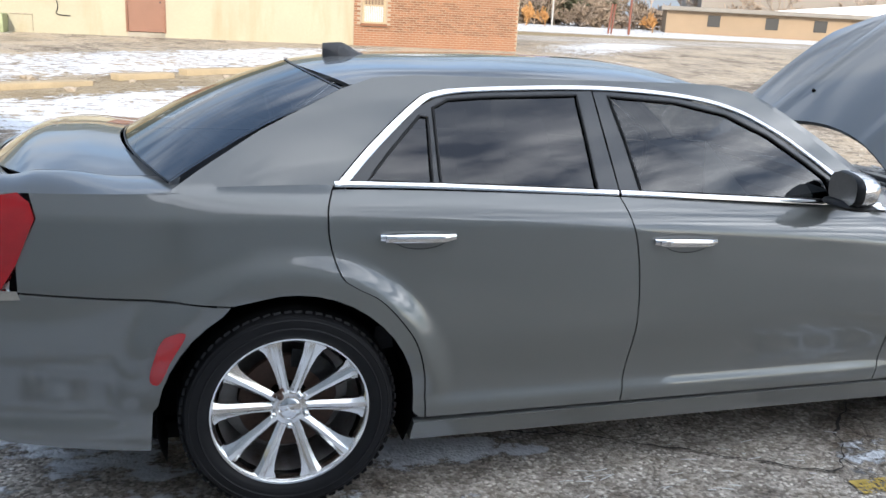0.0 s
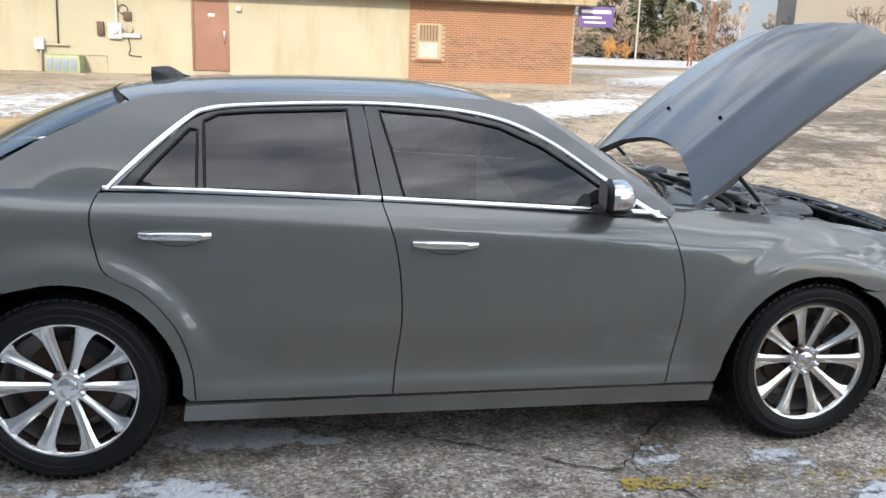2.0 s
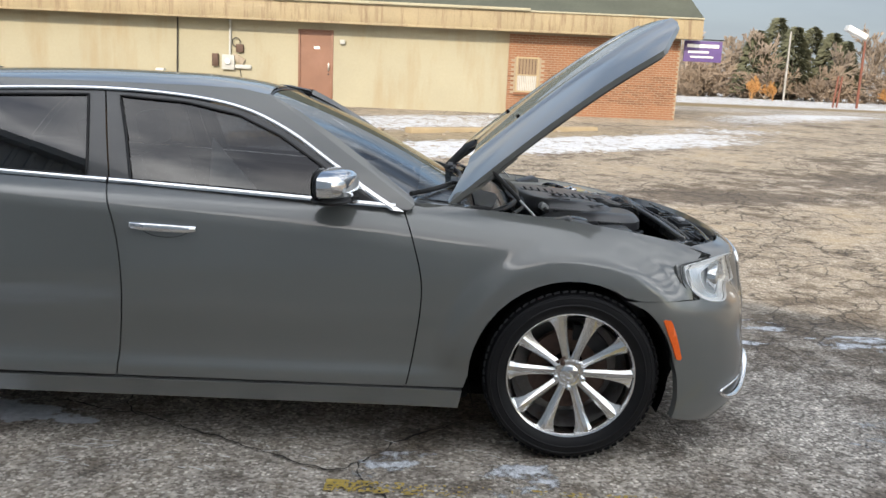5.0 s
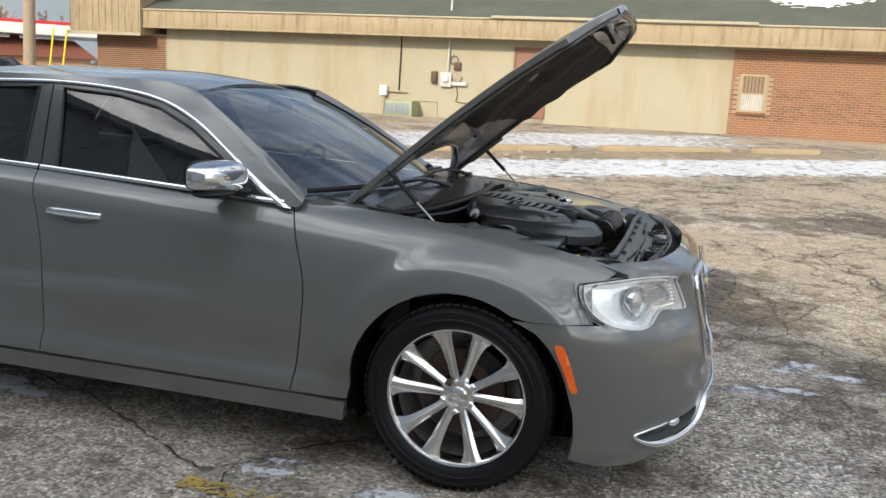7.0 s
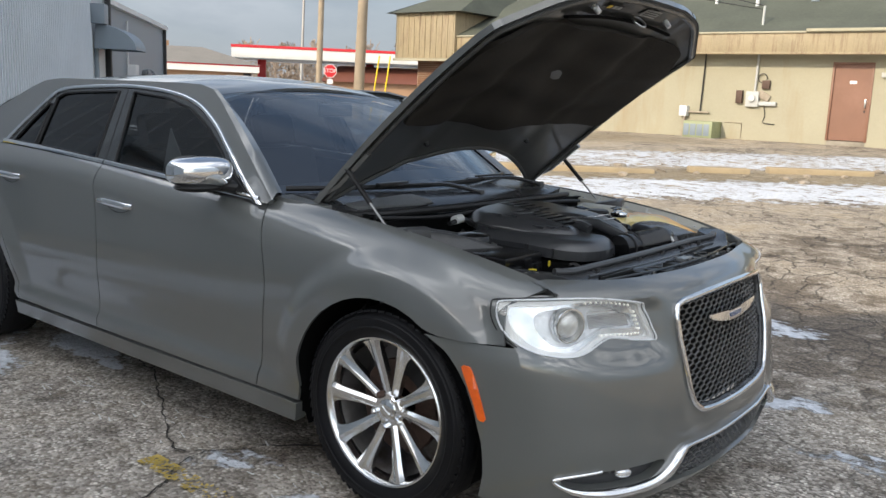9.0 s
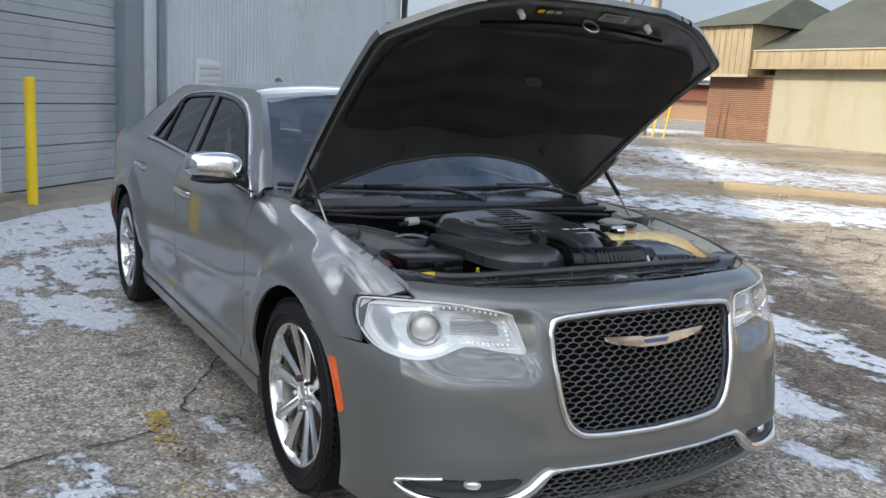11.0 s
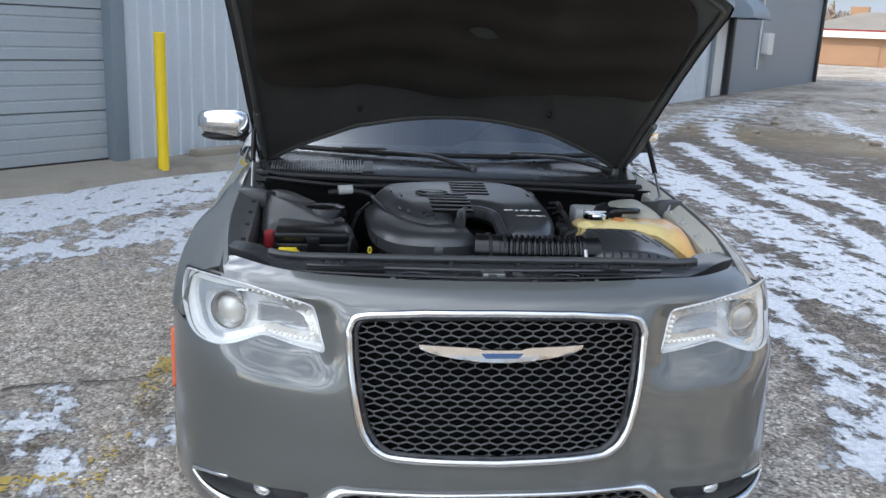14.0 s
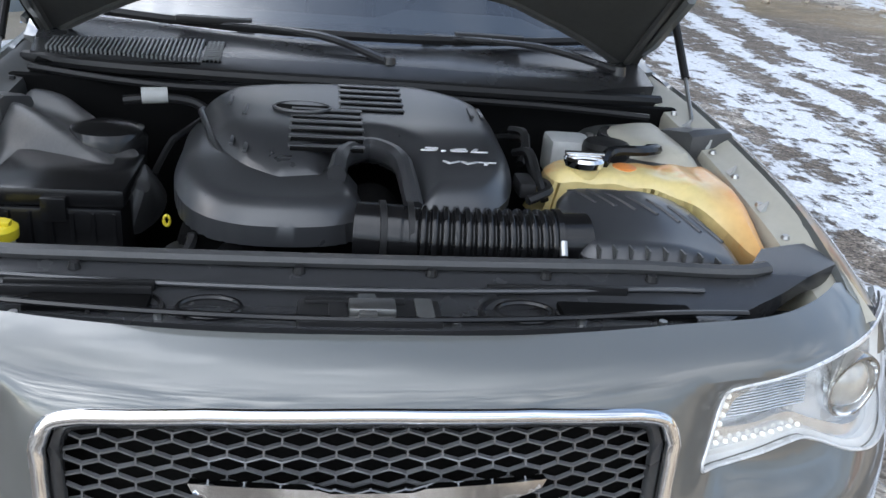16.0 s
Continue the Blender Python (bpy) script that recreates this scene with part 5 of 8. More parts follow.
px, py = far_at(-0.765, 0.644, 92)
parked_suv(px, py, 0.6, 230)
hx, hy = far_at(-0.69, 0.725, 74)
red_house = thing("red_roof_house", "low building with a red-brown roof", "house", at=(hx, hy, 0.6), rz=42)
part("wall", boxed(-4.5, 4.5, 0, 6, 0, 1.7), M["tan_brick"], red_house, smooth=False)
rawpart("roof", [(-5, -0.5, 1.6), (5, -0.5, 1.6), (5, 6.5, 1.6), (-5, 6.5, 1.6), (-3.5, 3, 3.0), (3.5, 3, 3.0)], [(0, 1, 5, 4), (1, 2, 5), (2, 3, 4, 5), (3, 0, 4)], M["rust_pole"], red_house, smooth=False)


def hang(a, b2, sag, r, label="thin black overhead cable between poles"):
    a, b2 = Vector(a), Vector(b2)
    pts = [a.lerp(b2, t) - Vector((0, 0, sag * 4 * t * (1 - t))) for t in np.linspace(0, 1, 24)]
    return tagged(rawpart("overhead_cable", *tube(pts, r, 5), M["wire"]), label, "cable", "overhead cables")


hang((-17.5, 20.4, 7.6), (-35.9, 35.8, 8.4), 0.5, 0.025)
hang((-17.5, 20.4, 6.6), (-35.9, 35.8, 7.2), 0.7, 0.025)
hang((-17.4, 20.5, 9.6), (-3.7, 22.43, 4.3), 0.5, 0.012)
hang((-17.4, 20.5, 9.2), (-3.7, 22.43, 4.2), 0.7, 0.012)
hang((-35.8, 35.8, 11.4), (-66, 61.6, 11.8), 1.2, 0.025)


# road side beyond the lot
def spot(ax, ay, d):
    n = math.hypot(ax, ay)
    return 1.6 + ax / n * d, -4.3 + ay / n * d


lx, ly = spot(0.449, 0.893, 66)
lamp = thing("street_lamp", "rusty red lamp post with a white floodlight head", "street lamp", at=(lx, ly, 0.6))
part("post", rodded((0, 0, 0), (0, 0, 4.45), 0.09, 0.075, 10), M["rust_pole"], lamp)
part("head", boxed(-1.2, 0.25, -0.35, 0.35, -0.12, 0.24, Matrix.Translation((-0.30, 0, 4.75)) @ Matrix.Rotation(0.42, 4, "Y"), 0.05), M["metal_white"], lamp, "white floodlight head")
for k, (dx, dy) in enumerate(((-1.55, 0.2), (-1.15, 0.5))):
    p2 = tagged(part("sign_post", rodded((0, 0, 0), (0.15, 0, 2.1), 0.07, 0.07, 8), M["rust_pole"]), "short rusty red steel post", "post", "short posts")
    p2.matrix_basis = pose(lx + dx, ly + dy, 0.6)
gx, gy = spot(0.60, 0.80, 115)
gh = thing("grey_hall", "large plain grey hall behind bare trees", "building", at=(gx, gy, 0.6), rz=-25)
part("wall", boxed(-10.5, 26, 0, 20, 0, 8.6), M["grey_hall"], gh, smooth=False)
part("roof_edge", boxed(-10.8, 26.3, -0.3, 20.3, 8.6, 8.9), M["grey_hall"], gh, smooth=False)
tx, ty = spot(0.565, 0.825, 92)
low = thing("tan_house", "low tan building with a snowy roof", "house", at=(tx, ty, 0.6), rz=-28)
part("wall", boxed(-8, 22, 0, 9, 0, 2.2), M["house_tan"], low, smooth=False)
part("roof", boxed(-8.6, 22.6, -0.7, 9.6, 2.2, 2.6, bevel=0.05), M["store_roof"], low)
rawpart("gable", [(2, -0.75, 2.6), (14, -0.75, 2.6), (14, -0.75, 3.9), (14, 8, 3.9), (2, 8, 2.6), (14, 8, 2.6)], [(0, 1, 2), (0, 2, 3, 4), (1, 5, 3, 2)], M["snow"], low)
for x in (-4, 1.5, 6, 12):
    part("window", boxed(x, x + 1.2, -0.05, 0.02, 0.8, 1.9), M["wire"], low, smooth=False)


# ---- winter trees ----
def branch_mesh(name, seed, hgt, spread, levels, ratio=0.72, kids=(2, 4), stem=0.05):
    rg = random.Random(seed)
    V, F = [], []

    def limb(p, d, ln, r, lv):
        k = len(V)
        q = p + d * ln
        s = d.cross(Vector((0.3, 0.5, 0.81))).normalized()
        w = s.cross(d)
        r1 = r * 0.62
        for c, rr in ((p, r), (q, r1)):
            for a in (0, 2.094, 4.189):
                V.append(c + (s * math.cos(a) + w * math.sin(a)) * rr)
        for j in range(3):
            F.append((k + j, k + (j + 1) % 3, k + 3 + (j + 1) % 3, k + 3 + j))
        if lv == 0:
            return
        for i in range(rg.randint(*kids) + (1 if lv == levels else 0)):
            t = rg.uniform(0.45, 1.0) if i else 1.0
            a = rg.uniform(0, 6.283)
            tilt = rg.uniform(0.35, 0.95) * spread if i else rg.uniform(0.05, 0.3)
            nd = (d + (s * math.cos(a) + w * math.sin(a)) * tilt + Vector((0, 0, 0.12))).normalized()
            limb(p + d * ln * t, nd, ln * ratio * rg.uniform(0.75, 1.1), max(r1 * (0.9 if i == 0 else 0.7), 0.008), lv - 1)

    limb(Vector((0, 0, 0)), Vector((rg.uniform(-0.05, 0.05), rg.uniform(-0.05, 0.05), 1)).normalized(), hgt * 0.30, hgt * stem * 0.4, levels)
    me = bpy.data.meshes.new(name)
    me.from_pydata(V, [], F)
    me.update()
    return me


tree_meshes = [branch_mesh("bare_tree", 11 + i, 1.0, 1.0, 6, kids=(2, 3)) for i in range(4)]
for i, me in enumerate(tree_meshes):
    me.materials.append(M["bark"] if i < 2 else M["bark_hazed"])
brush_meshes = [branch_mesh("brush", 31 + i, 1.0, 1.5, 5, 0.74, (3, 4), 0.03) for i in range(2)]
for me in brush_meshes:
    me.materials.append(M["brush"])
rg = random.Random(21)


def plant(name, me, x, y, hgt, wide, label, category, group):
    ob = tagged(new(name, me), label, category, group)
    ob.matrix_basis = pose(x, y, 0.55 - (0.0 if category == "tree" else 0.24 * hgt), 0, 0, rg.uniform(0, 360)) @ Matrix.Diagonal((wide, wide, hgt, 1))
    return ob


for i in range(150):
    a = radians(rg.uniform(12, 86) if i < 70 else rg.uniform(90, 165))
    d = rg.uniform(100, 150)
    h = rg.uniform(5.5, 10.5) if a < 1.55 else rg.uniform(6, 9.5)
    plant("bare_tree", tree_meshes[i % 4], 2 + d * math.cos(a), d * math.sin(a), h, h * rg.uniform(0.8, 1.1), "bare winter tree with fine branches", "tree", "bare trees")
for i in range(270):
    a = radians(rg.uniform(15, 78) if i < 190 else rg.uniform(105, 160))
    d = rg.uniform(92, 125)
    h = rg.uniform(3.0, 6.5)
    plant("brush", brush_meshes[i % 2], 2 + d * math.cos(a), d * math.sin(a), h, h * rg.uniform(1.2, 1.7), "brown leafless brush along the road", "shrub", "brush along the road")
w_me = branch_mesh("orange_shrub", 77, 1.0, 1.1, 6, 0.72, (3, 4), 0.02)
w_me.materials.append(M["willow"])
for (ax, ay), d, h in (((0.477, 0.879), 80, 2.9), ((0.352, 0.936), 86, 3.6), ((0.372, 0.928), 88, 3.0)):
    x, y = spot(ax, ay, d)
    plant("orange_shrub", w_me, x, y, h, h * 0.9, "orange-brown leafless shrub in snow", "shrub", "orange shrubs")


def conifer(x, y, hgt, seed):
    rr = random.Random(seed)
    V, F = [], []
    for i in range(1500):
        t = rr.random() ** 0.9
        r = (1 - t) ** 0.7 * hgt * 0.34 * rr.uniform(0.25, 1.0) + 0.15
        a = rr.uniform(0, 6.283)
        p = Vector((r * math.cos(a), r * math.sin(a), hgt * (0.08 + 0.92 * t)))
        d = Vector((math.cos(a), math.sin(a), rr.uniform(-0.5, 0.2))).normalized() * rr.uniform(0.3, 0.8)
        w = d.cross(Vector((0, 0, 1))).normalized() * 0.16
        k = len(V)
        V += [p - w, p + w, p + d, p + Vector((0, 0, 0.2))]
        F += [(k, k + 1, k + 2), (k, k + 2, k + 3)]
    tr = thing("conifer", "dark green conifer among bare trees", "tree", "conifers", (x, y, 0.55))
    part("trunk", rodded((0, 0, 0), (0, 0, hgt * 0.9), 0.18, 0.03, 8), M["bark"], tr)
    rawpart("crown", V, F, M["conifer"], tr, smooth=False)


for k, ((ax, ay), d, h) in enumerate((((0.350, 0.937), 105, 7.4), ((0.368, 0.930), 108, 9.0), ((0.385, 0.923), 104, 7.8), ((0.40, 0.916), 112, 8.4), ((0.418, 0.908), 110, 7.6), ((0.43, 0.903), 108, 6.6))):
    x, y = spot(ax, ay, d)
    conifer(x, y, h, k)
bx, by = spot(0.381, 0.9245, 98)
pole("street_pole", bx, by, 0.12, 0.09, 7.0, M["pole_metal"], "tall pale metal street pole")


# ---- the saloon car: x ahead from the rear axle, y to its left ----
car = thing("car", "grey four-door saloon with raised bonnet, parked on cracked asphalt", "car")

belt = curve_fn([-1.1, 0.0, 0.14, 1.18, 2.11, 2.36, 2.6], [1.085, 1.095, 1.094, 1.058, 1.014, 1.002, 0.99])
fender_top = curve_fn([2.2, 2.38, 2.56, 2.89, 3.22, 3.48, 3.64, 3.75], [1.035, 1.026, 1.013, 0.988, 0.948, 0.899, 0.855, 0.82])
fender_w = curve_fn([0, 0.012, 0.030, 0.06, 0.10, 0.15, 0.21, 0.35, 0.5, 0.65, 0.8, 0.9], [0.772, 0.796, 0.823, 0.855, 0.884, 0.903, 0.912, 0.918, 0.914, 0.905, 0.893, 0.875])


crease = curve_fn([-1.1, -0.7, 0.14, 0.7, 1.2, 1.9, 2.4, 2.8], [1.025, 1.02, 1.008, 0.988, 0.958, 0.912, 0.862, 0.82])


def door_side(x, z):
    """Half width of the doors and quarters: shoulder, crisp crease, slack side, and a flick out at the bottom."""
    zc, zt = crease(x), belt(x)
    if z >= zc:
        t = min((z - zc) / max(zt - zc, 0.03), 1.3)
        y = 0.897 - 0.034 * t - 0.040 * t ** 2.6 * smoothstep(-0.50, 0.16, x)
    else:
        d = zc - z
        y = 0.897 + 0.018 * math.sin(min(d / 0.42, 1.0) * math.pi / 2)
    y -= 0.022 * smoothstep(0.62, 0.40, z)
    return y + 0.015 * smoothstep(0.385, 0.335, z) - 0.02 * smoothstep(0.31, 0.20, z)


def half_width(x, z):
    w = smoothstep(2.25, 2.75, x)
    zt = belt(x) * (1 - w) + fender_top(x) * w if x > 2.2 else belt(x)
    y = door_side(x, z) * (1 - w) + fender_w(max(zt - z, 0)) * w
    for cx in (0.0, 3.052):
        r = math.hypot(x - cx, z - 0.36)
        y += 0.032 * smoothstep(0.575, 0.475, r) * smoothstep(0.30, 0.50, z)
    if x < -0.35:
        y -= 0.30 * (-0.35 - x) ** 2
    if x > 3.2:
        y -= 0.22 * (x - 3.2) ** 2
    return y


def glass_y(z):
    return 0.815 - 0.47 * (z - 1.07) - 0.10 * (z - 1.07) ** 2


SIDE = {s: (lambda x, z, s=s: (x, s * half_width(x, z), z)) for s in (-1, 1)}
def upper_y(x, z):
    k = smoothstep(0.18, -0.50, x)
    if k > 0:
        b = belt(x)
        return glass_y(z) + k * (half_width(x, b) - glass_y(b)) * max(1 - (z - b) / 0.42, 0.0)
    return glass_y(z)


UPPER = {s: (lambda x, z, s=s: (x, s * upper_y(x, z), z)) for s in (-1, 1)}
FLANK = {s: (lambda x, z, s=s: (x, s * (half_width(x, z) if z < belt(x) else upper_y(x, z)), z)) for s in (-1, 1)}


def arch(cx, r, a0, a1, n=26, cz=0.36):
    return [(cx + r * math.cos(radians(a)), cz + r * math.sin(radians(a))) for a in np.linspace(a0, a1, n)]


REAR_ARCH = arch(0.0, 0.420, -13, 196)
FRONT_ARCH = arch(3.035, 0.402, -20, 199)
REAR_CUT = smooth_line([(0.138, 1.092), (0.118, 1.037), (0.122, 0.943), (0.155, 0.836), (0.205, 0.794), (0.288, 0.747), (0.367, 0.662), (0.419, 0.577), (0.453, 0.449), (0.465, 0.300)], 5)
B_CUT = smooth_line([(1.176, 1.057), (1.196, 0.997), (1.222, 0.914), (1.243, 0.787), (1.252, 0.613), (1.235, 0.435), (1.221, 0.296)], 5)
F_CUT = smooth_line([(2.352, 0.998), (2.389, 0.898), (2.428, 0.749), (2.432, 0.624), (2.408, 0.421), (2.384, 0.292)], 5)
GAP = 0.0028


def shifted(line, dx):
    return [(x + dx, z) for x, z in line]


rear_door_line = shifted(REAR_CUT, GAP)[::-1] + [(x, belt(x)) for x in np.linspace(0.16, 1.16, 12)] + shifted(B_CUT, -GAP)
front_door_line = shifted(B_CUT, GAP)[::-1] + [(x, belt(x)) for x in np.linspace(1.19, 2.33, 14)] + shifted(F_CUT, -GAP)
quarter_line = ([(-0.80, 0.796), (-0.43, 0.776), (-0.18, 0.752)] + [p for p in REAR_ARCH[::-1] if p[0] > -0.16 and p[1] > 0.31]
                + [(0.445, 0.300)] + shifted(REAR_CUT, -GAP)[::-1] + [(x, belt(x)) for x in np.linspace(0.10, -0.755, 10)] + [(-0.735, 1.02), (-0.80, 0.88)])
fender_line = ([(2.617, 0.292)] + [p for p in FRONT_ARCH[::-1] if p[1] > (0.30 if p[0] < 3.035 else 0.694)] + [(3.30, 0.692), (3.385, 0.692), (3.522, 0.694), (3.512, 0.75), (3.504, 0.812), (3.548, 0.842), (3.585, 0.866)]
               + [(x, fender_top(x)) for x in np.linspace(3.56, 2.40, 20)] + shifted(F_CUT, GAP))
sill_line = [(0.415, 0.213), (2.60, 0.203), (2.612, 0.276)] + [(x, 0.283) for x in np.linspace(2.4, 0.47, 8)] + [(0.425, 0.283)]
rear_bumper_line = [(-0.86, 0.30), (-0.442, 0.262), (-0.432, 0.40)] + [p for p in REAR_ARCH[::-1] if p[0] < -0.19 and p[1] > 0.42] + [(-0.19, 0.748), (-0.43, 0.770), (-0.80, 0.790), (-0.98, 0.79), (-0.98, 0.33)]


def trim_band(line, inner, s, surf, mat, name, parent, label="", raised=0.006):
    """A raised band between two lines of equal count on a surface."""
    rows = []
    for (ax, az), (bx, bz) in zip(line, inner):
        a, b = Vector(surf[s](ax, az)), Vector(surf[s](bx, bz))
        o = Vector((0, s * raised, raised * 0.4))
        rows.append([a, a + o * 0.8, a * 0.75 + b * 0.25 + o * 1.15, a * 0.25 + b * 0.75 + o * 1.15, b + o * 0.8, b])
    v, f = strip(rows)
    if s > 0:
        f = [q[::-1] for q in f]
    return rawpart(name, v, f, mat, parent, label, angle=60)


DLO_OUT = smooth_line([(0.150, 1.098), (0.277, 1.226), (0.439, 1.362), (0.521, 1.398), (0.685, 1.416), (1.11, 1.430), (1.453, 1.413), (1.685, 1.373), (1.869, 1.296), (2.028, 1.196), (2.211, 1.075), (2.352, 0.995)], 6)
DLO_IN = smooth_line([(0.190, 1.104), (0.304, 1.2175), (0.455, 1.348), (0.529, 1.381), (0.689, 1.400), (1.11, 1.4145), (1.451, 1.398), (1.678, 1.359), (1.858, 1.284), (2.014, 1.187), (2.180, 1.070), (2.300, 0.998)], 6)


def upper_line(x0, x1, n, up=0.0):
    return [(x, belt(x) + up) for x in np.linspace(x0, x1, n)]


for s in (-1, 1):
    out = (0, s, 0)
    sd, up = SIDE[s], UPPER[s]
    rear_door = rawpart("rear_door", *sheet(rear_door_line, sd, 0.014, out=out), M["paint"], car)
    front_door = rawpart("front_door", *sheet(front_door_line, sd, 0.014, out=out), M["paint"], car)
    rawpart("front_fender", *sheet(fender_line, sd, 0.011, out=out), M["paint"], car)
    rawpart("sill", *sheet(sill_line, sd, 0.03, out=out, offset=0.006, flange=0.05), M["paint"], car)
    rawpart("rear_bumper_side", *sheet(rear_bumper_line, sd, 0.03, out=out, offset=0.003, flange=0.03), M["paint"], car)
    # near-black skin behind the joints, its colour standing for the shade in them
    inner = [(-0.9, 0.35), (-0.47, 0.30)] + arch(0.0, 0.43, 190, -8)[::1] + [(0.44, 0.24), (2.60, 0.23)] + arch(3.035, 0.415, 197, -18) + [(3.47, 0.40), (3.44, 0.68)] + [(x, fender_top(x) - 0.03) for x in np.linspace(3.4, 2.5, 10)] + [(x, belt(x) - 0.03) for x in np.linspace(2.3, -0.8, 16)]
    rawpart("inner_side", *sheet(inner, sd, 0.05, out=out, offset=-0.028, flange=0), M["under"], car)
    # pillars and roof rail in one pressing
    rail = ([(-0.36, 1.098)] + upper_line(-0.3, 0.12, 6, 0.001) + [(x - 0.004, z + 0.002) for x, z in DLO_OUT[:-1]] + [(2.372, 1.004), (2.392, 1.020), (2.262, 1.107), (2.025, 1.268), (1.85, 1.381), (1.765, 1.426), (1.66, 1.445)]
            + [(x, 1.449) for x in np.linspace(1.5, 0.45, 10)] + [(0.30, 1.436), (0.19, 1.398), (-0.08, 1.268), (-0.28, 1.15)])
    flank = [p for p in quarter_line if not (p[1] > belt(p[0]) - 1e-4 and p[0] > -0.40)]
    cut = max(i for i, p in enumerate(flank) if p[0] > 0.05)
    flank = flank[:cut + 1] + [(x - 0.004, z + 0.002) for x, z in DLO_OUT[:-1]] + rail[rail.index((2.372, 1.004)):] + [(-0.36, 1.098), (-0.42, belt(-0.42))] + flank[cut + 1:]
    rawpart("body_side", *sheet(flank, FLANK[s], 0.014, out=out, flange=0.015), M["paint"], car)
    # chrome round the windows
    trim_band(DLO_OUT, DLO_IN, s, UPPER, M["chrome"], "window_surround_trim", car, "polished chrome trim")
    for a, b2, owner in ((0.150, 1.172, rear_door), (1.182, 2.318, front_door)):
        xs = np.linspace(a, b2, 24)
        trim_band([(x, belt(x) + 0.002) for x in xs], [(x, belt(x) + 0.020) for x in xs], s, UPPER, M["chrome"], "belt_trim", owner, "polished chrome strip")
    # frames and panes
    rear_in = [(0.200, 1.113), (0.304, 1.2175), (0.455, 1.348), (0.529, 1.381), (0.689, 1.400), (1.112, 1.4145), (1.141, 1.25), (1.176, 1.078)] + [(x, belt(x) + 0.018) for x in np.linspace(1.05, 0.3, 6)]
    q_glass = [(0.262, 1.115), (0.340, 1.203), (0.455, 1.318), (0.483, 1.315), (0.482, 1.104)]
    r_glass = [(0.512, 1.102), (0.505, 1.345), (0.560, 1.372), (0.690, 1.383), (1.050, 1.397), (1.072, 1.24), (1.092, 1.080)] + [(x, belt(x) + 0.021) for x in np.linspace(1.0, 0.6, 4)]
    rawpart("window_frame", *sheet(rear_in, up, 0.04, holes=[q_glass, r_glass], out=out, offset=-0.002, flange=0.02), M["pillar_black"], rear_door)
    front_in = [(1.182, 1.076), (1.149, 1.25), (1.118, 1.4145), (1.451, 1.398), (1.678, 1.359), (1.858, 1.284), (2.014, 1.187), (2.180, 1.070), (2.255, 1.028)] + [(x, belt(x) + 0.018) for x in np.linspace(2.1, 1.3, 7)]
    f_glass = [(1.266, 1.072), (1.225, 1.24), (1.178, 1.396), (1.450, 1.380), (1.662, 1.340), (1.838, 1.266), (1.990, 1.172), (2.078, 1.112), (2.105, 1.034)] + [(x, belt(x) + 0.021) for x in np.linspace(1.95, 1.4, 5)]
    rawpart("window_frame", *sheet(front_in, up, 0.04, holes=[f_glass], out=out, offset=-0.002, flange=0.02), M["pillar_black"], front_door)
    for nm, g, owner, mt in (("quarter_window", q_glass, rear_door, "tint"), ("window_pane", r_glass, rear_door, "tint"), ("window_pane", f_glass, front_door, "tint_front")):
        rawpart(nm, *sheet(g, up, 0.06, out=out, offset=-0.006, flange=0), M[mt], owner, "dark tinted glass")
    # black seals round the panes
    for g, owner in ((q_glass, rear_door), (r_glass, rear_door), (f_glass, front_door)):
        line = [Vector(up(a, c)) + Vector((0, s * 0.001, 0)) for a, c in resample(g, 0.03)]
        rawpart("window_seal", *tube(line, 0.0055, 6, True), M["black"], owner, "black rubber seal")
    # mirror-base triangle
    tri = [(2.113, 1.034), (2.088, 1.110), (2.235, 1.030)]
    rawpart("mirror_triangle", *sheet(tri, up, 0.03, out=out, offset=0.003), M["black"], front_door, "black plastic triangle")


def door_handle(owner, x0, x1, z0, z1, s):
    """A chrome pull bar over a flat cup patch, with a dark line for the cup's shade."""
    def at(x, z, o):
        p = Vector(SIDE[s](x, z))
        return p + Vector((0, s * o, 0))
    rows = []
    for t in np.linspace(0, 1, 17):
        x, z = x0 + (x1 - x0) * t, z0 + (z1 - z0) * t
        lift = 0.026 * min(1, math.sin(math.pi * min(max(t, 0.02), 0.98)) * 2.2) ** 0.6
        h = 0.0155 * (1 - 0.25 * abs(2 * t - 1) ** 3)
        c = at(x, z, lift)
        rows.append([c + Vector((0, s * 0.007 * math.cos(a), h * math.sin(a))) for a in np.linspace(0, 2 * math.pi, 12, endpoint=False)])
    v, f = strip(rows, True)
    f += [tuple(range(12)), tuple(range(len(v) - 12, len(v)))]
    ob = rawpart("door_handle", v, f, M["chrome"], owner, "polished chrome pull handle", angle=50)
    cx, cz, rx = (x0 + x1) / 2 + 0.01, (z0 + z1) / 2 - 0.004, abs(x1 - x0) * 0.36
    cup = [(cx + rx * math.cos(a), cz + 0.036 * math.sin(a)) for a in np.linspace(0, 2 * math.pi, 28, endpoint=False)]
    rawpart("handle_cup", *sheet(cup, lambda a, c: SIDE[s](a, c), 0.012, out=(0, s, 0), offset=0.0008, flange=0), M["paint"], owner)
    edge = [at(cx + rx * math.cos(a), cz + 0.036 * math.sin(a), 0.001) for a in np.linspace(math.pi, 2 * math.pi, 15)]
    rawpart("cup_edge", *tube(edge, 0.0017, 5), M["pillar_black"], ob, "dark lower edge of the cup")
    cap = boxed(x0 + 0.012, x0 + 0.05, -0.004, 0.004, -0.010, 0.010, Matrix.Translation((0, at(x0 + 0.03, z0, 0.030).y, z0)), 0.003)
    part("key_cover", cap, M["chrome"], ob)


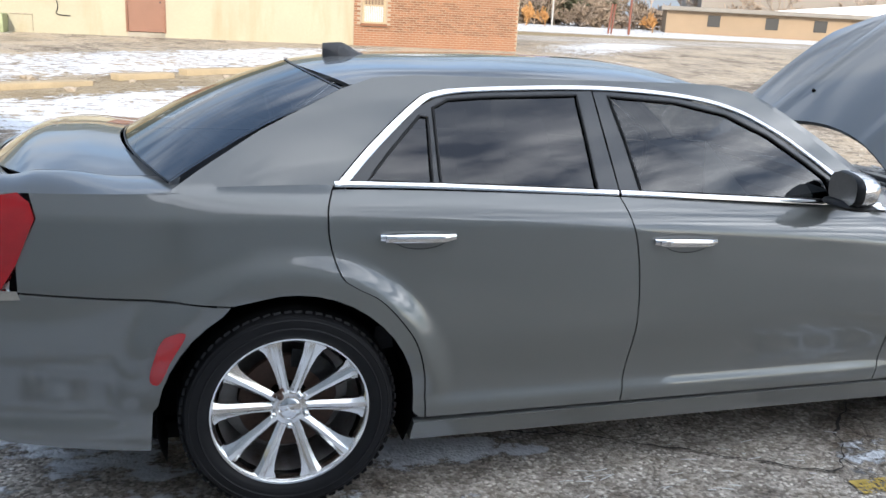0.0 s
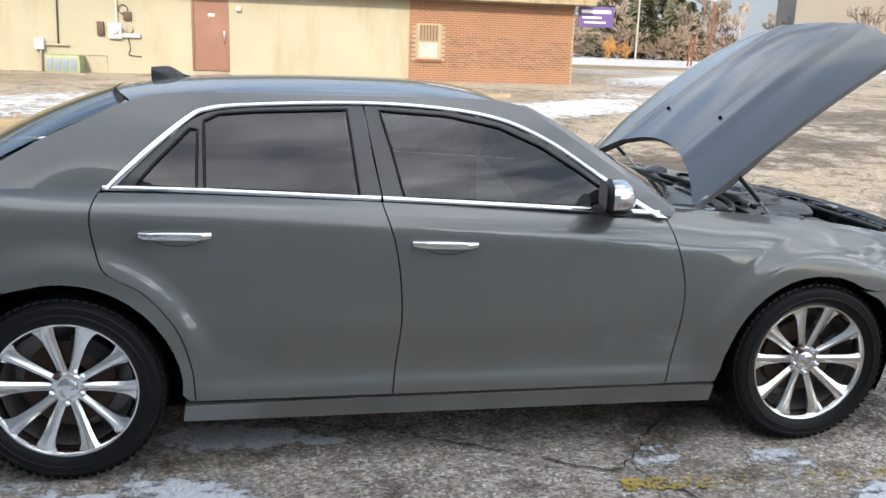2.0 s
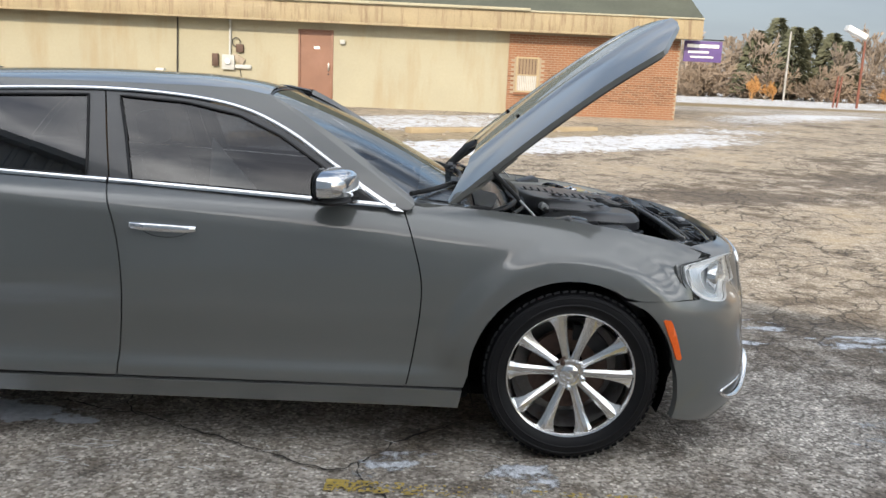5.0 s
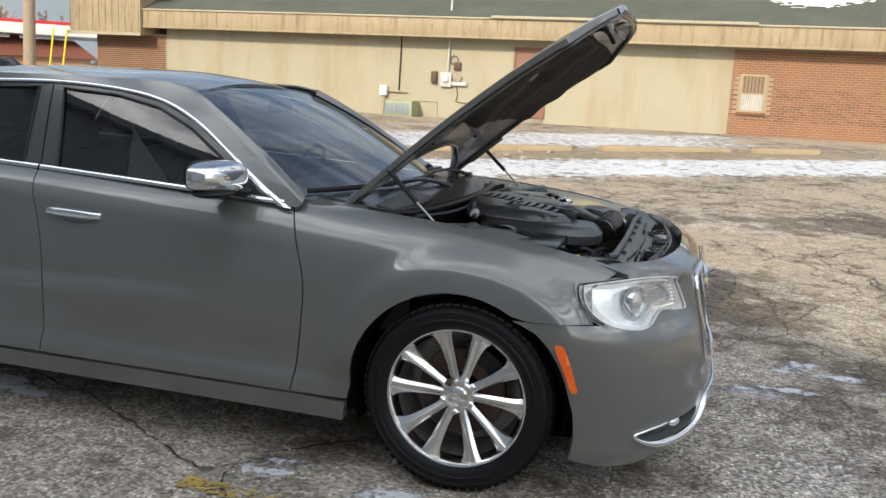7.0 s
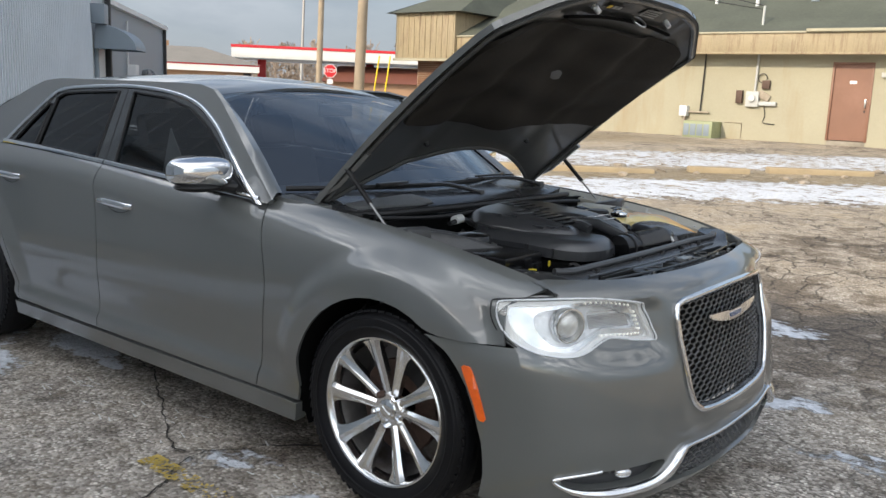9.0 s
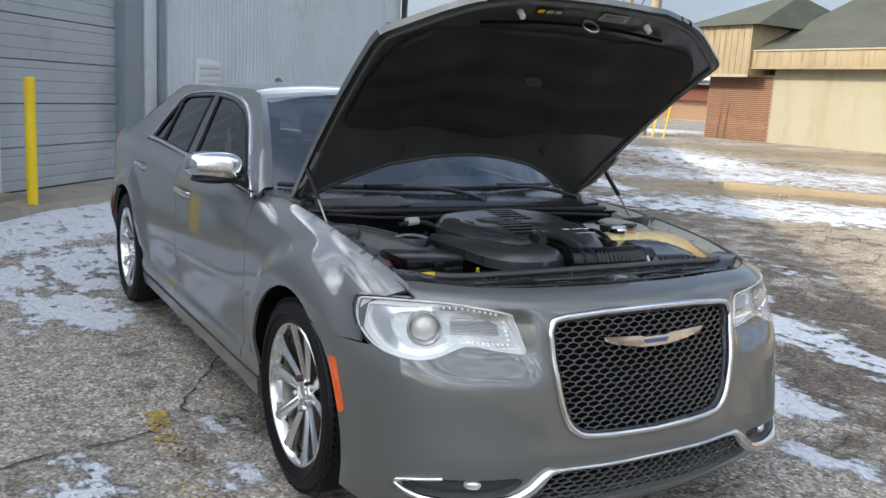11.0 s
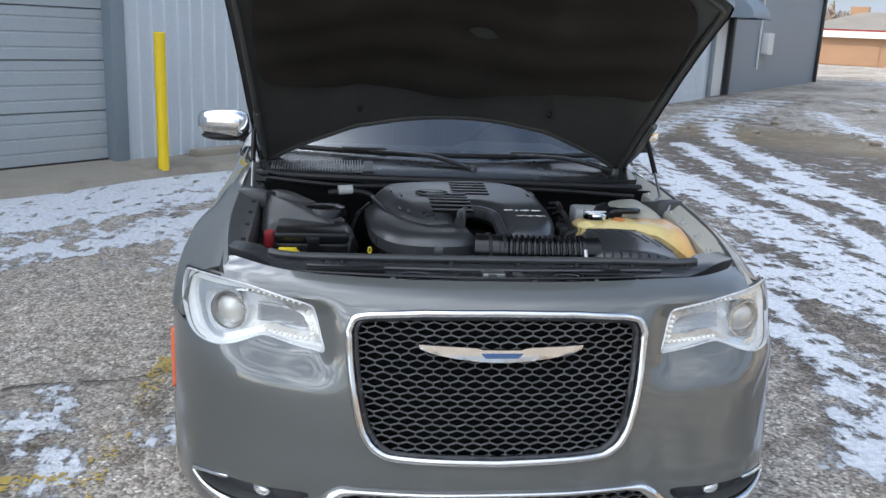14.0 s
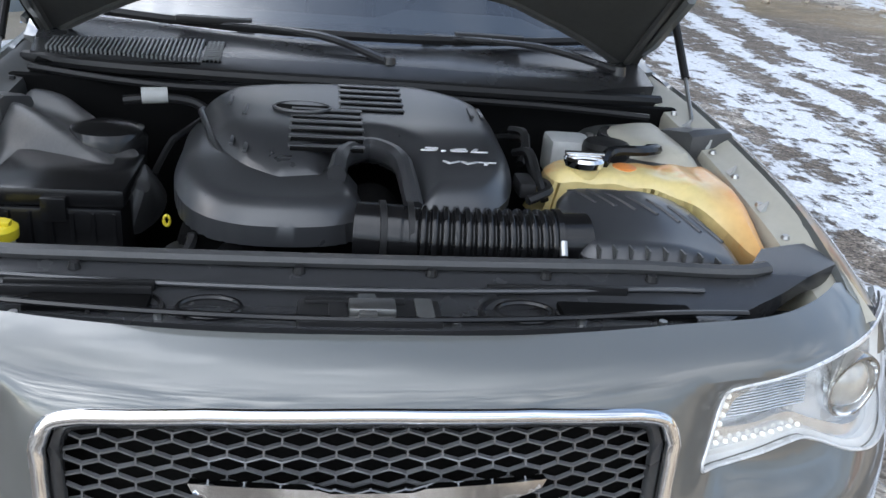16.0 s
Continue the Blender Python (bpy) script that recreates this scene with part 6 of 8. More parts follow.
rear_doors = [o for o in car.children if o.name.startswith("rear_door")]
front_doors = [o for o in car.children if o.name.startswith("front_door")]
for k, s in enumerate((-1, 1)):
    door_handle(rear_doors[k], 0.284, 0.540, 0.951, 0.948, s)
    door_handle(front_doors[k], 1.288, 1.546, 0.910, 0.902, s)


# roof
def roof_z(x, y):
    return roof_c(x) - 0.050 * (y / 0.62) ** 2 - 0.012 * (y / 0.62) ** 6


roof_c = curve_fn([-0.05, 0.10, 0.36, 0.60, 0.97, 1.35, 1.62, 1.76], [1.386, 1.439, 1.477, 1.490, 1.499, 1.495, 1.469, 1.435])
roof_line = [(1.715 + 0.05 * (y / 0.57) ** 2, y) for y in np.linspace(-0.57, 0.57, 15)] + [(1.60, 0.612), (1.40, 0.622), (0.50, 0.622), (0.30, 0.615)] + [(0.10 + 0.13 * (y / 0.59) ** 2, y) for y in np.linspace(0.59, -0.59, 15)] + [(0.30, -0.615), (0.50, -0.622), (1.40, -0.622), (1.60, -0.612)]
rawpart("roof", *sheet(roof_line, lambda x, y: (x, y, roof_z(x, y)), 0.04, out=(0, 0, 1), flange=0.015), M["paint"], car)

# antenna fin
fin = []
for t in np.linspace(0, 1, 12):
    x = 0.395 - 0.165 * t
    h = 0.008 + 0.044 * smoothstep(0.0, 0.60, t) + 0.006 * t
    w = 0.032 * (1 - 0.25 * t) * math.sin(math.pi * (0.12 + 0.80 * t)) ** 0.5
    z = roof_z(x, 0) - 0.004
    fin.append([Vector((x + (0.0), w * c, z + h * q)) for c, q in ((-1, 0), (-0.72, 0.45), (-0.25, 0.92), (0, 1), (0.25, 0.92), (0.72, 0.45), (1, 0))])
v, f = strip(fin)
f += [tuple(range(7)), tuple(range(len(v) - 7, len(v)))[::-1]]
rawpart("antenna_fin", v, f, M["satin"], car, "dark shark-fin aerial", angle=50)


def screen_surface(top, bottom, bulge):
    """top and bottom: functions of -1..1 to points; bulge: outward bow."""
    def f(a, s2):
        p = Vector(top(a)) * (1 - s2) + Vector(bottom(a)) * s2
        return p + Vector(bulge) * math.sin(math.pi * min(max(s2, 0), 1))
    return f


ws = screen_surface(lambda a: (1.722 + 0.05 * a * a, 0.605 * a, 1.434 - 0.034 * a * a), lambda a: (2.625 - 0.25 * a * a, 0.782 * a, 1.022), (0.012, 0, 0.022))
rw = screen_surface(lambda a: (0.095 + 0.115 * a * a, 0.648 * a, 1.440 - 0.046 * a * a), lambda a: (-0.53 + 0.165 * a * a, 0.795 * a, 1.158 - 0.046 * a * a), (-0.008, 0, 0.020))
for nm, fn, o, mt, lab in (("windscreen", ws, (1, 0, 1), "screen", "clear windscreen with pale reflections"), ("rear_window", rw, (-1, 0, 1), "rear_glass", "tinted rear glass with heater lines")):
    rect = [(-1, 0), (1, 0), (1, 1), (-1, 1)]
    glassob = rawpart(nm, *sheet(rect, fn, 0.07, out=o, flange=0), M[mt], car, lab)
    glassob.visible_shadow = False
    # black edge band
    rows = []
    for a, c in resample([(-1, 0), (1, 0), (1, 1), (-1, 1)], 0.08):
        ia, ic = a * 0.994, 0.5 + (c - 0.5) * 0.982
        q = Vector((0, 0, 0.003)) + (Vector(o) * 0.001)
        rows.append([Vector(fn(a, c)) + q, Vector(fn(ia, ic)) + q])
    rows.append(rows[0])
    rawpart("glass_border", *strip(rows), M["black"], glassob, "black ceramic border")
for i in range(13):
    c = 0.2 + 0.055 * i
    line = [Vector(rw(a, c)) + Vector((0.002, 0, -0.006)) for a in np.linspace(-0.92, 0.92, 14)]
    rawpart("heater_line", *tube(line, 0.0013, 4), M["rust"], bpy.data.objects["rear_window"])

# screen-side faces of the front pillars
for s in (-1, 1):
    edge = [(2.392, 1.020), (2.262, 1.107), (2.025, 1.268), (1.85, 1.381), (1.765, 1.426)]
    rows = []
    for t in np.linspace(0, 1, 14):
        k = t * 4
        i = min(int(k), 3)
        ex, ez = edge[i][0] + (edge[i + 1][0] - edge[i][0]) * (k - i), edge[i][1] + (edge[i + 1][1] - edge[i][1]) * (k - i)
        a = Vector(UPPER[s](ex, ez))
        b2 = Vector(ws(s * 0.985, 0.97 - 0.955 * t)) + Vector((0, 0, 0.006))
        mid = (a + b2) / 2 + Vector((0.012, s * 0.014, 0.012))
        rows.append([a, mid, b2])
    v, f = strip(rows)
    rawpart("pillar_face", v, f if s < 0 else [q[::-1] for q in f], M["paint"], car, angle=70)

# corners between the windscreen pillars and the wings
for s in (-1, 1):
    patch = [(2.33, 0.80), (2.40, 0.69), (2.54, 0.69), (2.62, 0.742), (2.60, 0.768), (2.44, 0.80)]
    rawpart("wing_corner", *sheet([(x, s * y) for x, y in patch], lambda x, y: Vector((x, y, fender_top(x) + 0.004 + 0.10 * max(0.77 - abs(y), 0))), 0.03, out=(0, 0, 1), flange=0.02), M["paint"], car)

# boot lid, deck sides and tail
def deck_z(x, y):
    base = 1.170 - 0.040 * (y / 0.66) ** 2
    return base - 1.2 * max(-0.76 - 0.06 * (1 - (y / 0.66) ** 2) - x, 0) ** 1.4 - 0.02 * smoothstep(-0.7, -0.5, x)


lid_line = [(-0.545 + 0.155 * (y / 0.66) ** 2, y) for y in np.linspace(-0.66, 0.66, 13)] + [(-0.975 + 0.18 * (y / 0.66) ** 2, y) for y in np.linspace(0.66, -0.66, 13)]
rawpart("boot_lid", *sheet(lid_line, lambda x, y: (x, y, deck_z(x, y)), 0.04, out=(0, 0, 1)), M["paint"], car)
for s in (-1, 1):
    rows = []
    for x in np.linspace(-0.33, -0.85, 18):
        yo = half_width(x, belt(x))
        yi = 0.664
        zi = deck_z(max(x, -0.80), 0.66)
        zo = belt(x)
        rows.append([Vector((x, s * (yo + (yi - yo) * t), zo + (zi - zo) * math.sin(t * math.pi / 2) ** 0.8)) for t in np.linspace(0, 1, 7)])
    v, f = strip(rows)
    rawpart("quarter_top", v, f if s > 0 else [q[::-1] for q in f], M["paint"], car)
    lens = [(-0.785, 1.088), (-0.752, 1.062), (-0.738, 1.02), (-0.795, 0.885), (-0.845, 0.802), (-0.90, 0.802), (-0.86, 1.075)]
    lamp = rawpart("tail_lamp", *sheet(lens, SIDE[s], 0.03, out=(0, s, 0), offset=0.006, flange=0.03), M["lamp_red"], car, "red lens")
    clearp = [(-0.80, 0.80), (-0.79, 0.774), (-0.97, 0.76), (-0.98, 0.80)]
    rawpart("lamp_corner", *sheet(clearp, SIDE[s], 0.03, out=(0, s, 0), offset=0.007, flange=0.02), M["chrome"], lamp)
    mark = smooth_line([(-0.385, 0.662), (-0.325, 0.672), (-0.372, 0.585), (-0.408, 0.510), (-0.436, 0.527), (-0.418, 0.60)], 4, True)
    rawpart("rear_side_marker", *sheet(mark, SIDE[s], 0.02, out=(0, s, 0), offset=0.009, flange=0.01), M["lamp_red"], car, "red side marker")
tail = lambda y, z: (-0.985 + 0.17 * (y / 0.72) ** 2 + 0.05 * (z - 0.7) ** 2 * 2, y, z)
rawpart("tail_panel", *sheet([(-0.80, 0.30), (0.80, 0.30), (0.74, 1.06), (0.6, 1.10), (-0.6, 1.10), (-0.74, 1.06)], tail, 0.06, out=(-1, 0, 0)), M["paint"], car)

# ---- nose: plan line of the bumper by arc length ----
PLAN = smooth_line([(3.932, 0.0), (3.927, 0.2), (3.897, 0.4), (3.852, 0.55), (3.775, 0.70), (3.690, 0.803), (3.588, 0.874), (3.450, 0.925), (3.30, 0.942), (3.20, 0.948)], 12)
ARC = [0.0]
for p, q in zip(PLAN, PLAN[1:]):
    ARC.append(ARC[-1] + math.hypot(q[0] - p[0], q[1] - p[1]))
nose_back = curve_fn([0.10, 0.16, 0.22, 0.30, 0.45, 0.60, 0.70, 0.78, 0.83, 0.86, 0.885, 0.90], [0.13, 0.03, -0.018, -0.032, -0.014, 0.006, 0.030, 0.046, 0.066, 0.096, 0.150, 0.205])
PX, PY = [p[0] for p in PLAN], [p[1] for p in PLAN]


def arc_of(y):
    return math.copysign(float(np.interp(abs(y), PY, ARC)), y)


def arc_at(x):
    return float(np.interp(-x, [-p for p in PX], ARC))


def nose(a, z):
    k = abs(a)
    x, y = float(np.interp(k, ARC, PX)), float(np.interp(k, ARC, PY))
    low, high = 1.0 - 0.45 * smoothstep(0.75, 1.25, k), 1.0 + 0.75 * smoothstep(0.55, 0.95, k)
    w = low + (high - low) * smoothstep(0.62, 0.72, z)
    x -= 0.040 * smoothstep(0.41, 0.50, y) * smoothstep(0.82, 0.62, y) * smoothstep(0.60, 0.70, z) * smoothstep(0.845, 0.79, z)
    tuck = 0.10 * max(0.22 - z, 0) ** 1.0
    return (x - nose_back(z) * w, math.copysign(max(y - tuck, 0.0), a), z)


def front_line(pts):
    return [(arc_of(y), z) for y, z in pts]


def both_sides(half):
    """A closed outline from its half with y at or over 0, given from the upper middle round to the lower middle."""
    return half + [(-y, z) for y, z in half[::-1] if y > 1e-6]


GRILLE = [(0.0, 0.820), (0.2, 0.818), (0.345, 0.808)] + smooth_line([(0.345, 0.808), (0.385, 0.797), (0.400, 0.765)], 5)[1:] + smooth_line([(0.400, 0.765), (0.392, 0.66), (0.375, 0.56), (0.352, 0.490), (0.315, 0.452), (0.25, 0.437), (0.0, 0.428)], 5)[1:]
LAMP = smooth_line([(0.880, 0.812), (0.846, 0.833), (0.672, 0.842), (0.515, 0.818), (0.488, 0.790), (0.472, 0.735), (0.463, 0.700), (0.480, 0.692), (0.545, 0.700), (0.615, 0.712), (0.650, 0.704), (0.715, 0.678), (0.785, 0.668), (0.852, 0.686), (0.884, 0.745)], 4, True)
LOWER = [(0.0, 0.338), (0.25, 0.338), (0.40, 0.336), (0.455, 0.300), (0.515, 0.250), (0.50, 0.228), (0.3, 0.215), (0.0, 0.212)]
FOG = smooth_line([(0.812, 0.292), (0.76, 0.312), (0.62, 0.316), (0.500, 0.320), (0.545, 0.268), (0.640, 0.252), (0.74, 0.254), (0.80, 0.270)], 4, True)
lamp_holes = [front_line(LAMP), front_line([(-y, z) for y, z in LAMP])]
fog_holes = [front_line(FOG), front_line([(-y, z) for y, z in FOG])]
side_end = [(arc_at(x), z) for x, z in ((3.290, 0.688), (3.345, 0.65), (3.385, 0.60), (3.415, 0.55), (3.440, 0.48), (3.462, 0.38), (3.468, 0.28), (3.468, 0.20))]
half = ([(arc_of(y), z) for y, z in ((0.0, 0.884), (0.2, 0.884), (0.42, 0.884), (0.55, 0.884), (0.62, 0.8842), (0.68, 0.8844), (0.725, 0.8842), (0.750, 0.880), (0.757, 0.860), (0.757, 0.80), (0.757, 0.72))]
        + [(arc_of(0.862), 0.72), (arc_of(0.868), 0.690)] + side_end + [(arc_of(0.88), 0.175), (arc_of(0.7), 0.150), (arc_of(0.4), 0.145), (0.0, 0.145)])
fascia_line = half + [(-a, z) for a, z in half[::-1] if a > 1e-6]
PROFILE_Z = np.linspace(0.10, 0.90, 401)
PROFILE_U = np.concatenate([[0.0], np.cumsum(np.hypot(np.diff(PROFILE_Z), 1.5 * np.diff([nose_back(z) for z in PROFILE_Z])))])


def unrolled(line):
    return [(a, float(np.interp(z, PROFILE_Z, PROFILE_U))) for a, z in line]


rawpart("front_bumper", *sheet(unrolled(fascia_line), lambda a, u: nose(a, float(np.interp(u, PROFILE_U, PROFILE_Z))), 0.020, holes=[unrolled(h) for h in [front_line(both_sides(GRILLE)), front_line(both_sides(LOWER))] + lamp_holes + fog_holes], out=(1, 0, 0), flange=0.035), M["paint"], car)


def off_nose(a, z, o):
    e = 2e-3
    n = (Vector(nose(a + e, z)) - Vector(nose(a - e, z))).cross(Vector(nose(a, z + e)) - Vector(nose(a, z - e))).normalized()
    if n.x < 0:
        n = -n
    return Vector(nose(a, z)) + n * o


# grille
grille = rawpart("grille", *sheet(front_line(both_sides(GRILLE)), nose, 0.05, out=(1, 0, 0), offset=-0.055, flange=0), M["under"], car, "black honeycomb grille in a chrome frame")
ring = [off_nose(a, z, 0.004) for a, z in resample(front_line(both_sides(GRILLE)), 0.02)]
rawpart("grille_frame", *tube(ring, 0.0110, 8, True), M["chrome"], grille, "polished chrome frame", angle=60)
inner = [(y * 0.965, 0.62 + (z - 0.62) * 0.965) for y, z in both_sides(GRILLE)]
ring = [off_nose(a, z, -0.012) for a, z in resample(front_line(inner), 0.02)]
rawpart("grille_inner_frame", *tube(ring, 0.010, 6, True), M["satin"], grille, angle=60)


def honeycomb(limits, dy, dz, r, depth, name, owner, mat):
    """Thin bars round stretched six-sided cells, cut to an outline."""
    lo, hi = np.min(limits, 0), np.max(limits, 0)
    segs = set()
    key = lambda y, z: (round(y, 4), round(z, 4))
    nz, ny = int((hi[1] - lo[1]) / dz) + 2, int((hi[0] - lo[0]) / dy) + 2
    for j in range(-1, nz):
        for i in range(-1, ny):
            cy, cz = (i - ny / 2) * dy + (0.5 * dy if j % 2 else 0), lo[1] + j * dz
            c = [(cy, cz + 0.70 * dz), (cy + 0.5 * dy, cz + 0.30 * dz), (cy + 0.5 * dy, cz - 0.30 * dz), (cy, cz - 0.70 * dz), (cy - 0.5 * dy, cz - 0.30 * dz), (cy - 0.5 * dy, cz + 0.30 * dz)]
            for p, q in zip(c, c[1:] + c[:1]):
                a, b2 = sorted((key(*p), key(*q)))
                segs.add((a, b2))
    segs = sorted(segs)
    mid = np.array([((a[0] + b2[0]) / 2, (a[1] + b2[1]) / 2) for a, b2 in segs])
    ok = in_poly(limits, mid)
    V, F = [], []
    for (a, b2), k in zip(segs, ok):
        if not k:
            continue
        p, q = off_nose(arc_of(a[0]), a[1], -0.014), off_nose(arc_of(b2[0]), b2[1], -0.014)
        d = (q - p).normalized()
        side = d.cross(Vector((1, 0, 0))).normalized() * r
        back = Vector((-depth, 0, 0))
        n = len(V)
        V += [p + side * 0.8, p - side * 0.8, p - side * 1.1 + back, p + side * 1.1 + back, q + side * 0.8, q - side * 0.8, q - side * 1.1 + back, q + side * 1.1 + back]
        F += [(n, n + 4, n + 5, n + 1), (n, n + 3, n + 7, n + 4), (n + 1, n + 5, n + 6, n + 2)]
    return rawpart(name, V, F, mat, owner, smooth=False)


M["mesh_black"] = plain("grey_grille_mesh", (0.20, 0.205, 0.21), 0.26, 0.5, vary=0.12, scale=20)
honeycomb([(y * 0.975, 0.62 + (z - 0.62) * 0.975) for y, z in both_sides(GRILLE)], 0.0444, 0.0168, 0.0015, 0.006, "grille_mesh", grille, M["mesh_black"])

# winged badge as a plain shape
wing = [(0.219, 0.742), (0.10, 0.737), (0.066, 0.735), (0.050, 0.730)]
wing = [(-y, z) for y, z in wing] + wing[::-1] + [(0.214, 0.731), (0.200, 0.7245), (0.175, 0.717), (0.120, 0.707), (0.060, 0.699)]
wing += [(0.0, 0.697)] + [(-y, z) for y, z in wing[:-6:-1]]
badge = rawpart("badge", *sheet(front_line(wing), nose, 0.006, out=(1, 0, 0), offset=0.014, flange=0.014), M["chrome"], grille, "chrome winged badge")
M["badge_blue"] = plain("blue_enamel", (0.03, 0.09, 0.22), 0.25, coat=1.0)
rawpart("badge_centre", *sheet(front_line([(-0.056, 0.722), (0.056, 0.722), (0.044, 0.7085), (-0.044, 0.7085)]), nose, 0.012, out=(1, 0, 0), offset=0.016, flange=0.003), M["badge_blue"], badge, "blue enamel bar")

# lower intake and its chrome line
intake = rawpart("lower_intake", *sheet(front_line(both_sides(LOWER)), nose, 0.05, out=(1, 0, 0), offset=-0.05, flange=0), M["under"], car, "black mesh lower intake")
honeycomb(both_sides(LOWER), 0.0444, 0.0168, 0.0014, 0.010, "intake_mesh", intake, M["mesh_black"])
lower_chrome = smooth_line([(0.0, 0.342), (0.2, 0.342), (0.38, 0.341), (0.425, 0.330), (0.475, 0.285), (0.535, 0.252), (0.63, 0.238), (0.72, 0.240), (0.79, 0.258), (0.828, 0.288), (0.80, 0.304), (0.72, 0.318)], 6)
for s in (-1, 1):
    n = len(lower_chrome)
    rad = [0.0065 if y < 0.36 else 0.0065 + 0.012 * smoothstep(0.36, 0.45, y) * smoothstep(0.835, 0.70, y) if z < 0.343 and k < n * 0.86 else 0.005 for k, (y, z) in enumerate(lower_chrome)]
    pts = [off_nose(arc_of(s * y), z, 0.006) for y, z in lower_chrome]
    rawpart("bumper_trim", *tube(pts, rad, 8), M["chrome"], car, "polished chrome bumper line", angle=60)
    pocket = rawpart("fog_lamp_pocket", *sheet(front_line([(s * y, z) for y, z in FOG]), nose, 0.03, out=(1, 0, 0), offset=-0.035, flange=0), M["satin"], car, "black fog lamp pocket")
    c = off_nose(arc_of(s * 0.640), 0.292, -0.022)
    turn = Vector((0.75, s * 0.65, 0)).normalized().to_track_quat("Z", "Y").to_matrix().to_4x4()
    bm = bmesh.new()
    bmesh.ops.create_uvsphere(bm, u_segments=16, v_segments=10, radius=0.03, matrix=Matrix.Translation(c) @ turn @ Matrix.Diagonal((1.0, 0.62, 0.5, 1)))
    part("fog_lamp", bm, M["reflector"], pocket, "clear fog lamp")
    # headlamp: tray, bezel, projector, light bars, lens
    L = front_line([(s * y, z) for y, z in LAMP])
    tray = rawpart("headlamp", *sheet(L, nose, 0.03, out=(1, 0, 0), offset=-0.045, flange=0), M["lamp_tray"], car, "clear headlamp with white light bars")
    ring = resample(front_line([(s * (0.665 + (y - 0.665) * 0.99), 0.757 + (z - 0.757) * 0.98) for y, z in LAMP]), 0.02)
    rows = [[off_nose(a, z, 0.0) for a, z in ring], [off_nose(a, z, -0.046) for a, z in ring]]
    v, f = strip([list(r) for r in zip(*rows)] + [[rows[0][0], rows[1][0]]])
    rawpart("lamp_wall", v, f, M["lamp_tray"], tray)
    rawpart("lamp_rim", *tube([off_nose(a, z, 0.0) for a, z in ring], 0.003, 6, True), M["lamp_tray"], tray, "pale edge of the lamp")
    rawpart("lamp_seal", *tube([off_nose(a, z, -0.004) for a, z in resample(front_line([(s * (0.665 + (y - 0.665) * 1.025), 0.757 + (z - 0.757) * 1.05) for y, z in LAMP]), 0.025)], 0.0022, 5, True), M["black"], tray)
    rawpart("lamp_surround", *sheet(front_line([(s * (0.665 + (y - 0.665) * 1.04), 0.757 + (z - 0.757) * 1.14) for y, z in LAMP]), nose, 0.02, holes=[front_line([(s * (0.665 + (y - 0.665) * 0.985), 0.757 + (z - 0.757) * 0.97) for y, z in LAMP])], out=(1, 0, 0), offset=-0.009, flange=0.01), M["paint"], tray)
    def lamp_ring(ky, kz):
        return front_line([(s * (0.668 + (y - 0.668) * ky), 0.757 + (z - 0.757) * kz) for y, z in LAMP])
    rawpart("light_pipe", *sheet(lamp_ring(0.985, 0.97), nose, 0.02, holes=[lamp_ring(0.925, 0.82)], out=(1, 0, 0), offset=-0.012, flange=0.022), M["light_pipe"], tray, "lit white light pipe round the lamp")
    bz = smooth_line([(0.818, 0.795), (0.760, 0.812), (0.660, 0.804), (0.548, 0.786), (0.524, 0.762), (0.514, 0.738), (0.570, 0.736), (0.625, 0.742), (0.672, 0.722), (0.745, 0.702), (0.800, 0.706), (0.826, 0.745)], 4, True)
    rawpart("lamp_bezel", *sheet(lamp_ring(0.932, 0.835), nose, 0.02, holes=[front_line([(s * y, z) for y, z in bz])], out=(1, 0, 0), offset=-0.026, flange=0.02), M["reflector"], tray, "bright inner bezel")
    for i in range(11):
        z = 0.744 + 0.0048 * i
        line = [off_nose(arc_of(s * y), z, -0.040) for y in np.linspace(0.527 + 0.001 * i, 0.668, 7)]
        rawpart("reflector_rib", *tube(line, 0.0017, 5), M["reflector"], tray)
    axis = Vector((0.92, s * 0.38, 0)).normalized().to_track_quat("Z", "Y").to_matrix().to_4x4()
    base = Matrix.Translation(off_nose(arc_of(s * 0.742), 0.760, -0.020)) @ axis
    bm = lathe([(0.054, -0.03), (0.057, -0.002), (0.055, 0.005), (0.050, 0.005), (0.047, -0.004), (0.043, -0.016)], 40, "z")
    bmesh.ops.transform(bm, matrix=base, verts=bm.verts)
    part("projector_ring", bm, M["chrome"], tray, "bright ring round the projector")
    bm = lathe([(0.043, -0.014), (0.038, -0.002), (0.026, 0.008), (0.012, 0.0125), (0.0005, 0.0135)], 32, "z")
    bmesh.ops.transform(bm, matrix=base, verts=bm.verts)
    part("projector_lens", bm, M["projector_glass"], tray, "grey glass projector lens")
    bm = bmesh.new()
    for t in np.linspace(0, 1, 10):
        for (y0, z0), (y1, z1) in (((0.690, 0.819), (0.540, 0.800)), ((0.640, 0.721), (0.506, 0.716))):
            y, z = y0 + (y1 - y0) * t, z0 + (z1 - z0) * t
            bmesh.ops.create_uvsphere(bm, u_segments=8, v_segments=6, radius=0.0038, matrix=Matrix.Translation(off_nose(arc_of(s * y), z, -0.020)))
    for t in np.linspace(0.1, 0.9, 5):
        bmesh.ops.create_uvsphere(bm, u_segments=8, v_segments=6, radius=0.0045, matrix=Matrix.Translation(off_nose(arc_of(s * (0.518 - 0.016 * t)), 0.794 - 0.070 * t, -0.020)))
    part("light_dots", bm, M["led"], tray, "row of lit white lamp dots")
    lens_ob = rawpart("lamp_lens", *sheet(L, nose, 0.03, out=(1, 0, 0), offset=0.004, flange=0), M["clear"], tray, "clear lens")
    lens_ob.visible_shadow = False
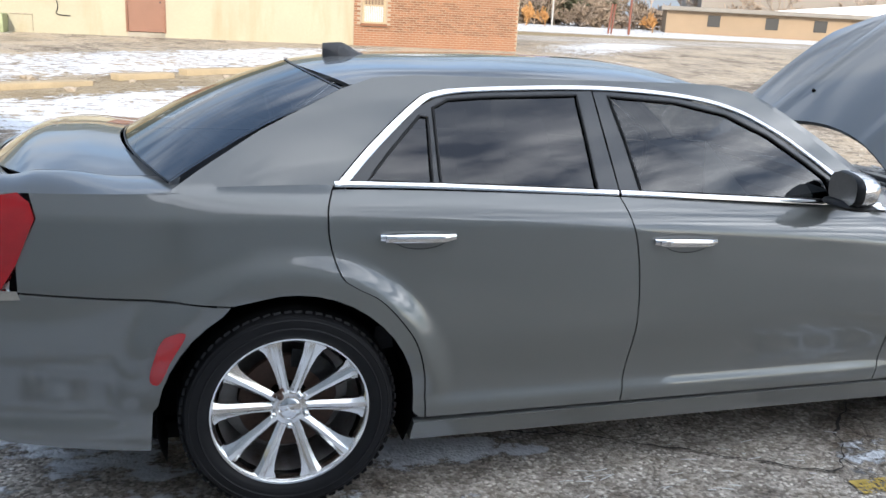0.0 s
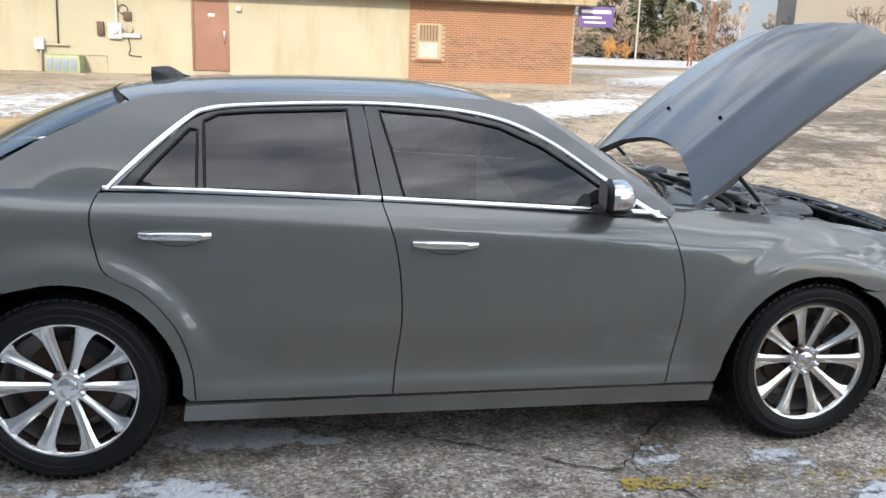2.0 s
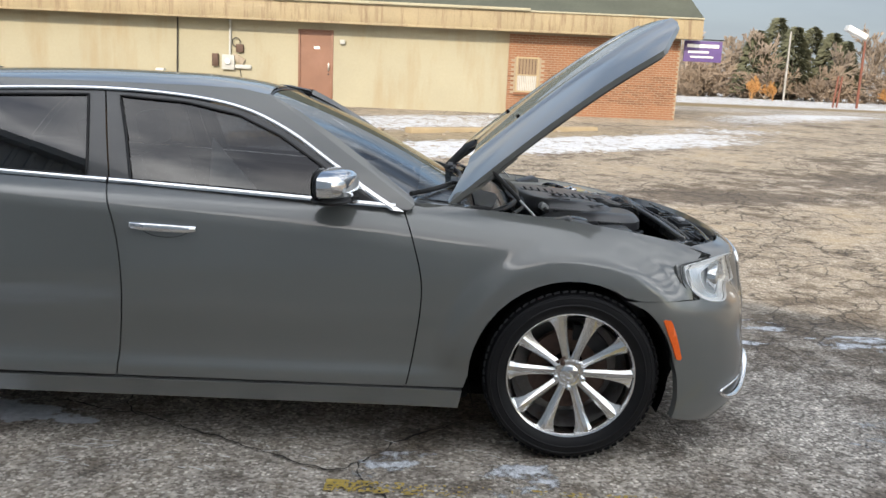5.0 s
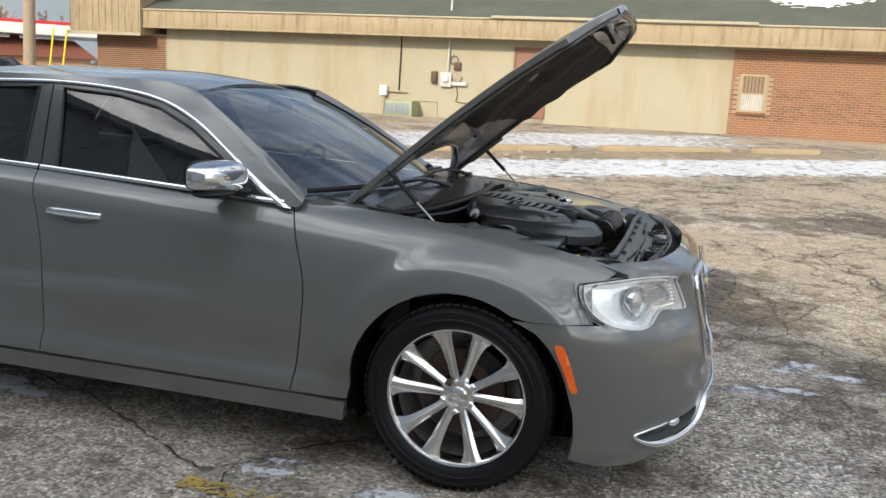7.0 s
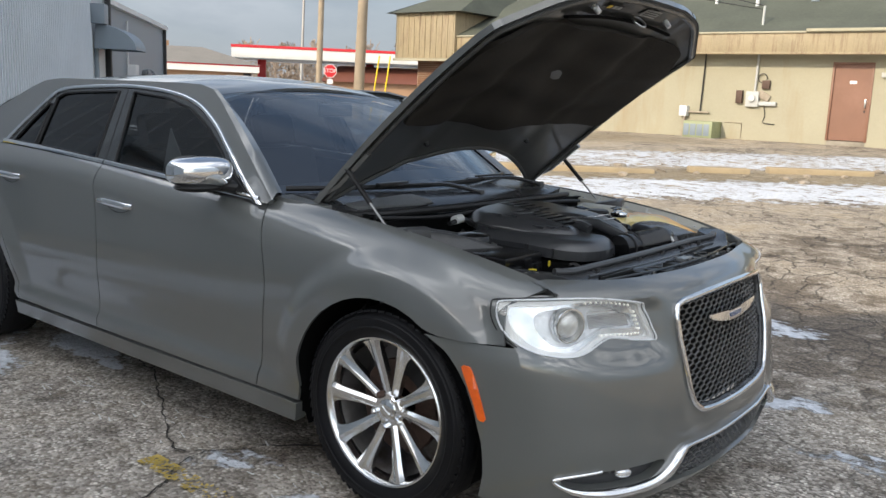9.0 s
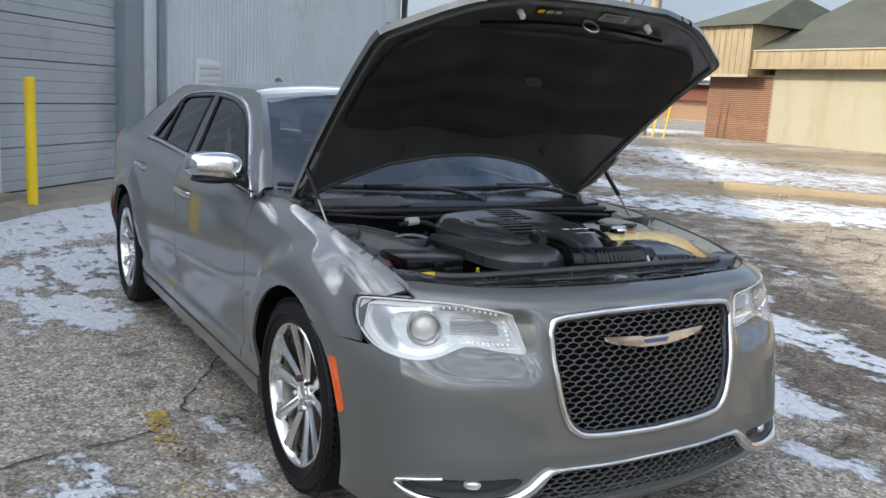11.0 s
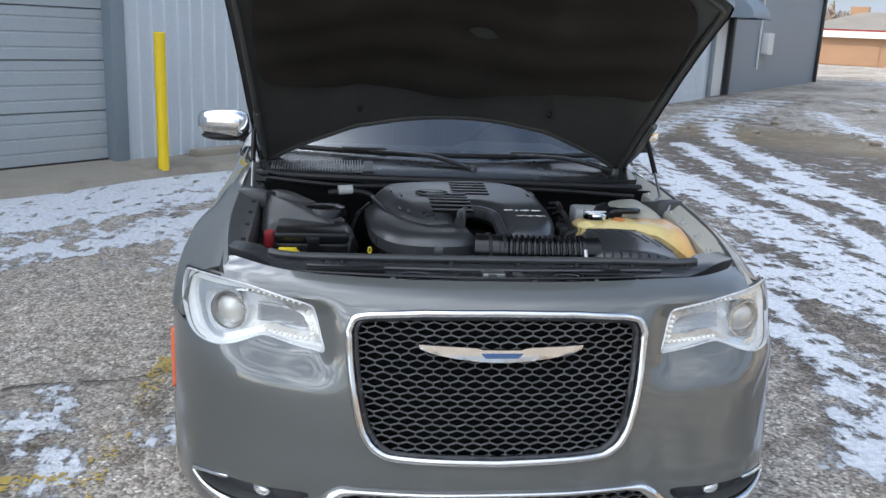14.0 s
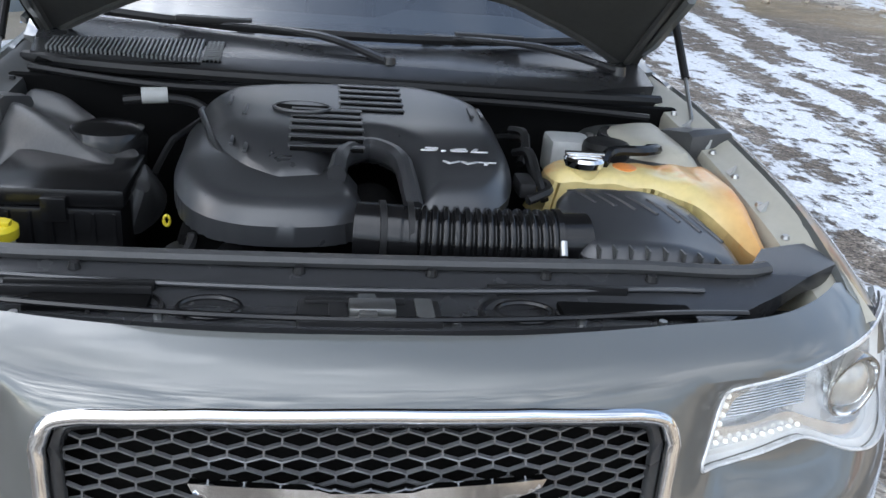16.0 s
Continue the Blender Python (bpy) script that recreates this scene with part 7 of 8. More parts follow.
    mk = [(3.404, 0.612), (3.412, 0.618), (3.432, 0.616), (3.440, 0.605), (3.455, 0.560), (3.470, 0.500), (3.480, 0.458), (3.474, 0.450), (3.462, 0.451), (3.455, 0.460), (3.440, 0.510), (3.420, 0.565)]
    rawpart("front_side_marker", *sheet([(s * arc_at(x), z) for x, z in mk], nose, 0.015, out=(0, s, 0), offset=0.007, flange=0.008), M["lamp_orange"], car, "orange side marker")

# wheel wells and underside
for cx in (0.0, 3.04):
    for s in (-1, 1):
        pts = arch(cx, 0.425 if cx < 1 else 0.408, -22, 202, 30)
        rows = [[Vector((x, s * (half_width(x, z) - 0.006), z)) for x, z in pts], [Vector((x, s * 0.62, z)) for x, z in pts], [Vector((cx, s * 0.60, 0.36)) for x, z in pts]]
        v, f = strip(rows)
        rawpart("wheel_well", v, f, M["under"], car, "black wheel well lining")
part("underside", boxed(-0.55, 3.50, -0.66, 0.66, 0.17, 0.24, bevel=0.02), M["under"], car)
part("floor_pan", boxed(-0.9, 2.45, -0.62, 0.62, 0.24, 0.36), M["under"], car)


# ---- wheels ----
def wheel(x, s, steer=0.0):
    w = new("wheel")
    w.parent = car
    w.matrix_basis = pose(x, s * 0.865, 0.362, 0, 0, steer) @ (pose(0, 0, 0, 0, 0, 180) if s > 0 else Matrix())
    # local: outer side faces -y
    tyre = part("tyre", lathe([(0.262, 0.165), (0.266, 0.170), (0.30, 0.178), (0.335, 0.172), (0.352, 0.150), (0.360, 0.120), (0.3615, 0.065), (0.3615, 0.045), (0.360, -0.01), (0.352, -0.040), (0.338, -0.058), (0.312, -0.066), (0.285, -0.060), (0.268, -0.050), (0.262, -0.044)], 80), M["tyre"], w, "black rubber tyre")
    bm = bmesh.new()
    n = 66
    for i in range(n):
        a = 2 * math.pi * i / n
        rot = Matrix.Rotation(-a, 4, "Y")
        for y0, y1, tw, da in ((-0.050, -0.010, 0.5, 0.0), (0.000, 0.050, -0.3, 0.5), (0.060, 0.108, 0.3, 0.0), (0.118, 0.155, -0.5, 0.5)):
            edge = 0.3485 if y0 < -0.02 else 0.3585
            m2 = Matrix.Rotation(-da * 2 * math.pi / n, 4, "Y") @ rot @ Matrix.Translation((edge, (y0 + y1) / 2, 0)) @ Matrix.Rotation(tw * 0.5, 4, "X") @ Matrix.Rotation(0.33 if y0 < -0.02 else 0.0, 4, "Z")
            box(bm, -0.006, 0.0018, -(y1 - y0) / 2, (y1 - y0) / 2, -0.0115, 0.0115, m2)
    tagged(part("tread", bm, M["tyre"], tyre, smooth=False), kind="stuff")
    for r in (0.300, 0.327):
        part("sidewall_ring", lathe([(r - 0.004, -0.0655 if r < 0.31 else -0.0615), (r, -0.0685 if r < 0.31 else -0.0640), (r + 0.004, -0.0655 if r < 0.31 else -0.0605)], 64), M["tyre"], tyre)
    rim = part("rim", lathe([(0.264, -0.040), (0.266, -0.048), (0.262, -0.053), (0.256, -0.051), (0.250, -0.042), (0.246, -0.028), (0.243, 0.01), (0.235, 0.04), (0.228, 0.15), (0.262, 0.165)], 72), M["alloy"], w, "polished alloy wheel with ten spokes")
    part("barrel", lathe([(0.236, -0.006), (0.226, 0.03), (0.222, 0.14), (0.10, 0.145)], 60), M["alloy_dark"], rim)
    # five pairs of spokes, each with an off-centre ridge and a foot that flares into the lip
    for k in range(10):
        side = 1 if k % 2 else -1
        a = radians(88 + 72 * (k // 2) + 15.5 * side)
        ca, sa = math.cos(a), math.sin(a)
        rows = []
        for r, hw, flare, y, d in ((0.046, 0.0165, 0.0, -0.012, 0.030), (0.080, 0.0170, 0.0, -0.016, 0.032), (0.120, 0.0180, 0.0, -0.022, 0.034), (0.165, 0.0200, 0.002, -0.030, 0.034), (0.200, 0.0220, 0.005, -0.037, 0.032), (0.226, 0.0255, 0.010, -0.042, 0.028), (0.240, 0.0290, 0.017, -0.0445, 0.026), (0.252, 0.0310, 0.026, -0.046, 0.026)):
            sec = [(-hw, y + d), (-hw * 0.96, y + 0.011), (-hw * 0.42, y + 0.001), (hw * 0.18, y), (hw * 0.55, y + 0.006), (hw + flare, y + 0.010), (hw + flare, y + d)]
            rows.append([Vector((r * ca - side * q * sa, yy, r * sa + side * q * ca)) for q, yy in sec])
        v, f = strip(rows)
        rawpart("spoke", v, f if side > 0 else [q[::-1] for q in f], M["alloy"], rim, angle=22)
    part("hub", lathe([(0.060, 0.02), (0.062, -0.008), (0.056, -0.016), (0.043, -0.018), (0.034, -0.017), (0.033, -0.010)], 40), M["alloy"], rim)
    cap = part("centre_cap", lathe([(0.037, -0.010), (0.037, -0.022), (0.032, -0.0255), (0.012, -0.0275), (0.0005, -0.028)], 36), M["chrome"], rim, "round chrome cap with a raised bar")
    bm = bmesh.new()
    box(bm, -0.021, 0.021, -0.030, -0.026, -0.003, 0.003, Matrix.Rotation(0.6, 4, "Y"), 0.001)
    part("cap_bar", bm, M["alloy"], cap)
    for k in range(5):
        a = radians(52 + 72 * k)
        c = (0.0575 * math.cos(a), 0, 0.0575 * math.sin(a))
        bm = lathe([(0.0125, 0.0), (0.0125, -0.020), (0.0115, -0.030), (0.006, -0.034), (0.0003, -0.0345)], 6, "y", c)
        part("lug_nut", bm, M["chrome"] if k != 1 else M["rust"], rim)
    part("brake_disc", lathe([(0.075, 0.045), (0.165, 0.045), (0.168, 0.05), (0.168, 0.07), (0.075, 0.07)], 48), M["rust"], w, "rust-brown brake disc")
    cal = bmesh.new()
    rows = [[Vector((r * math.cos(a), yy, r * math.sin(a))) for r, yy in ((0.13, 0.03), (0.195, 0.03), (0.195, 0.09), (0.13, 0.09))] for a in np.linspace(0.6, 1.5, 8)]
    cv, cf = strip(rows, True)
    cvs = [cal.verts.new(p) for p in cv]
    for q in cf + [(0, 1, 2, 3), tuple(range(len(cv) - 1, len(cv) - 5, -1))]:
        cal.faces.new([cvs[i] for i in q])
    part("brake_caliper", cal, M["black"], w)
    return w


for x, st in ((0.0, 0.0), (3.05, 0.0)):
    for s in (-1, 1):
        wheel(x, s, st)


# ---- door mirrors ----
def door_mirror(s, owner):
    bm = bmesh.new()
    bmesh.ops.create_uvsphere(bm, u_segments=28, v_segments=18, radius=1.0)
    for v in bm.verts:
        x, y, z = v.co
        sq = lambda c, k: math.copysign(abs(c) ** k, c)
        x, y, z = sq(x, 0.75), sq(y, 0.52), sq(z, 0.62)
        back = x < 0
        x = x * (0.045 if back else 0.085)
        y = y * 0.116
        z = z * (0.062 if y * s < 0 else 0.062 - 0.010 * max(y * s, 0) / 0.116)
        v.co = Vector((2.075 + x - 0.35 * max(y * s * s, 0) * 0 - 0.03 * (s * y / 0.11), s * 0.945 + y, 1.105 + z))
    rear = bm.copy()
    bmesh.ops.bisect_plane(bm, geom=bm.verts[:] + bm.edges[:] + bm.faces[:], plane_co=(2.062, s * 0.945, 1.105), plane_no=(1, s * 0.27, 0), clear_inner=True)
    bmesh.ops.bisect_plane(rear, geom=rear.verts[:] + rear.edges[:] + rear.faces[:], plane_co=(2.062, s * 0.945, 1.105), plane_no=(1, s * 0.27, 0), clear_outer=True)
    mir = part("door_mirror", bm, M["chrome"], owner, "chrome door mirror shell", angle=80)
    part("mirror_back", rear, M["black"], mir, "black mirror housing")
    bm = bmesh.new()
    bmesh.ops.create_uvsphere(bm, u_segments=24, v_segments=8, radius=1.0)
    for v in bm.verts:
        x, y, z = v.co
        v.co = Vector((2.073 + x * 0.078, s * 0.937 + y * 0.108, 1.046 + z * 0.022))
    part("mirror_underside", bm, M["black"], mir)
    rows = []
    for t in np.linspace(0, 1, 8):
        c = Vector((2.085 + 0.055 * t, s * (0.895 - 0.08 * t), 1.050 - 0.006 * t))
        rows.append([c + Vector((0.030 * math.cos(a) * (1 + 0.5 * t), 0, 0.020 * math.sin(a) * (1 + 0.3 * t))) for a in np.linspace(0, 2 * math.pi, 12, endpoint=False)])
    v, f = strip(rows, True)
    rawpart("mirror_arm", v, f, M["black"], mir, "black mirror arm")
    bm = bmesh.new()
    bmesh.ops.create_circle(bm, cap_ends=True, segments=24, radius=1.0)
    for v in bm.verts:
        y, z = v.co.x, v.co.y
        sq = lambda c, k: math.copysign(abs(c) ** k, c)
        v.co = Vector((2.028 - 0.02 * y * s, s * 0.945 + sq(y, 0.7) * 0.095, 1.107 + sq(z, 0.7) * 0.058))
    part("mirror_glass", bm, M["steel"], mir, "mirror glass")


for k, s in enumerate((-1, 1)):
    door_mirror(s, front_doors[k])


# ---- raised bonnet ----
HINGE, LIFT = (2.52, 1.03), 46.0
hood_c = curve_fn([2.4, 2.6, 2.89, 3.22, 3.5, 3.65, 3.74, 3.80], [1.085, 1.075, 1.048, 1.008, 0.962, 0.928, 0.898, 0.874])


def hood_closed(x, y):
    zs, zc = fender_top(x) + 0.002, hood_c(x)
    k = min(abs(y) / 0.76, 1.1)
    z = zc - (zc - zs) * k ** 2.2
    ridge = 0.010 * math.exp(-((abs(y) - 0.33 - 0.05 * (3.7 - x)) / 0.045) ** 2) * smoothstep(2.55, 2.8, x)
    return Vector((x, y, z + ridge))


def hood_open(x, y, drop=0.0):
    p = hood_closed(x, y)
    p.z -= drop
    a = radians(LIFT)
    dx, dz = p.x - HINGE[0], p.z - HINGE[1]
    return Vector((HINGE[0] + dx * math.cos(a) - dz * math.sin(a), y, HINGE[1] + dx * math.sin(a) + dz * math.cos(a)))


FRONT_EDGE = [(3.545, 0.780), (3.562, 0.765)] + smooth_line([(3.562, 0.765), (3.625, 0.665), (3.69, 0.56), (3.735, 0.45), (3.762, 0.27), (3.770, 0.0)], 4)[1:]
hood_edge = ([(2.50 + 0.27 * (1 - (y / 0.75) ** 2), y) for y in np.linspace(-0.752, 0.752, 21)] + [(2.9, 0.770), (3.3, 0.780), (3.50, 0.786)]
             + FRONT_EDGE + [(x, -y) for x, y in FRONT_EDGE[::-1]][1:] + [(3.50, -0.786), (3.3, -0.780), (2.9, -0.770)])
bonnet = rawpart("bonnet", *sheet(hood_edge, lambda x, y: hood_open(x, y), 0.035, out=(-0.6, 0, 0.8), flange=0.022), M["paint"], car, "raised grey bonnet with black lining")
shrink = lambda k, pts: [(3.1 + (x - 3.1) * k, y * k) for x, y in pts]
rawpart("inner_panel", *sheet(shrink(0.985, hood_edge), lambda x, y: hood_open(x, y, 0.024), 0.05, out=(0.6, 0, -0.8), flange=0), M["inner_grey"], bonnet, "dark pressed inner panel")
LINER_HALF = [(2.945, 0.0), (2.965, 0.22), (2.985, 0.45), (3.0, 0.62), (3.03, 0.695), (3.16, 0.708), (3.32, 0.712), (3.46, 0.69), (3.55, 0.61), (3.578, 0.48), (3.570, 0.25), (3.575, 0.0)]
liner = resample(smooth_line([(x, -y) for x, y in LINER_HALF[::-1]][:-1] + LINER_HALF[:-1], 4, True), 0.03)


def liner_surface(x, y):
    quilt = 0.012 * math.sin(x * 9) * math.cos(y * 7) + 0.007 * math.sin(y * 15 + x * 5) + 0.005 * math.sin(x * 34 + 1.5 * math.sin(y * 6))
    return hood_open(x, y, 0.044 + quilt)


rawpart("insulation_pad", *sheet(liner, liner_surface, 0.03, out=(0.6, 0, -0.8), flange=0.018), M["matte"], bonnet, "black felt insulation pad")
rim_line = [hood_open(x, y, 0.030) for x, y in resample(shrink(0.955, hood_edge), 0.04)]
rawpart("edge_rib", *tube(rim_line, 0.011, 6, True, 0.8), M["inner_grey"], bonnet)
for y in (-0.36, 0.36):
    c = hood_open(2.84, y, 0.034)
    part("rubber_stop", rodded(c, c + Vector((0.01, 0, -0.012)), 0.012, 0.008), M["black"], bonnet)
    c = hood_open(3.672, y * 0.80, 0.024)
    part("buffer", rodded(c, c + Vector((0.022, 0, -0.024)), 0.012, 0.010), M["lamp_white"], bonnet)
loop = [hood_open(3.672 + 0.004 * math.cos(a), 0.028 * math.cos(a), 0.040 + 0.030 + 0.030 * math.sin(a)) for a in np.linspace(0, 2 * math.pi, 20, endpoint=False)]
rawpart("striker", *tube(loop, 0.0042, 6, True), M["steel"], bonnet, "bright steel striker loop")
slot = [hood_open(x, y, 0.036) for x, y in ((3.615, -0.42), (3.632, -0.2), (3.638, 0.0), (3.632, 0.2), (3.618, 0.40))]
rawpart("front_stiffener", *tube(smooth_line(slot, 5), 0.011, 6, False, 0.6), M["under"], bonnet, "black slot along the front edge")
rawpart("warning_label", *sheet([(3.672, 0.05), (3.715, 0.05), (3.715, 0.175), (3.672, 0.175)], lambda x, y: hood_open(x, y, 0.030), 0.04, out=(0.6, 0, -0.8), flange=0), M["box_grey"], bonnet, "pale printed label")
rawpart("emission_label", *sheet([(3.675, -0.235), (3.705, -0.235), (3.705, -0.115), (3.675, -0.115)], lambda x, y: hood_open(x, y, 0.030), 0.04, out=(0.6, 0, -0.8), flange=0), M["black"], bonnet, "black label with yellow and white print")
for y0, y1, mt in ((-0.228, -0.20, "post_yellow"), (-0.19, -0.16, "box_grey"), (-0.152, -0.125, "box_grey")):
    rawpart("label_print", *sheet([(3.681, y0), (3.699, y0), (3.699, y1), (3.681, y1)], lambda x, y: hood_open(x, y, 0.0322), 0.04, out=(0.6, 0, -0.8), flange=0), M[mt], bonnet)
for y0, y1, x in ((0.06, 0.165, 3.681), (0.06, 0.155, 3.692), (0.06, 0.165, 3.703)):
    rawpart("label_line", *sheet([(x, y0), (x + 0.004, y0), (x + 0.004, y1), (x, y1)], lambda a, c: hood_open(a, c, 0.0322), 0.04, out=(0.6, 0, -0.8), flange=0), M["black"], bonnet)
for y in (-0.30, 0.26):
    c = hood_open(2.98, y)
    n = Vector((-0.66, 0, 0.75))
    part("washer_nozzle", rodded(c, c + n * 0.012, 0.010, 0.007), M["under"], bonnet, "small black washer nozzle")
for s in (-1, 1):
    lo, hi = Vector((2.905, s * 0.742, 0.962)), Vector((2.697, s * 0.752, 1.165))
    st = part("gas_strut", rodded(lo, lo.lerp(hi, 0.45), 0.0045), M["steel"], car, "black gas strut")
    part("strut_body", rodded(lo.lerp(hi, 0.42), hi, 0.0095), M["black"], st)
    arm = [Vector((2.53, s * 0.735, 1.00)), Vector((2.56, s * 0.738, 1.05)), hood_open(2.66, s * 0.735, 0.03), hood_open(2.85, s * 0.735, 0.03)]
    rawpart("hinge_arm", *tube(arm, 0.014, 6), M["paint"], car)

# ---- cowl, wipers ----
def cowl_surface(x, y):
    return Vector((x, y, 1.018 + 0.035 * smoothstep(2.78, 2.45, x) - 0.02 * (y / 0.75) ** 2 - 0.05 * smoothstep(2.72, 2.84, x)))


cowl_line = [(2.40, -0.735), (2.40, 0.735), (2.60, 0.74)] + [(2.83 - 0.11 * (y / 0.72) ** 2, y) for y in np.linspace(0.72, -0.72, 15)] + [(2.60, -0.74)]
cowl = rawpart("cowl", *sheet(cowl_line, cowl_surface, 0.04, out=(0, 0, 1), flange=0.03), M["satin"], car, "black plastic cowl with a slotted vent")
def on_cowl(bm):
    """Lay upright pieces, built about height 0, on the cowl."""
    for v in bm.verts:
        v.co.z += cowl_surface(v.co.x, v.co.y).z
    return bm


for i in range(34):
    y = -0.688 + 0.0102 * i
    part("vent_slat", on_cowl(boxed(2.640, 2.752 - 0.05 * ((y + 0.32) / 0.4) ** 2, y - 0.0024, y + 0.0024, -0.002, 0.009)), M["vent_grey"], cowl, smooth=False)
part("vent_recess", on_cowl(boxed(2.634, 2.760, -0.700, -0.345, -0.002, 0.0015)), M["under"], cowl, smooth=False)
part("vent_recess", on_cowl(boxed(2.640, 2.752, -0.342, -0.300, -0.002, 0.0015)), M["under"], cowl, smooth=False)
for i in range(4):
    part("vent_slat", on_cowl(boxed(2.640, 2.752, -0.337 + 0.0095 * i, -0.334 + 0.0095 * i, -0.002, 0.006)), M["vent_grey"], cowl, smooth=False)
for i in range(8):
    x = 2.648 + 0.0135 * i
    part("vent_slat", on_cowl(boxed(x, x + 0.003, -0.340, -0.302, -0.002, 0.006)), M["vent_grey"], cowl, smooth=False)
seal = smooth_line([(2.70, -0.74, 0.985), (2.80, -0.55, 0.995), (2.855, -0.25, 1.0), (2.862, 0.1, 1.0), (2.83, 0.45, 0.99), (2.76, 0.72, 0.975)], 8)
rawpart("bay_seal", *tube(seal, 0.012, 8, False, 1.2), M["black"], car, "black rubber bay seal")
wire_line = smooth_line([(2.80, -0.70, 0.985), (2.87, -0.4, 0.975), (2.89, 0.0, 0.985), (2.87, 0.4, 0.975), (2.86, 0.66, 0.96)], 8)
rawpart("cable", *tube(wire_line, 0.008, 6), M["black"], car)
for pivot, tip, blade in (((2.712, 0.085), (2.56, -0.33), (-0.70, 0.02)), ((2.655, 0.655), (2.56, 0.18), (-0.02, 0.62))):
    p = Vector((pivot[0], pivot[1], 1.022))
    q = Vector((tip[0], tip[1], 1.062))
    arm = rawpart("wiper", *tube(smooth_line([p, p.lerp(q, 0.4) + Vector((-0.02, 0, 0.022)), q], 6), [0.014] * 7 + [0.011] * 6, 8, False, 0.7), M["satin"], car, "black wiper arm and blade")
    part("wiper_pivot", rodded(p + Vector((0, 0, -0.02)), p + Vector((0, 0, 0.012)), 0.019, 0.014, 14), M["satin"], arm)
    pts = [Vector(ws(y / 0.72, 0.955)) + Vector((0.012, 0, 0.014)) for y in np.linspace(blade[0], blade[1], 14)]
    rawpart("wiper_blade", *tube(pts, 0.008, 6, False, 1.5), M["black"], arm)
    part("blade_holder", boxed(-0.014, 0.014, -0.09, 0.09, -0.006, 0.012, Matrix.Translation(pts[7] + Vector((0.006, 0, 0.008))), 0.005), M["black"], arm)

# ---- engine bay ----
bay = new("engine_bay")
bay.parent = car
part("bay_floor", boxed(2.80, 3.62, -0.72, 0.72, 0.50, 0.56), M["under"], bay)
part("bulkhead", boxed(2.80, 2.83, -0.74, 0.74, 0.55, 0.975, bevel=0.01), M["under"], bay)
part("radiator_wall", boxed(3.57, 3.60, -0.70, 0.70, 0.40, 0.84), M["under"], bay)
for s in (-1, 1):
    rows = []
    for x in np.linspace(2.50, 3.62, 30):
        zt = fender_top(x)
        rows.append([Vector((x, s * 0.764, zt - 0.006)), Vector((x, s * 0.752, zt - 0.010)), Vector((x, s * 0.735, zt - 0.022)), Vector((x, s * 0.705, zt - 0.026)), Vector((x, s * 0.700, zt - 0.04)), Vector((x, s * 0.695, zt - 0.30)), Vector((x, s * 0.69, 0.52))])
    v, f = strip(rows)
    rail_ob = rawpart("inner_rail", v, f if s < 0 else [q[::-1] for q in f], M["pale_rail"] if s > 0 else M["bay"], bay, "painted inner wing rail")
    for x in np.linspace(2.85, 3.50, 7):
        c = Vector((x, s * 0.720, fender_top(x) - 0.024))
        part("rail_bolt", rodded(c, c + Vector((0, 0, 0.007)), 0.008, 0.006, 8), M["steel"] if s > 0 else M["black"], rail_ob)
    if s > 0:
        for x in (2.93, 3.04, 3.16, 3.30):
            c = Vector((x, 0.716, fender_top(x) - 0.024))
            part("rail_tab", rodded(c, c + Vector((0.004, 0.008, 0.020)), 0.009, 0.0015, 4), M["box_grey"], rail_ob)
    bm = bmesh.new()
    bmesh.ops.create_uvsphere(bm, u_segments=24, v_segments=14, radius=1)
    for v2 in bm.verts:
        x, y, z = v2.co
        v2.co = Vector((2.96 + 0.20 * x, s * 0.615 + 0.125 * y, (0.885 if s > 0 else 0.82) + 0.055 * math.copysign(abs(z) ** 0.6, z)))
    tower = part("strut_tower", bm, M["bay"], bay, "grey strut tower")
    part("tower_cap", lathe([(0.075, 0.0), (0.072, 0.012), (0.05, 0.018), (0.02, 0.020), (0.001, 0.020)], 24, "z", (2.97, s * 0.60, 0.935 if s > 0 else 0.87)), M["satin"], tower)
    for k in range(3):
        a = k * 2.1 + 0.4
        c = Vector((2.97 + 0.09 * math.cos(a), s * 0.60 + 0.09 * math.sin(a), 0.925 if s > 0 else 0.86))
        part("tower_nut", rodded(c, c + Vector((0, 0, 0.016)), 0.009, 0.008, 6), M["steel"], tower)

# radiator cross panel
sup = ([(3.745 - 0.05 * (y / 0.5) ** 2, y) for y in np.linspace(-0.5, 0.5, 11)] + [(3.64, 0.56), (3.575, 0.65), (3.500, 0.752), (3.41, 0.757), (3.440, 0.66)] + [(3.535 + 0.012 * (1 - (y / 0.6) ** 2), y) for y in np.linspace(0.6, -0.6, 13)] + [(3.440, -0.66), (3.41, -0.757), (3.500, -0.752), (3.575, -0.65), (3.64, -0.56)])


def support_z(x, y):
    z = 0.868 + 0.012 * smoothstep(3.60, 3.54, x) + 0.016 * smoothstep(0.55, 0.74, abs(y))
    z -= 0.012 * math.exp(-((x - 3.66) / 0.035) ** 2)
    return Vector((x, y, z))


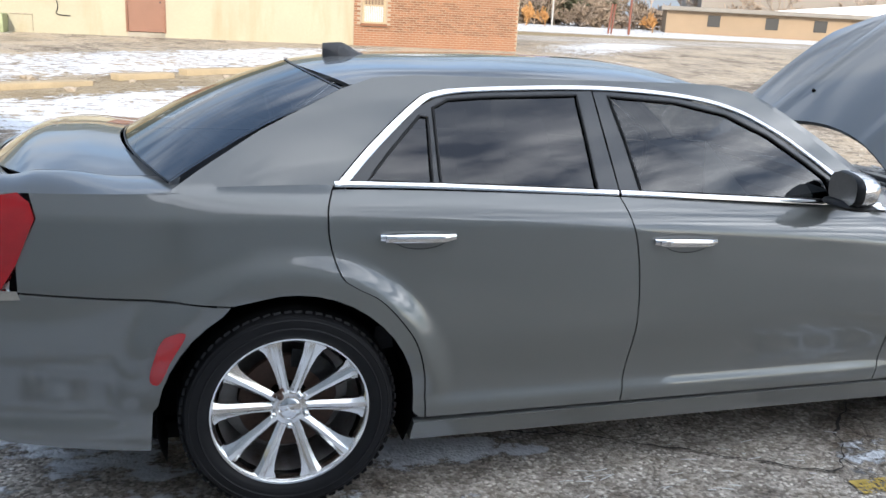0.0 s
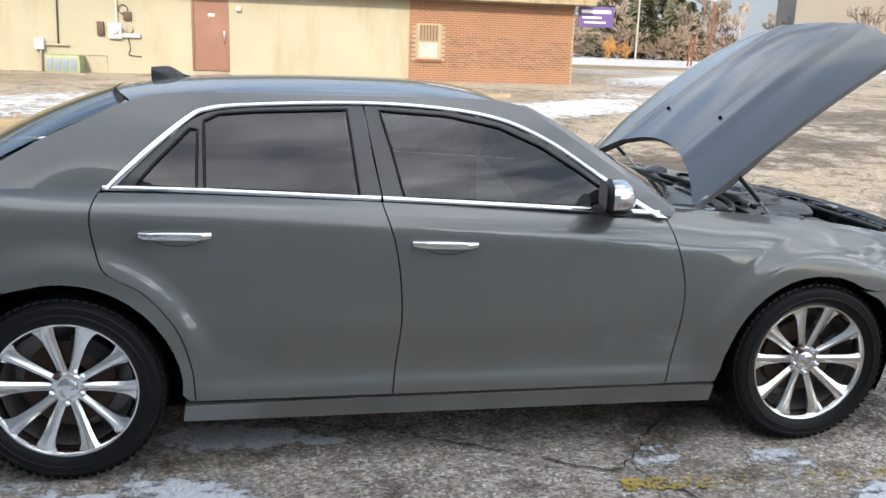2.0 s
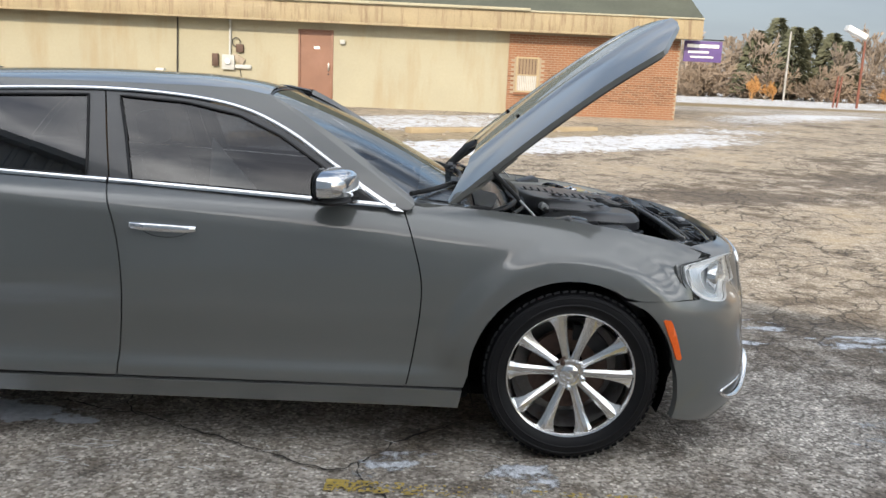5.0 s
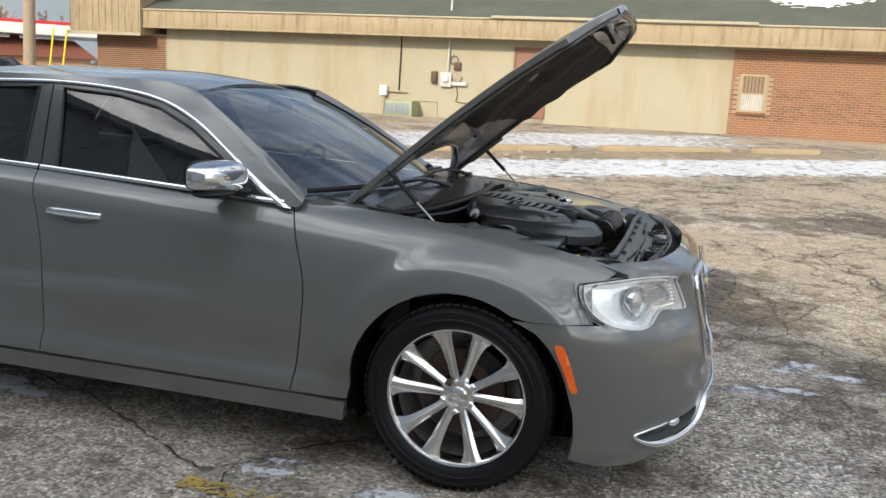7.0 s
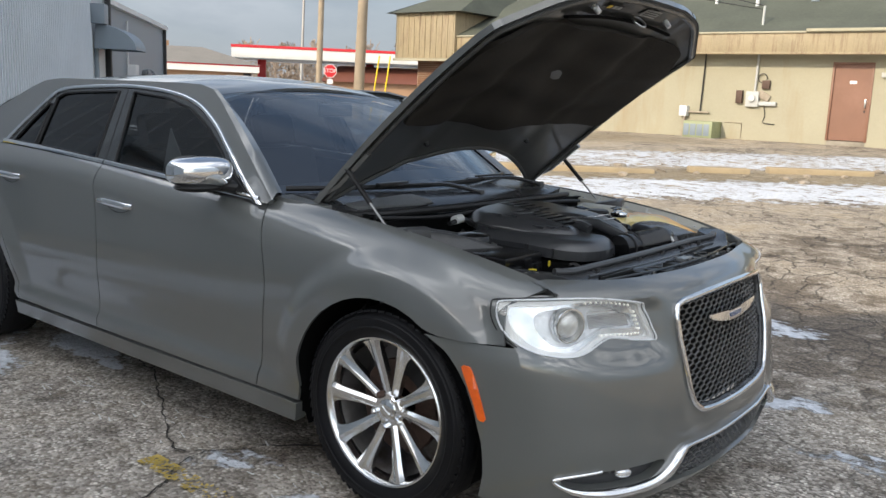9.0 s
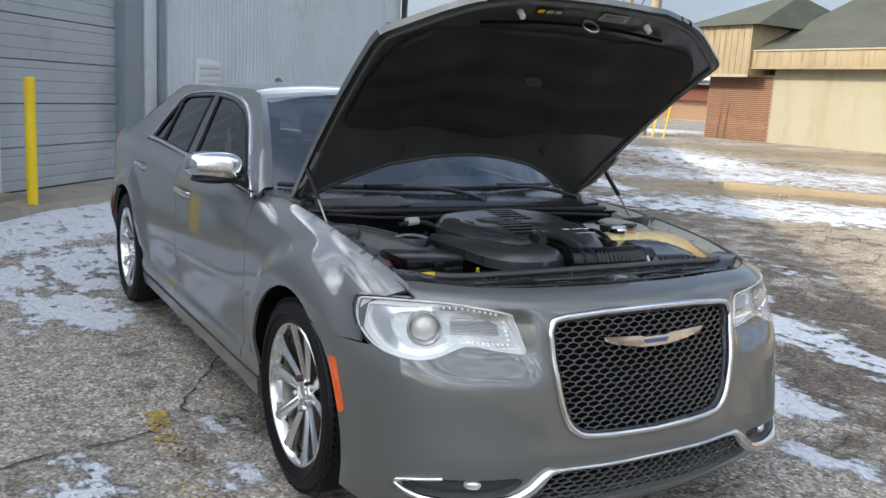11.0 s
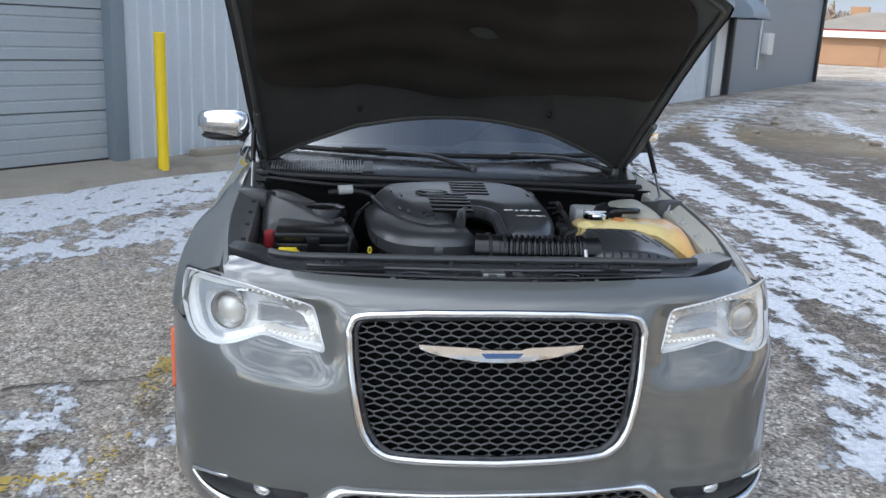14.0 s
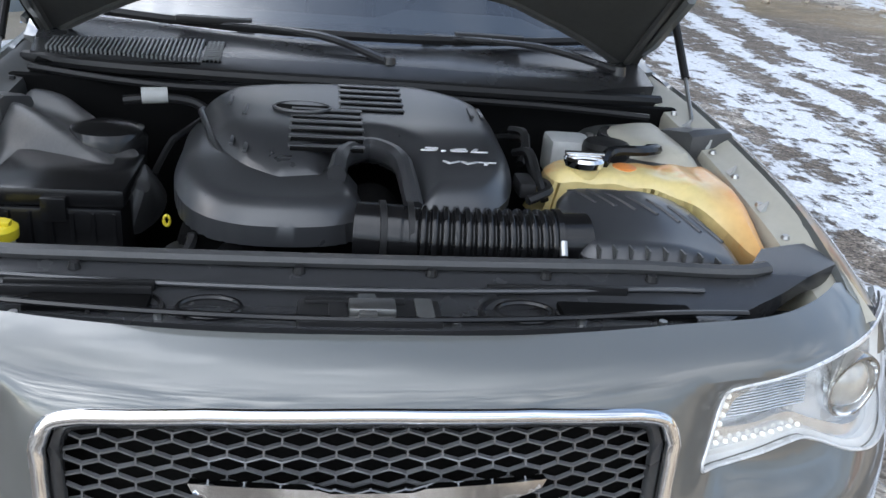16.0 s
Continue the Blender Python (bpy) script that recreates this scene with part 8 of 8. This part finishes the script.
support = rawpart("radiator_cover", *sheet(sup, support_z, 0.022, out=(0, 0, 1), flange=0.03), M["satin"], car, "black plastic radiator cover with clips")
roll = [Vector((3.548 + 0.012 * (1 - (y / 0.6) ** 2) - 0.06 * smoothstep(0.58, 0.72, abs(y)), y, 0.886 + 0.010 * smoothstep(0.5, 0.72, abs(y)))) for y in np.linspace(-0.63, 0.63, 41)]
rawpart("cover_roll", *tube(roll, 0.0125, 8, False, 0.9), M["shroud"], support, "glossy rolled rear edge")
ledge = [Vector((3.630 - 0.03 * (y / 0.5) ** 2, y, 0.872)) for y in np.linspace(-0.52, 0.52, 31)]
rawpart("cover_ledge", *tube(ledge, 0.004, 6), M["moulded"], support)
seam = [Vector((3.728 - 0.045 * (y / 0.5) ** 2, y, 0.876)) for y in np.linspace(-0.55, 0.55, 31)]
rawpart("cover_front_lip", *tube(seam, 0.0045, 6), M["gloss_black"], support)
for y0, y1 in ((-0.46, -0.30), (0.28, 0.48)):
    part("cover_pocket", boxed(3.645, 3.690, y0, y1, 0.858, 0.8685, bevel=0.004), M["under"], support)
for y in (-0.217, 0.222):
    rim_pts = [Vector((3.688 + 0.030 * math.cos(a), y + 0.042 * math.sin(a), 0.870)) for a in np.linspace(0, 2 * math.pi, 24, endpoint=False)]
    rawpart("ring_lip", *tube(rim_pts, 0.004, 6, True), M["gloss_black"], support)
for y in (-0.33, 0.21):
    part("ring_mark", lathe([(0.052, 0.0), (0.050, 0.006), (0.046, 0.006), (0.044, 0.0)], 28, "z", (3.675, y, 0.858)), M["black"], support)
for y in (-0.42, -0.10, 0.10, 0.28, 0.45):
    c = Vector((3.575, y, 0.872))
    part("push_clip", rodded(c, c + Vector((0, 0, 0.010)), 0.010, 0.007, 10), M["black"], support)
for y in (-0.46, -0.28, 0.12, 0.30, 0.42):
    c = Vector((3.715, y, 0.862))
    part("push_clip", rodded(c, c + Vector((0, 0, 0.012)), 0.007, 0.006, 8), M["steel"], support)
for y0, y1, x in ((-0.52, -0.30, 3.645), (-0.5, -0.3, 3.625), (0.18, 0.40, 3.615)):
    part("panel_rib", boxed(x - 0.004, x + 0.004, y0, y1, 0.862, 0.878, bevel=0.002), M["black"], support)
latch = part("bonnet_latch", boxed(3.665, 3.735, -0.10, 0.10, 0.845, 0.876, bevel=0.006), M["black"], support, "dusty latch")
part("latch_hook", boxed(3.685, 3.72, -0.03, 0.035, 0.872, 0.888, bevel=0.004), M["steel"], latch)
for k in range(5):
    y = -0.085 + 0.04 * k
    part("latch_part", boxed(3.668 + 0.004 * (k % 2), 3.730, y - 0.012, y + 0.014, 0.860, 0.874 + 0.006 * ((k * 7) % 3), bevel=0.003), M["black"] if k % 2 else M["bay"], latch)
part("latch_lever", boxed(3.672, 3.685, -0.09, 0.05, 0.874, 0.882, bevel=0.003), M["black"], latch)

# engine cover
def edge_distance(loop, x, y):
    return near_line(loop + loop[:1], x, y)


def domed(loop, top, drop, width):
    """A moulded top: height top(x, y), rolled down by drop within width of the outline."""
    def f(x, y):
        k = 1 - min(edge_distance(loop, x, y) / width, 1.0)
        return Vector((x, y, top(x, y) - drop * k ** 2.2))
    return f


def cover_z(x, y):
    return 1.005 - 0.020 * smoothstep(2.85, 3.15, x) - 0.042 * smoothstep(3.12, 3.42, x) - 0.10 * max(abs(y) - 0.10, 0) ** 2


upper_edge = (smooth_line([(2.990, -0.315), (2.905, -0.268), (2.866, -0.165), (2.835, 0.0), (2.825, 0.10), (2.880, 0.215), (2.966, 0.280), (3.125, 0.288), (3.285, 0.278), (3.375, 0.225), (3.405, 0.130), (3.402, 0.092)], 5)
              + smooth_line([(3.330, 0.092), (3.240, 0.080), (3.180, 0.020), (3.235, -0.042), (3.320, -0.054)], 5)
              + smooth_line([(3.345, -0.150), (3.275, -0.222), (3.150, -0.275)], 5))
cover_top = domed(upper_edge, cover_z, 0.040, 0.055)
cover = rawpart("engine_cover", *sheet(upper_edge, cover_top, 0.012, out=(0, 0, 1), flange=0.022), M["moulded"], car, "black engine cover with silver lettering")
skirt = smooth_line([(2.960, -0.335), (3.120, -0.335), (3.285, -0.325), (3.395, -0.280), (3.452, -0.195), (3.450, -0.065), (3.400, 0.002), (3.310, -0.004), (3.235, -0.020), (3.12, -0.15), (3.0, -0.27)], 5, True)
rawpart("cover_skirt", *sheet(skirt, domed(skirt, lambda x, y: 0.942 - 0.012 * smoothstep(3.2, 3.44, x), 0.034, 0.050), 0.012, out=(0, 0, 1), flange=0.035), M["moulded"], cover)
line = [Vector((x, y, cover_z(x, y) - 0.036)) for x, y in upper_edge[-12:] + upper_edge[:2]]
rawpart("cover_lip", *tube(line, 0.0065, 8), M["moulded"], cover)
for (x0, x1, y0, y1, n) in ((3.065, 3.245, -0.131, 0.008, 6), (2.905, 3.045, -0.038, 0.095, 5)):
    for i in range(n):
        x = x0 + (x1 - x0) * i / (n - 1)
        part("cover_slot", boxed(x - 0.009, x + 0.009, y0, y1, cover_z(x, (y0 + y1) / 2) - 0.004, cover_z(x, (y0 + y1) / 2) + 0.0028, bevel=0.0025), M["moulded"], cover)
        part("slot_gap", boxed(x + 0.009, x + 0.020, y0 + 0.004, y1 - 0.004, cover_z(x, (y0 + y1) / 2) - 0.004, cover_z(x, (y0 + y1) / 2) + 0.0008), M["under"], cover, smooth=False)
ov = [Vector((3.055 + 0.040 * math.cos(a), -0.110 + 0.056 * math.sin(a), cover_z(3.05, -0.11) + 0.001)) for a in np.linspace(0, 2 * math.pi, 24, endpoint=False)]
rawpart("oval_lip", *tube(ov, 0.0035, 6, True), M["moulded"], cover)
rawpart("oval_recess", ov, [tuple(range(24))], M["under"], cover, smooth=False)
for x, y in ((3.02, -0.252), (3.075, -0.219), (3.03, 0.232), (3.015, 0.256), (3.20, -0.232), (3.24, -0.205)):
    z = cover_top(x, y).z
    part("cover_nick", boxed(x - 0.035, x + 0.035, y - 0.004, y + 0.004, z - 0.003, z + 0.0035, bevel=0.0025), M["moulded"], cover)
arch_pts = smooth_line([(3.415, 0.086), (3.330, 0.078), (3.245, 0.062), (3.200, 0.018), (3.250, -0.028), (3.330, -0.044)], 6)
rawpart("throttle_arch", *tube([Vector((x, y, 0.955 - 0.35 * max(x - 3.30, 0))) for x, y in arch_pts], 0.017, 10, False, 1.3), M["moulded"], cover)
part("throttle_body", rodded((3.27, 0.02, 0.86), (3.40, 0.02, 0.86), 0.052, 0.052, 20), M["under"], cover)
part("side_clip", boxed(3.24, 3.31, 0.288, 0.320, 0.905, 0.935, bevel=0.008), M["black"], cover)


def lettering(text, size, x, y, z, owner, mat, wide=1.0, slant=0.0):
    cu = bpy.data.curves.new("lettering", "FONT")
    cu.body, cu.size, cu.extrude, cu.shear, cu.offset = text, size, 0.0012, slant, 0.0003
    cu.align_x, cu.align_y = "CENTER", "CENTER"
    tmp = bpy.data.objects.new("lettering", cu)
    me = bpy.data.meshes.new_from_object(tmp)
    bpy.data.objects.remove(tmp)
    me.transform(Matrix.Translation((x, y, z)) @ Matrix.Rotation(math.pi / 2, 4, "Z") @ Matrix.Rotation(radians(-9), 4, "X") @ Matrix.Diagonal((wide, 1, 1, 1)))
    return mesh_object("lettering", me, mat, owner, "silver lettering", smooth=False)


lettering("3.6L", 0.058, 3.250, 0.166, cover_z(3.258, 0.17) + 0.0085, cover, M["silver_print"], 1.30, 0.25)
lettering("VVT", 0.042, 3.302, 0.186, cover_z(3.296, 0.18) + 0.0090, cover, M["silver_print"], 1.30, 0.25)
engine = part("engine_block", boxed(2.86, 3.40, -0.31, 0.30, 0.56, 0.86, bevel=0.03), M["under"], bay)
for k, (x, y, z, r) in enumerate(((3.44, -0.20, 0.80, 0.05), (3.45, -0.08, 0.79, 0.045), (3.42, -0.30, 0.80, 0.035))):
    part("engine_fitting", rodded((x - 0.04, y, z), (x + 0.03, y, z), r, r * 0.8, 16), M["black"], engine)
dip = [(3.330, -0.332 + 0.005 * math.cos(a), 0.850 + 0.009 * math.sin(a)) for a in np.linspace(0, 2 * math.pi, 14, endpoint=False)]
rawpart("dipstick_ring", *tube(dip, 0.003, 6, True), M["yellow_cap"], bay, "yellow dipstick ring")

# intake hose, air box, tanks
hose, radii = [], []
for i in range(201):
    t = i / 200
    hose.append(Vector((3.440 + 0.022 * math.sin(t * math.pi * 0.8), -0.012 + 0.385 * t, 0.884)))
    rib = 0.5 + 0.5 * math.sin(t * 2 * math.pi * 22)
    radii.append(0.047 + 0.0085 * min(1.0, rib * 1.6) ** 1.5 if 0.26 < t < 0.84 else (0.052 if t < 0.2 else 0.050))
rawpart("intake_hose", *tube(hose, radii, 28), M["gloss_black"], car, "ribbed black intake hose", angle=75)
for y in (0.030, 0.075, 0.320):
    part("hose_clamp", lathe([(0.053, -0.006), (0.0565, -0.005), (0.0565, 0.005), (0.053, 0.006)], 28, "y", (3.458 if y > 0.1 else 3.445, y, 0.884)), M["black"] if y < 0.3 else M["gloss_black"], bpy.data.objects["intake_hose"])
part("clamp_screw", rodded((3.505, 0.322, 0.905), (3.52, 0.322, 0.885), 0.007, 0.007, 8), M["steel"], bpy.data.objects["intake_hose"])
air_line = smooth_line([(3.300, 0.372), (3.285, 0.45), (3.290, 0.575), (3.375, 0.612), (3.450, 0.628), (3.505, 0.606), (3.528, 0.53), (3.528, 0.40), (3.500, 0.350), (3.38, 0.345)], 5, True)
air_top = domed(air_line, lambda x, y: 0.932 - 0.026 * smoothstep(3.33, 3.52, x) - 0.030 * smoothstep(0.50, 0.64, y), 0.022, 0.030)
airbox = rawpart("air_box", *sheet(air_line, air_top, 0.012, out=(0, 0, 1), flange=0.09), M["moulded"], car, "black ribbed air filter box")
for i in range(10):
    y = 0.378 + 0.0265 * i
    part("box_rib", boxed(3.512, 3.5345 - 0.0002 * (i - 3) ** 2, y - 0.0016, y + 0.0016, 0.84, 0.906 - 0.0011 * max(i - 4, 0) ** 2, bevel=0.0006), M["bay"], airbox, smooth=False)
for i in range(7):
    y = 0.385 + 0.032 * i
    line = [air_top(3.315 + 0.009 * i + 0.062 * t, y - 0.008 + 0.034 * t) for t in np.linspace(0, 1, 6)]
    rawpart("box_ridge", *tube(line, 0.0032, 6), M["moulded"], airbox)
tank_line = smooth_line([(3.150, 0.374), (3.138, 0.45), (3.130, 0.55), (3.115, 0.655), (3.135, 0.690), (3.22, 0.692), (3.33, 0.690), (3.425, 0.680), (3.435, 0.662), (3.36, 0.640), (3.285, 0.590), (3.252, 0.53), (3.245, 0.45), (3.240, 0.372)], 5, True)
tank = rawpart("coolant_tank", *sheet(tank_line, domed(tank_line, lambda x, y: 0.938 + 0.0022 * math.sin(y * 95) - 0.050 * smoothstep(3.24, 3.44, x), 0.018, 0.030), 0.010, out=(0, 0, 1), flange=0.10), M["tank"], car, "yellowed coolant tank with a metal cap")
part("pressure_cap", lathe([(0.036, 0.0), (0.038, 0.012), (0.033, 0.018), (0.016, 0.020), (0.0005, 0.020)], 24, "z", (3.212, 0.430, 0.945)), M["chrome"], tank, "shiny metal pressure cap")
part("cap_neck", lathe([(0.030, -0.03), (0.030, 0.0)], 20, "z", (3.212, 0.430, 0.945)), M["tank"], tank)
part("cap_handle", boxed(3.205, 3.219, 0.393, 0.467, 0.964, 0.972, bevel=0.003), M["chrome"], tank)
hose2 = smooth_line([(3.20, 0.47, 0.945), (3.15, 0.50, 0.958), (3.13, 0.56, 0.958), (3.08, 0.60, 0.95), (3.0, 0.52, 0.91)], 7)
rawpart("coolant_hose", *tube(hose2, 0.011, 8), M["gloss_black"], car, "black rubber hose")
part("orange_cap", lathe([(0.022, -0.02), (0.021, 0.008), (0.010, 0.012), (0.0005, 0.013)], 18, "z", (3.185, 0.515, 0.932)), M["tank_orange"], tank)
res = part("fluid_reservoir", boxed(2.96, 3.05, 0.41, 0.50, 0.86, 0.945, bevel=0.015), M["box_grey"], car, "pale fluid reservoir")
part("reservoir_lid", lathe([(0.048, -0.03), (0.048, 0.0), (0.040, 0.010), (0.0005, 0.012)], 22, "z", (3.05, 0.52, 0.940)), M["black"], res)
# pale beige metal over the far strut tower
plateau = smooth_line([(2.86, 0.69), (2.88, 0.56), (2.98, 0.505), (3.09, 0.55), (3.12, 0.63), (3.10, 0.69)], 5, True)
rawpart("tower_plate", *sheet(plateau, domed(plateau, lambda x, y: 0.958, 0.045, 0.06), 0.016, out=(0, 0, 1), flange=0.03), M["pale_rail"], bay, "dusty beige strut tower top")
# right side of the bay: fuse box, washer cap, shroud
fuse = part("fuse_box", boxed(3.13, 3.345, -0.625, -0.402, 0.72, 0.872, bevel=0.010), M["box_black"], car, "black fuse box with a lid")
part("fuse_lid", boxed(3.125, 3.340, -0.632, -0.398, 0.8722, 0.905, bevel=0.009), M["box_black"], fuse)
part("lid_tab", boxed(3.3402, 3.354, -0.53, -0.49, 0.850, 0.893, bevel=0.003), M["box_black"], fuse)
part("fuse_step", boxed(3.348, 3.44, -0.53, -0.40, 0.72, 0.800, bevel=0.012), M["box_black"], fuse)
for i in range(6):
    y = -0.585 + 0.034 * i
    part("box_rib", boxed(3.3452, 3.350, y - 0.003, y + 0.003, 0.75, 0.866, bevel=0.001), M["box_black"], fuse, smooth=False)
wash = part("washer_filler", rodded((3.415, -0.585, 0.72), (3.410, -0.585, 0.845), 0.030, 0.030, 18), M["box_grey"], car, "washer filler with a yellow cap")
part("washer_cap", lathe([(0.036, 0.0), (0.037, 0.016), (0.030, 0.022), (0.0005, 0.023)], 20, "z", (3.410, -0.585, 0.845)), M["yellow_cap"], wash, "yellow washer cap")
part("cap_rib", boxed(3.40, 3.42, -0.612, -0.558, 0.866, 0.874, bevel=0.003), M["yellow_cap"], wash)
part("red_terminal", boxed(3.195, 3.245, -0.672, -0.640, 0.83, 0.882, bevel=0.006), M["red_plastic"], car, "red terminal cover")
sheet_cover = resample(smooth_line([(2.86, -0.69), (2.89, -0.60), (2.98, -0.54), (3.05, -0.49), (3.12, -0.425), (3.19, -0.385), (3.24, -0.385), (3.24, -0.43), (3.17, -0.52), (3.15, -0.60), (3.15, -0.68), (3.0, -0.695)], 6, True), 0.012)


def shroud_z(x, y):
    """Two moulded planes that meet in a raised crease, with a pinched fold behind it."""
    d = (x - 3.018) * 0.726 - (y + 0.692) * 0.687
    z = 0.952 - 0.040 * smoothstep(-0.015, 0.055, d) + 0.012 * math.exp(-((d + 0.015) / 0.028) ** 2)
    z -= 0.014 * math.exp(-((d + 0.070) / 0.030) ** 2) - 0.008 * math.exp(-((d + 0.125) / 0.030) ** 2)
    return z - 0.060 * smoothstep(3.02, 3.28, x)


rawpart("air_intake_shroud", *sheet(sheet_cover, domed(sheet_cover, shroud_z, 0.022, 0.035), 0.009, out=(0, 0, 1), flange=0.08), M["shroud"], car, "dark grey moulded shroud")
rawpart("sensor_hose", *tube(smooth_line([(2.97, -0.47, 0.965), (2.965, -0.40, 0.972), (2.955, -0.33, 0.962), (2.97, -0.28, 0.93)], 6), 0.010, 8), M["black"], car)
part("oval_cap", lathe([(0.074, -0.05), (0.074, 0.004), (0.067, 0.018), (0.042, 0.025), (0.0005, 0.027)], 32, "z", (3.082, -0.478, 0.922)), M["gloss_black"], bay, "glossy black round cap")
for s in (-1, 1):
    boot = boxed(-0.060, 0.060, -0.055, 0.055, -0.035, 0.026, Matrix.Translation((2.985, s * 0.715, 0.948)) @ Matrix.Rotation(0.25 * s, 4, "Z"), 0.020)
    for v in boot.verts:
        v.co.z += 0.012 * math.sin((v.co.x - 2.98) * 40)
    part("corner_boot", boot, M["shroud"], bay, "dark moulded corner boot")
part("sensor", rodded((2.966, -0.435, 0.975), (2.958, -0.385, 0.977), 0.017, 0.017, 14), M["box_grey"], car, "pale sensor")
for k, pts in enumerate((((3.12, -0.39, 0.86), (3.05, -0.37, 0.90), (2.98, -0.36, 0.90), (2.92, -0.32, 0.92)), ((3.40, -0.30, 0.82), (3.46, -0.22, 0.84), (3.48, -0.12, 0.83), (3.47, -0.04, 0.82)), ((3.08, 0.34, 0.90), (3.02, 0.36, 0.93), (2.95, 0.35, 0.92), (2.9, 0.30, 0.9)), ((3.33, 0.30, 0.91), (3.30, 0.345, 0.92), (3.22, 0.35, 0.91), (3.14, 0.34, 0.88)), ((3.34, -0.32, 0.80), (3.40, -0.28, 0.85), (3.46, -0.30, 0.82), (3.50, -0.38, 0.78)),
                         ((3.10, 0.32, 0.93), (3.16, 0.335, 0.95), (3.25, 0.33, 0.94), (3.30, 0.34, 0.90)), ((3.0, 0.33, 0.95), (3.06, 0.345, 0.96), (3.12, 0.34, 0.94), (3.2, 0.345, 0.9)), ((3.42, -0.39, 0.80), (3.45, -0.30, 0.83), (3.49, -0.2, 0.80), (3.50, -0.1, 0.79)))):
    rawpart("wiring", *tube(smooth_line(pts, 6), 0.009 if k else 0.007, 6), M["black"], car)

# ---- cabin ----
dash = []
for y in np.linspace(-0.68, 0.68, 17):
    dash.append([Vector((2.42 - 0.10 * (y / 0.7) ** 2, y, 1.00)), Vector((2.20, y, 1.04 + (0.03 if 0.15 < y < 0.55 else 0))), Vector((2.02, y, 1.02 + (0.03 if 0.15 < y < 0.55 else 0))), Vector((1.96, y, 0.95)), Vector((1.98, y, 0.75)), Vector((2.1, y, 0.6))])
rawpart("dashboard", *strip(dash), M["seat"], car, "dark dashboard")
wheel_pts = [Vector((1.83 + 0.07 * math.sin(a), 0.37 + 0.185 * math.cos(a), 0.965 + 0.175 * math.sin(a))) for a in np.linspace(0, 2 * math.pi, 28, endpoint=False)]
sw = rawpart("steering_wheel", *tube(wheel_pts, 0.015, 8, True), M["black"], car, "black steering wheel")
part("wheel_hub", boxed(1.83, 1.87, 0.28, 0.46, 0.92, 1.01, bevel=0.02), M["black"], sw)
for x0, ys in ((1.18, (-0.37, 0.37)), (0.30, (-0.37, 0.37))):
    for y in ys:
        seat = part("seat", boxed(x0, x0 + 0.50, y - 0.25, y + 0.25, 0.40, 0.58, bevel=0.05), M["seat"], car, "dark upholstered seat")
        m2 = Matrix.Translation((x0, y, 0.52)) @ Matrix.Rotation(radians(-16), 4, "Y")
        part("seat_back", boxed(-0.06, 0.08, -0.24, 0.24, 0.0, 0.60, m2, 0.05), M["seat"], seat)
        part("headrest", boxed(-0.05, 0.05, -0.13, 0.13, 0.62, 0.80, m2, 0.04), M["seat"], seat)
rawpart("pale_sheet", [(1.568, -0.722, 1.246), (1.562, -0.765, 1.035), (1.770, -0.765, 1.030), (1.568, -0.716, 1.246), (1.562, -0.759, 1.035), (1.770, -0.759, 1.030)], [(0, 1, 2), (5, 4, 3), (0, 3, 4, 1), (1, 4, 5, 2), (2, 5, 3, 0)], M["pale_flat"], car, "pale flat triangle inside the side window", smooth=False)
part("parcel_shelf", boxed(-0.50, 0.12, -0.62, 0.62, 1.05, 1.075, bevel=0.01), M["seat"], car)
part("roof_lining", boxed(0.30, 1.62, -0.54, 0.54, 1.39, 1.40), M["seat"], car)
part("interior_mirror", boxed(1.86, 1.885, -0.11, 0.11, 1.315, 1.375, bevel=0.012), M["black"], car)


# push the left front corner out a little to line up with the camera path
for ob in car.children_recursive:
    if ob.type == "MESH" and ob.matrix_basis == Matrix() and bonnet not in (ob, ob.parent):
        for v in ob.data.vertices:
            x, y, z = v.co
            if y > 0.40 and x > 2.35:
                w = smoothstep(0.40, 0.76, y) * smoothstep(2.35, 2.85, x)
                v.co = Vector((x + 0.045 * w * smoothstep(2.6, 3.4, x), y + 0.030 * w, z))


# ---- bricks of the low building, laid last ----
brick_bm = boxed(0, 0.186, -0.012, 0.006, 0, 0.051, bevel=0.003)
brick_me = bpy.data.meshes.new("brick")
brick_bm.to_mesh(brick_me)
brick_bm.free()
brick_me.materials.append(M["brick"])


def lay_bricks(owner, x0, x1, z0, z1, gaps, singly):
    V, F = [], []
    loose = 0
    rb = random.Random(5)
    z, row = z0, 0
    base_v = [v.co.copy() for v in brick_me.vertices]
    base_f = [tuple(p.vertices) for p in brick_me.polygons]
    while z + 0.06 < z1:
        x = x0 + (0.0 if row % 2 else -0.101)
        while x < x1 - 0.06:
            a, b2 = max(x, x0), min(x + 0.192, x1)
            if b2 - a > 0.04 and not any(g[0] < b2 and a < g[1] and g[2] < z + 0.06 and z < g[3] for g in gaps):
                whole = b2 - a > 0.19
                if whole and loose < singly and 0.9 < z < 2.3:
                    ob = new("brick", brick_me)
                    ob.parent = owner
                    ob.matrix_basis = pose(a, BY - 0.012 + rb.uniform(-0.002, 0.002), z)
                    loose += 1
                else:
                    k = len(V)
                    s = (b2 - a) / 0.192
                    V += [(a + c.x * s, BY - 0.012 + c.y, z + c.z) for c in base_v]
                    F += [tuple(i + k for i in f) for f in base_f]
            x += 0.202
        z += 0.0677
        row += 1
    tagged(rawpart("bricks", V, F, M["brick"], owner, smooth=False), kind="stuff")


lay_bricks(brick_wall_right, 4.69, 9.88, 0.32, 2.92, [(4.955, 5.605, 1.10, 2.20)], 290)
lay_bricks(brick_wall_left, -16.58, -13.82, 0.32, 2.70, [], 60)
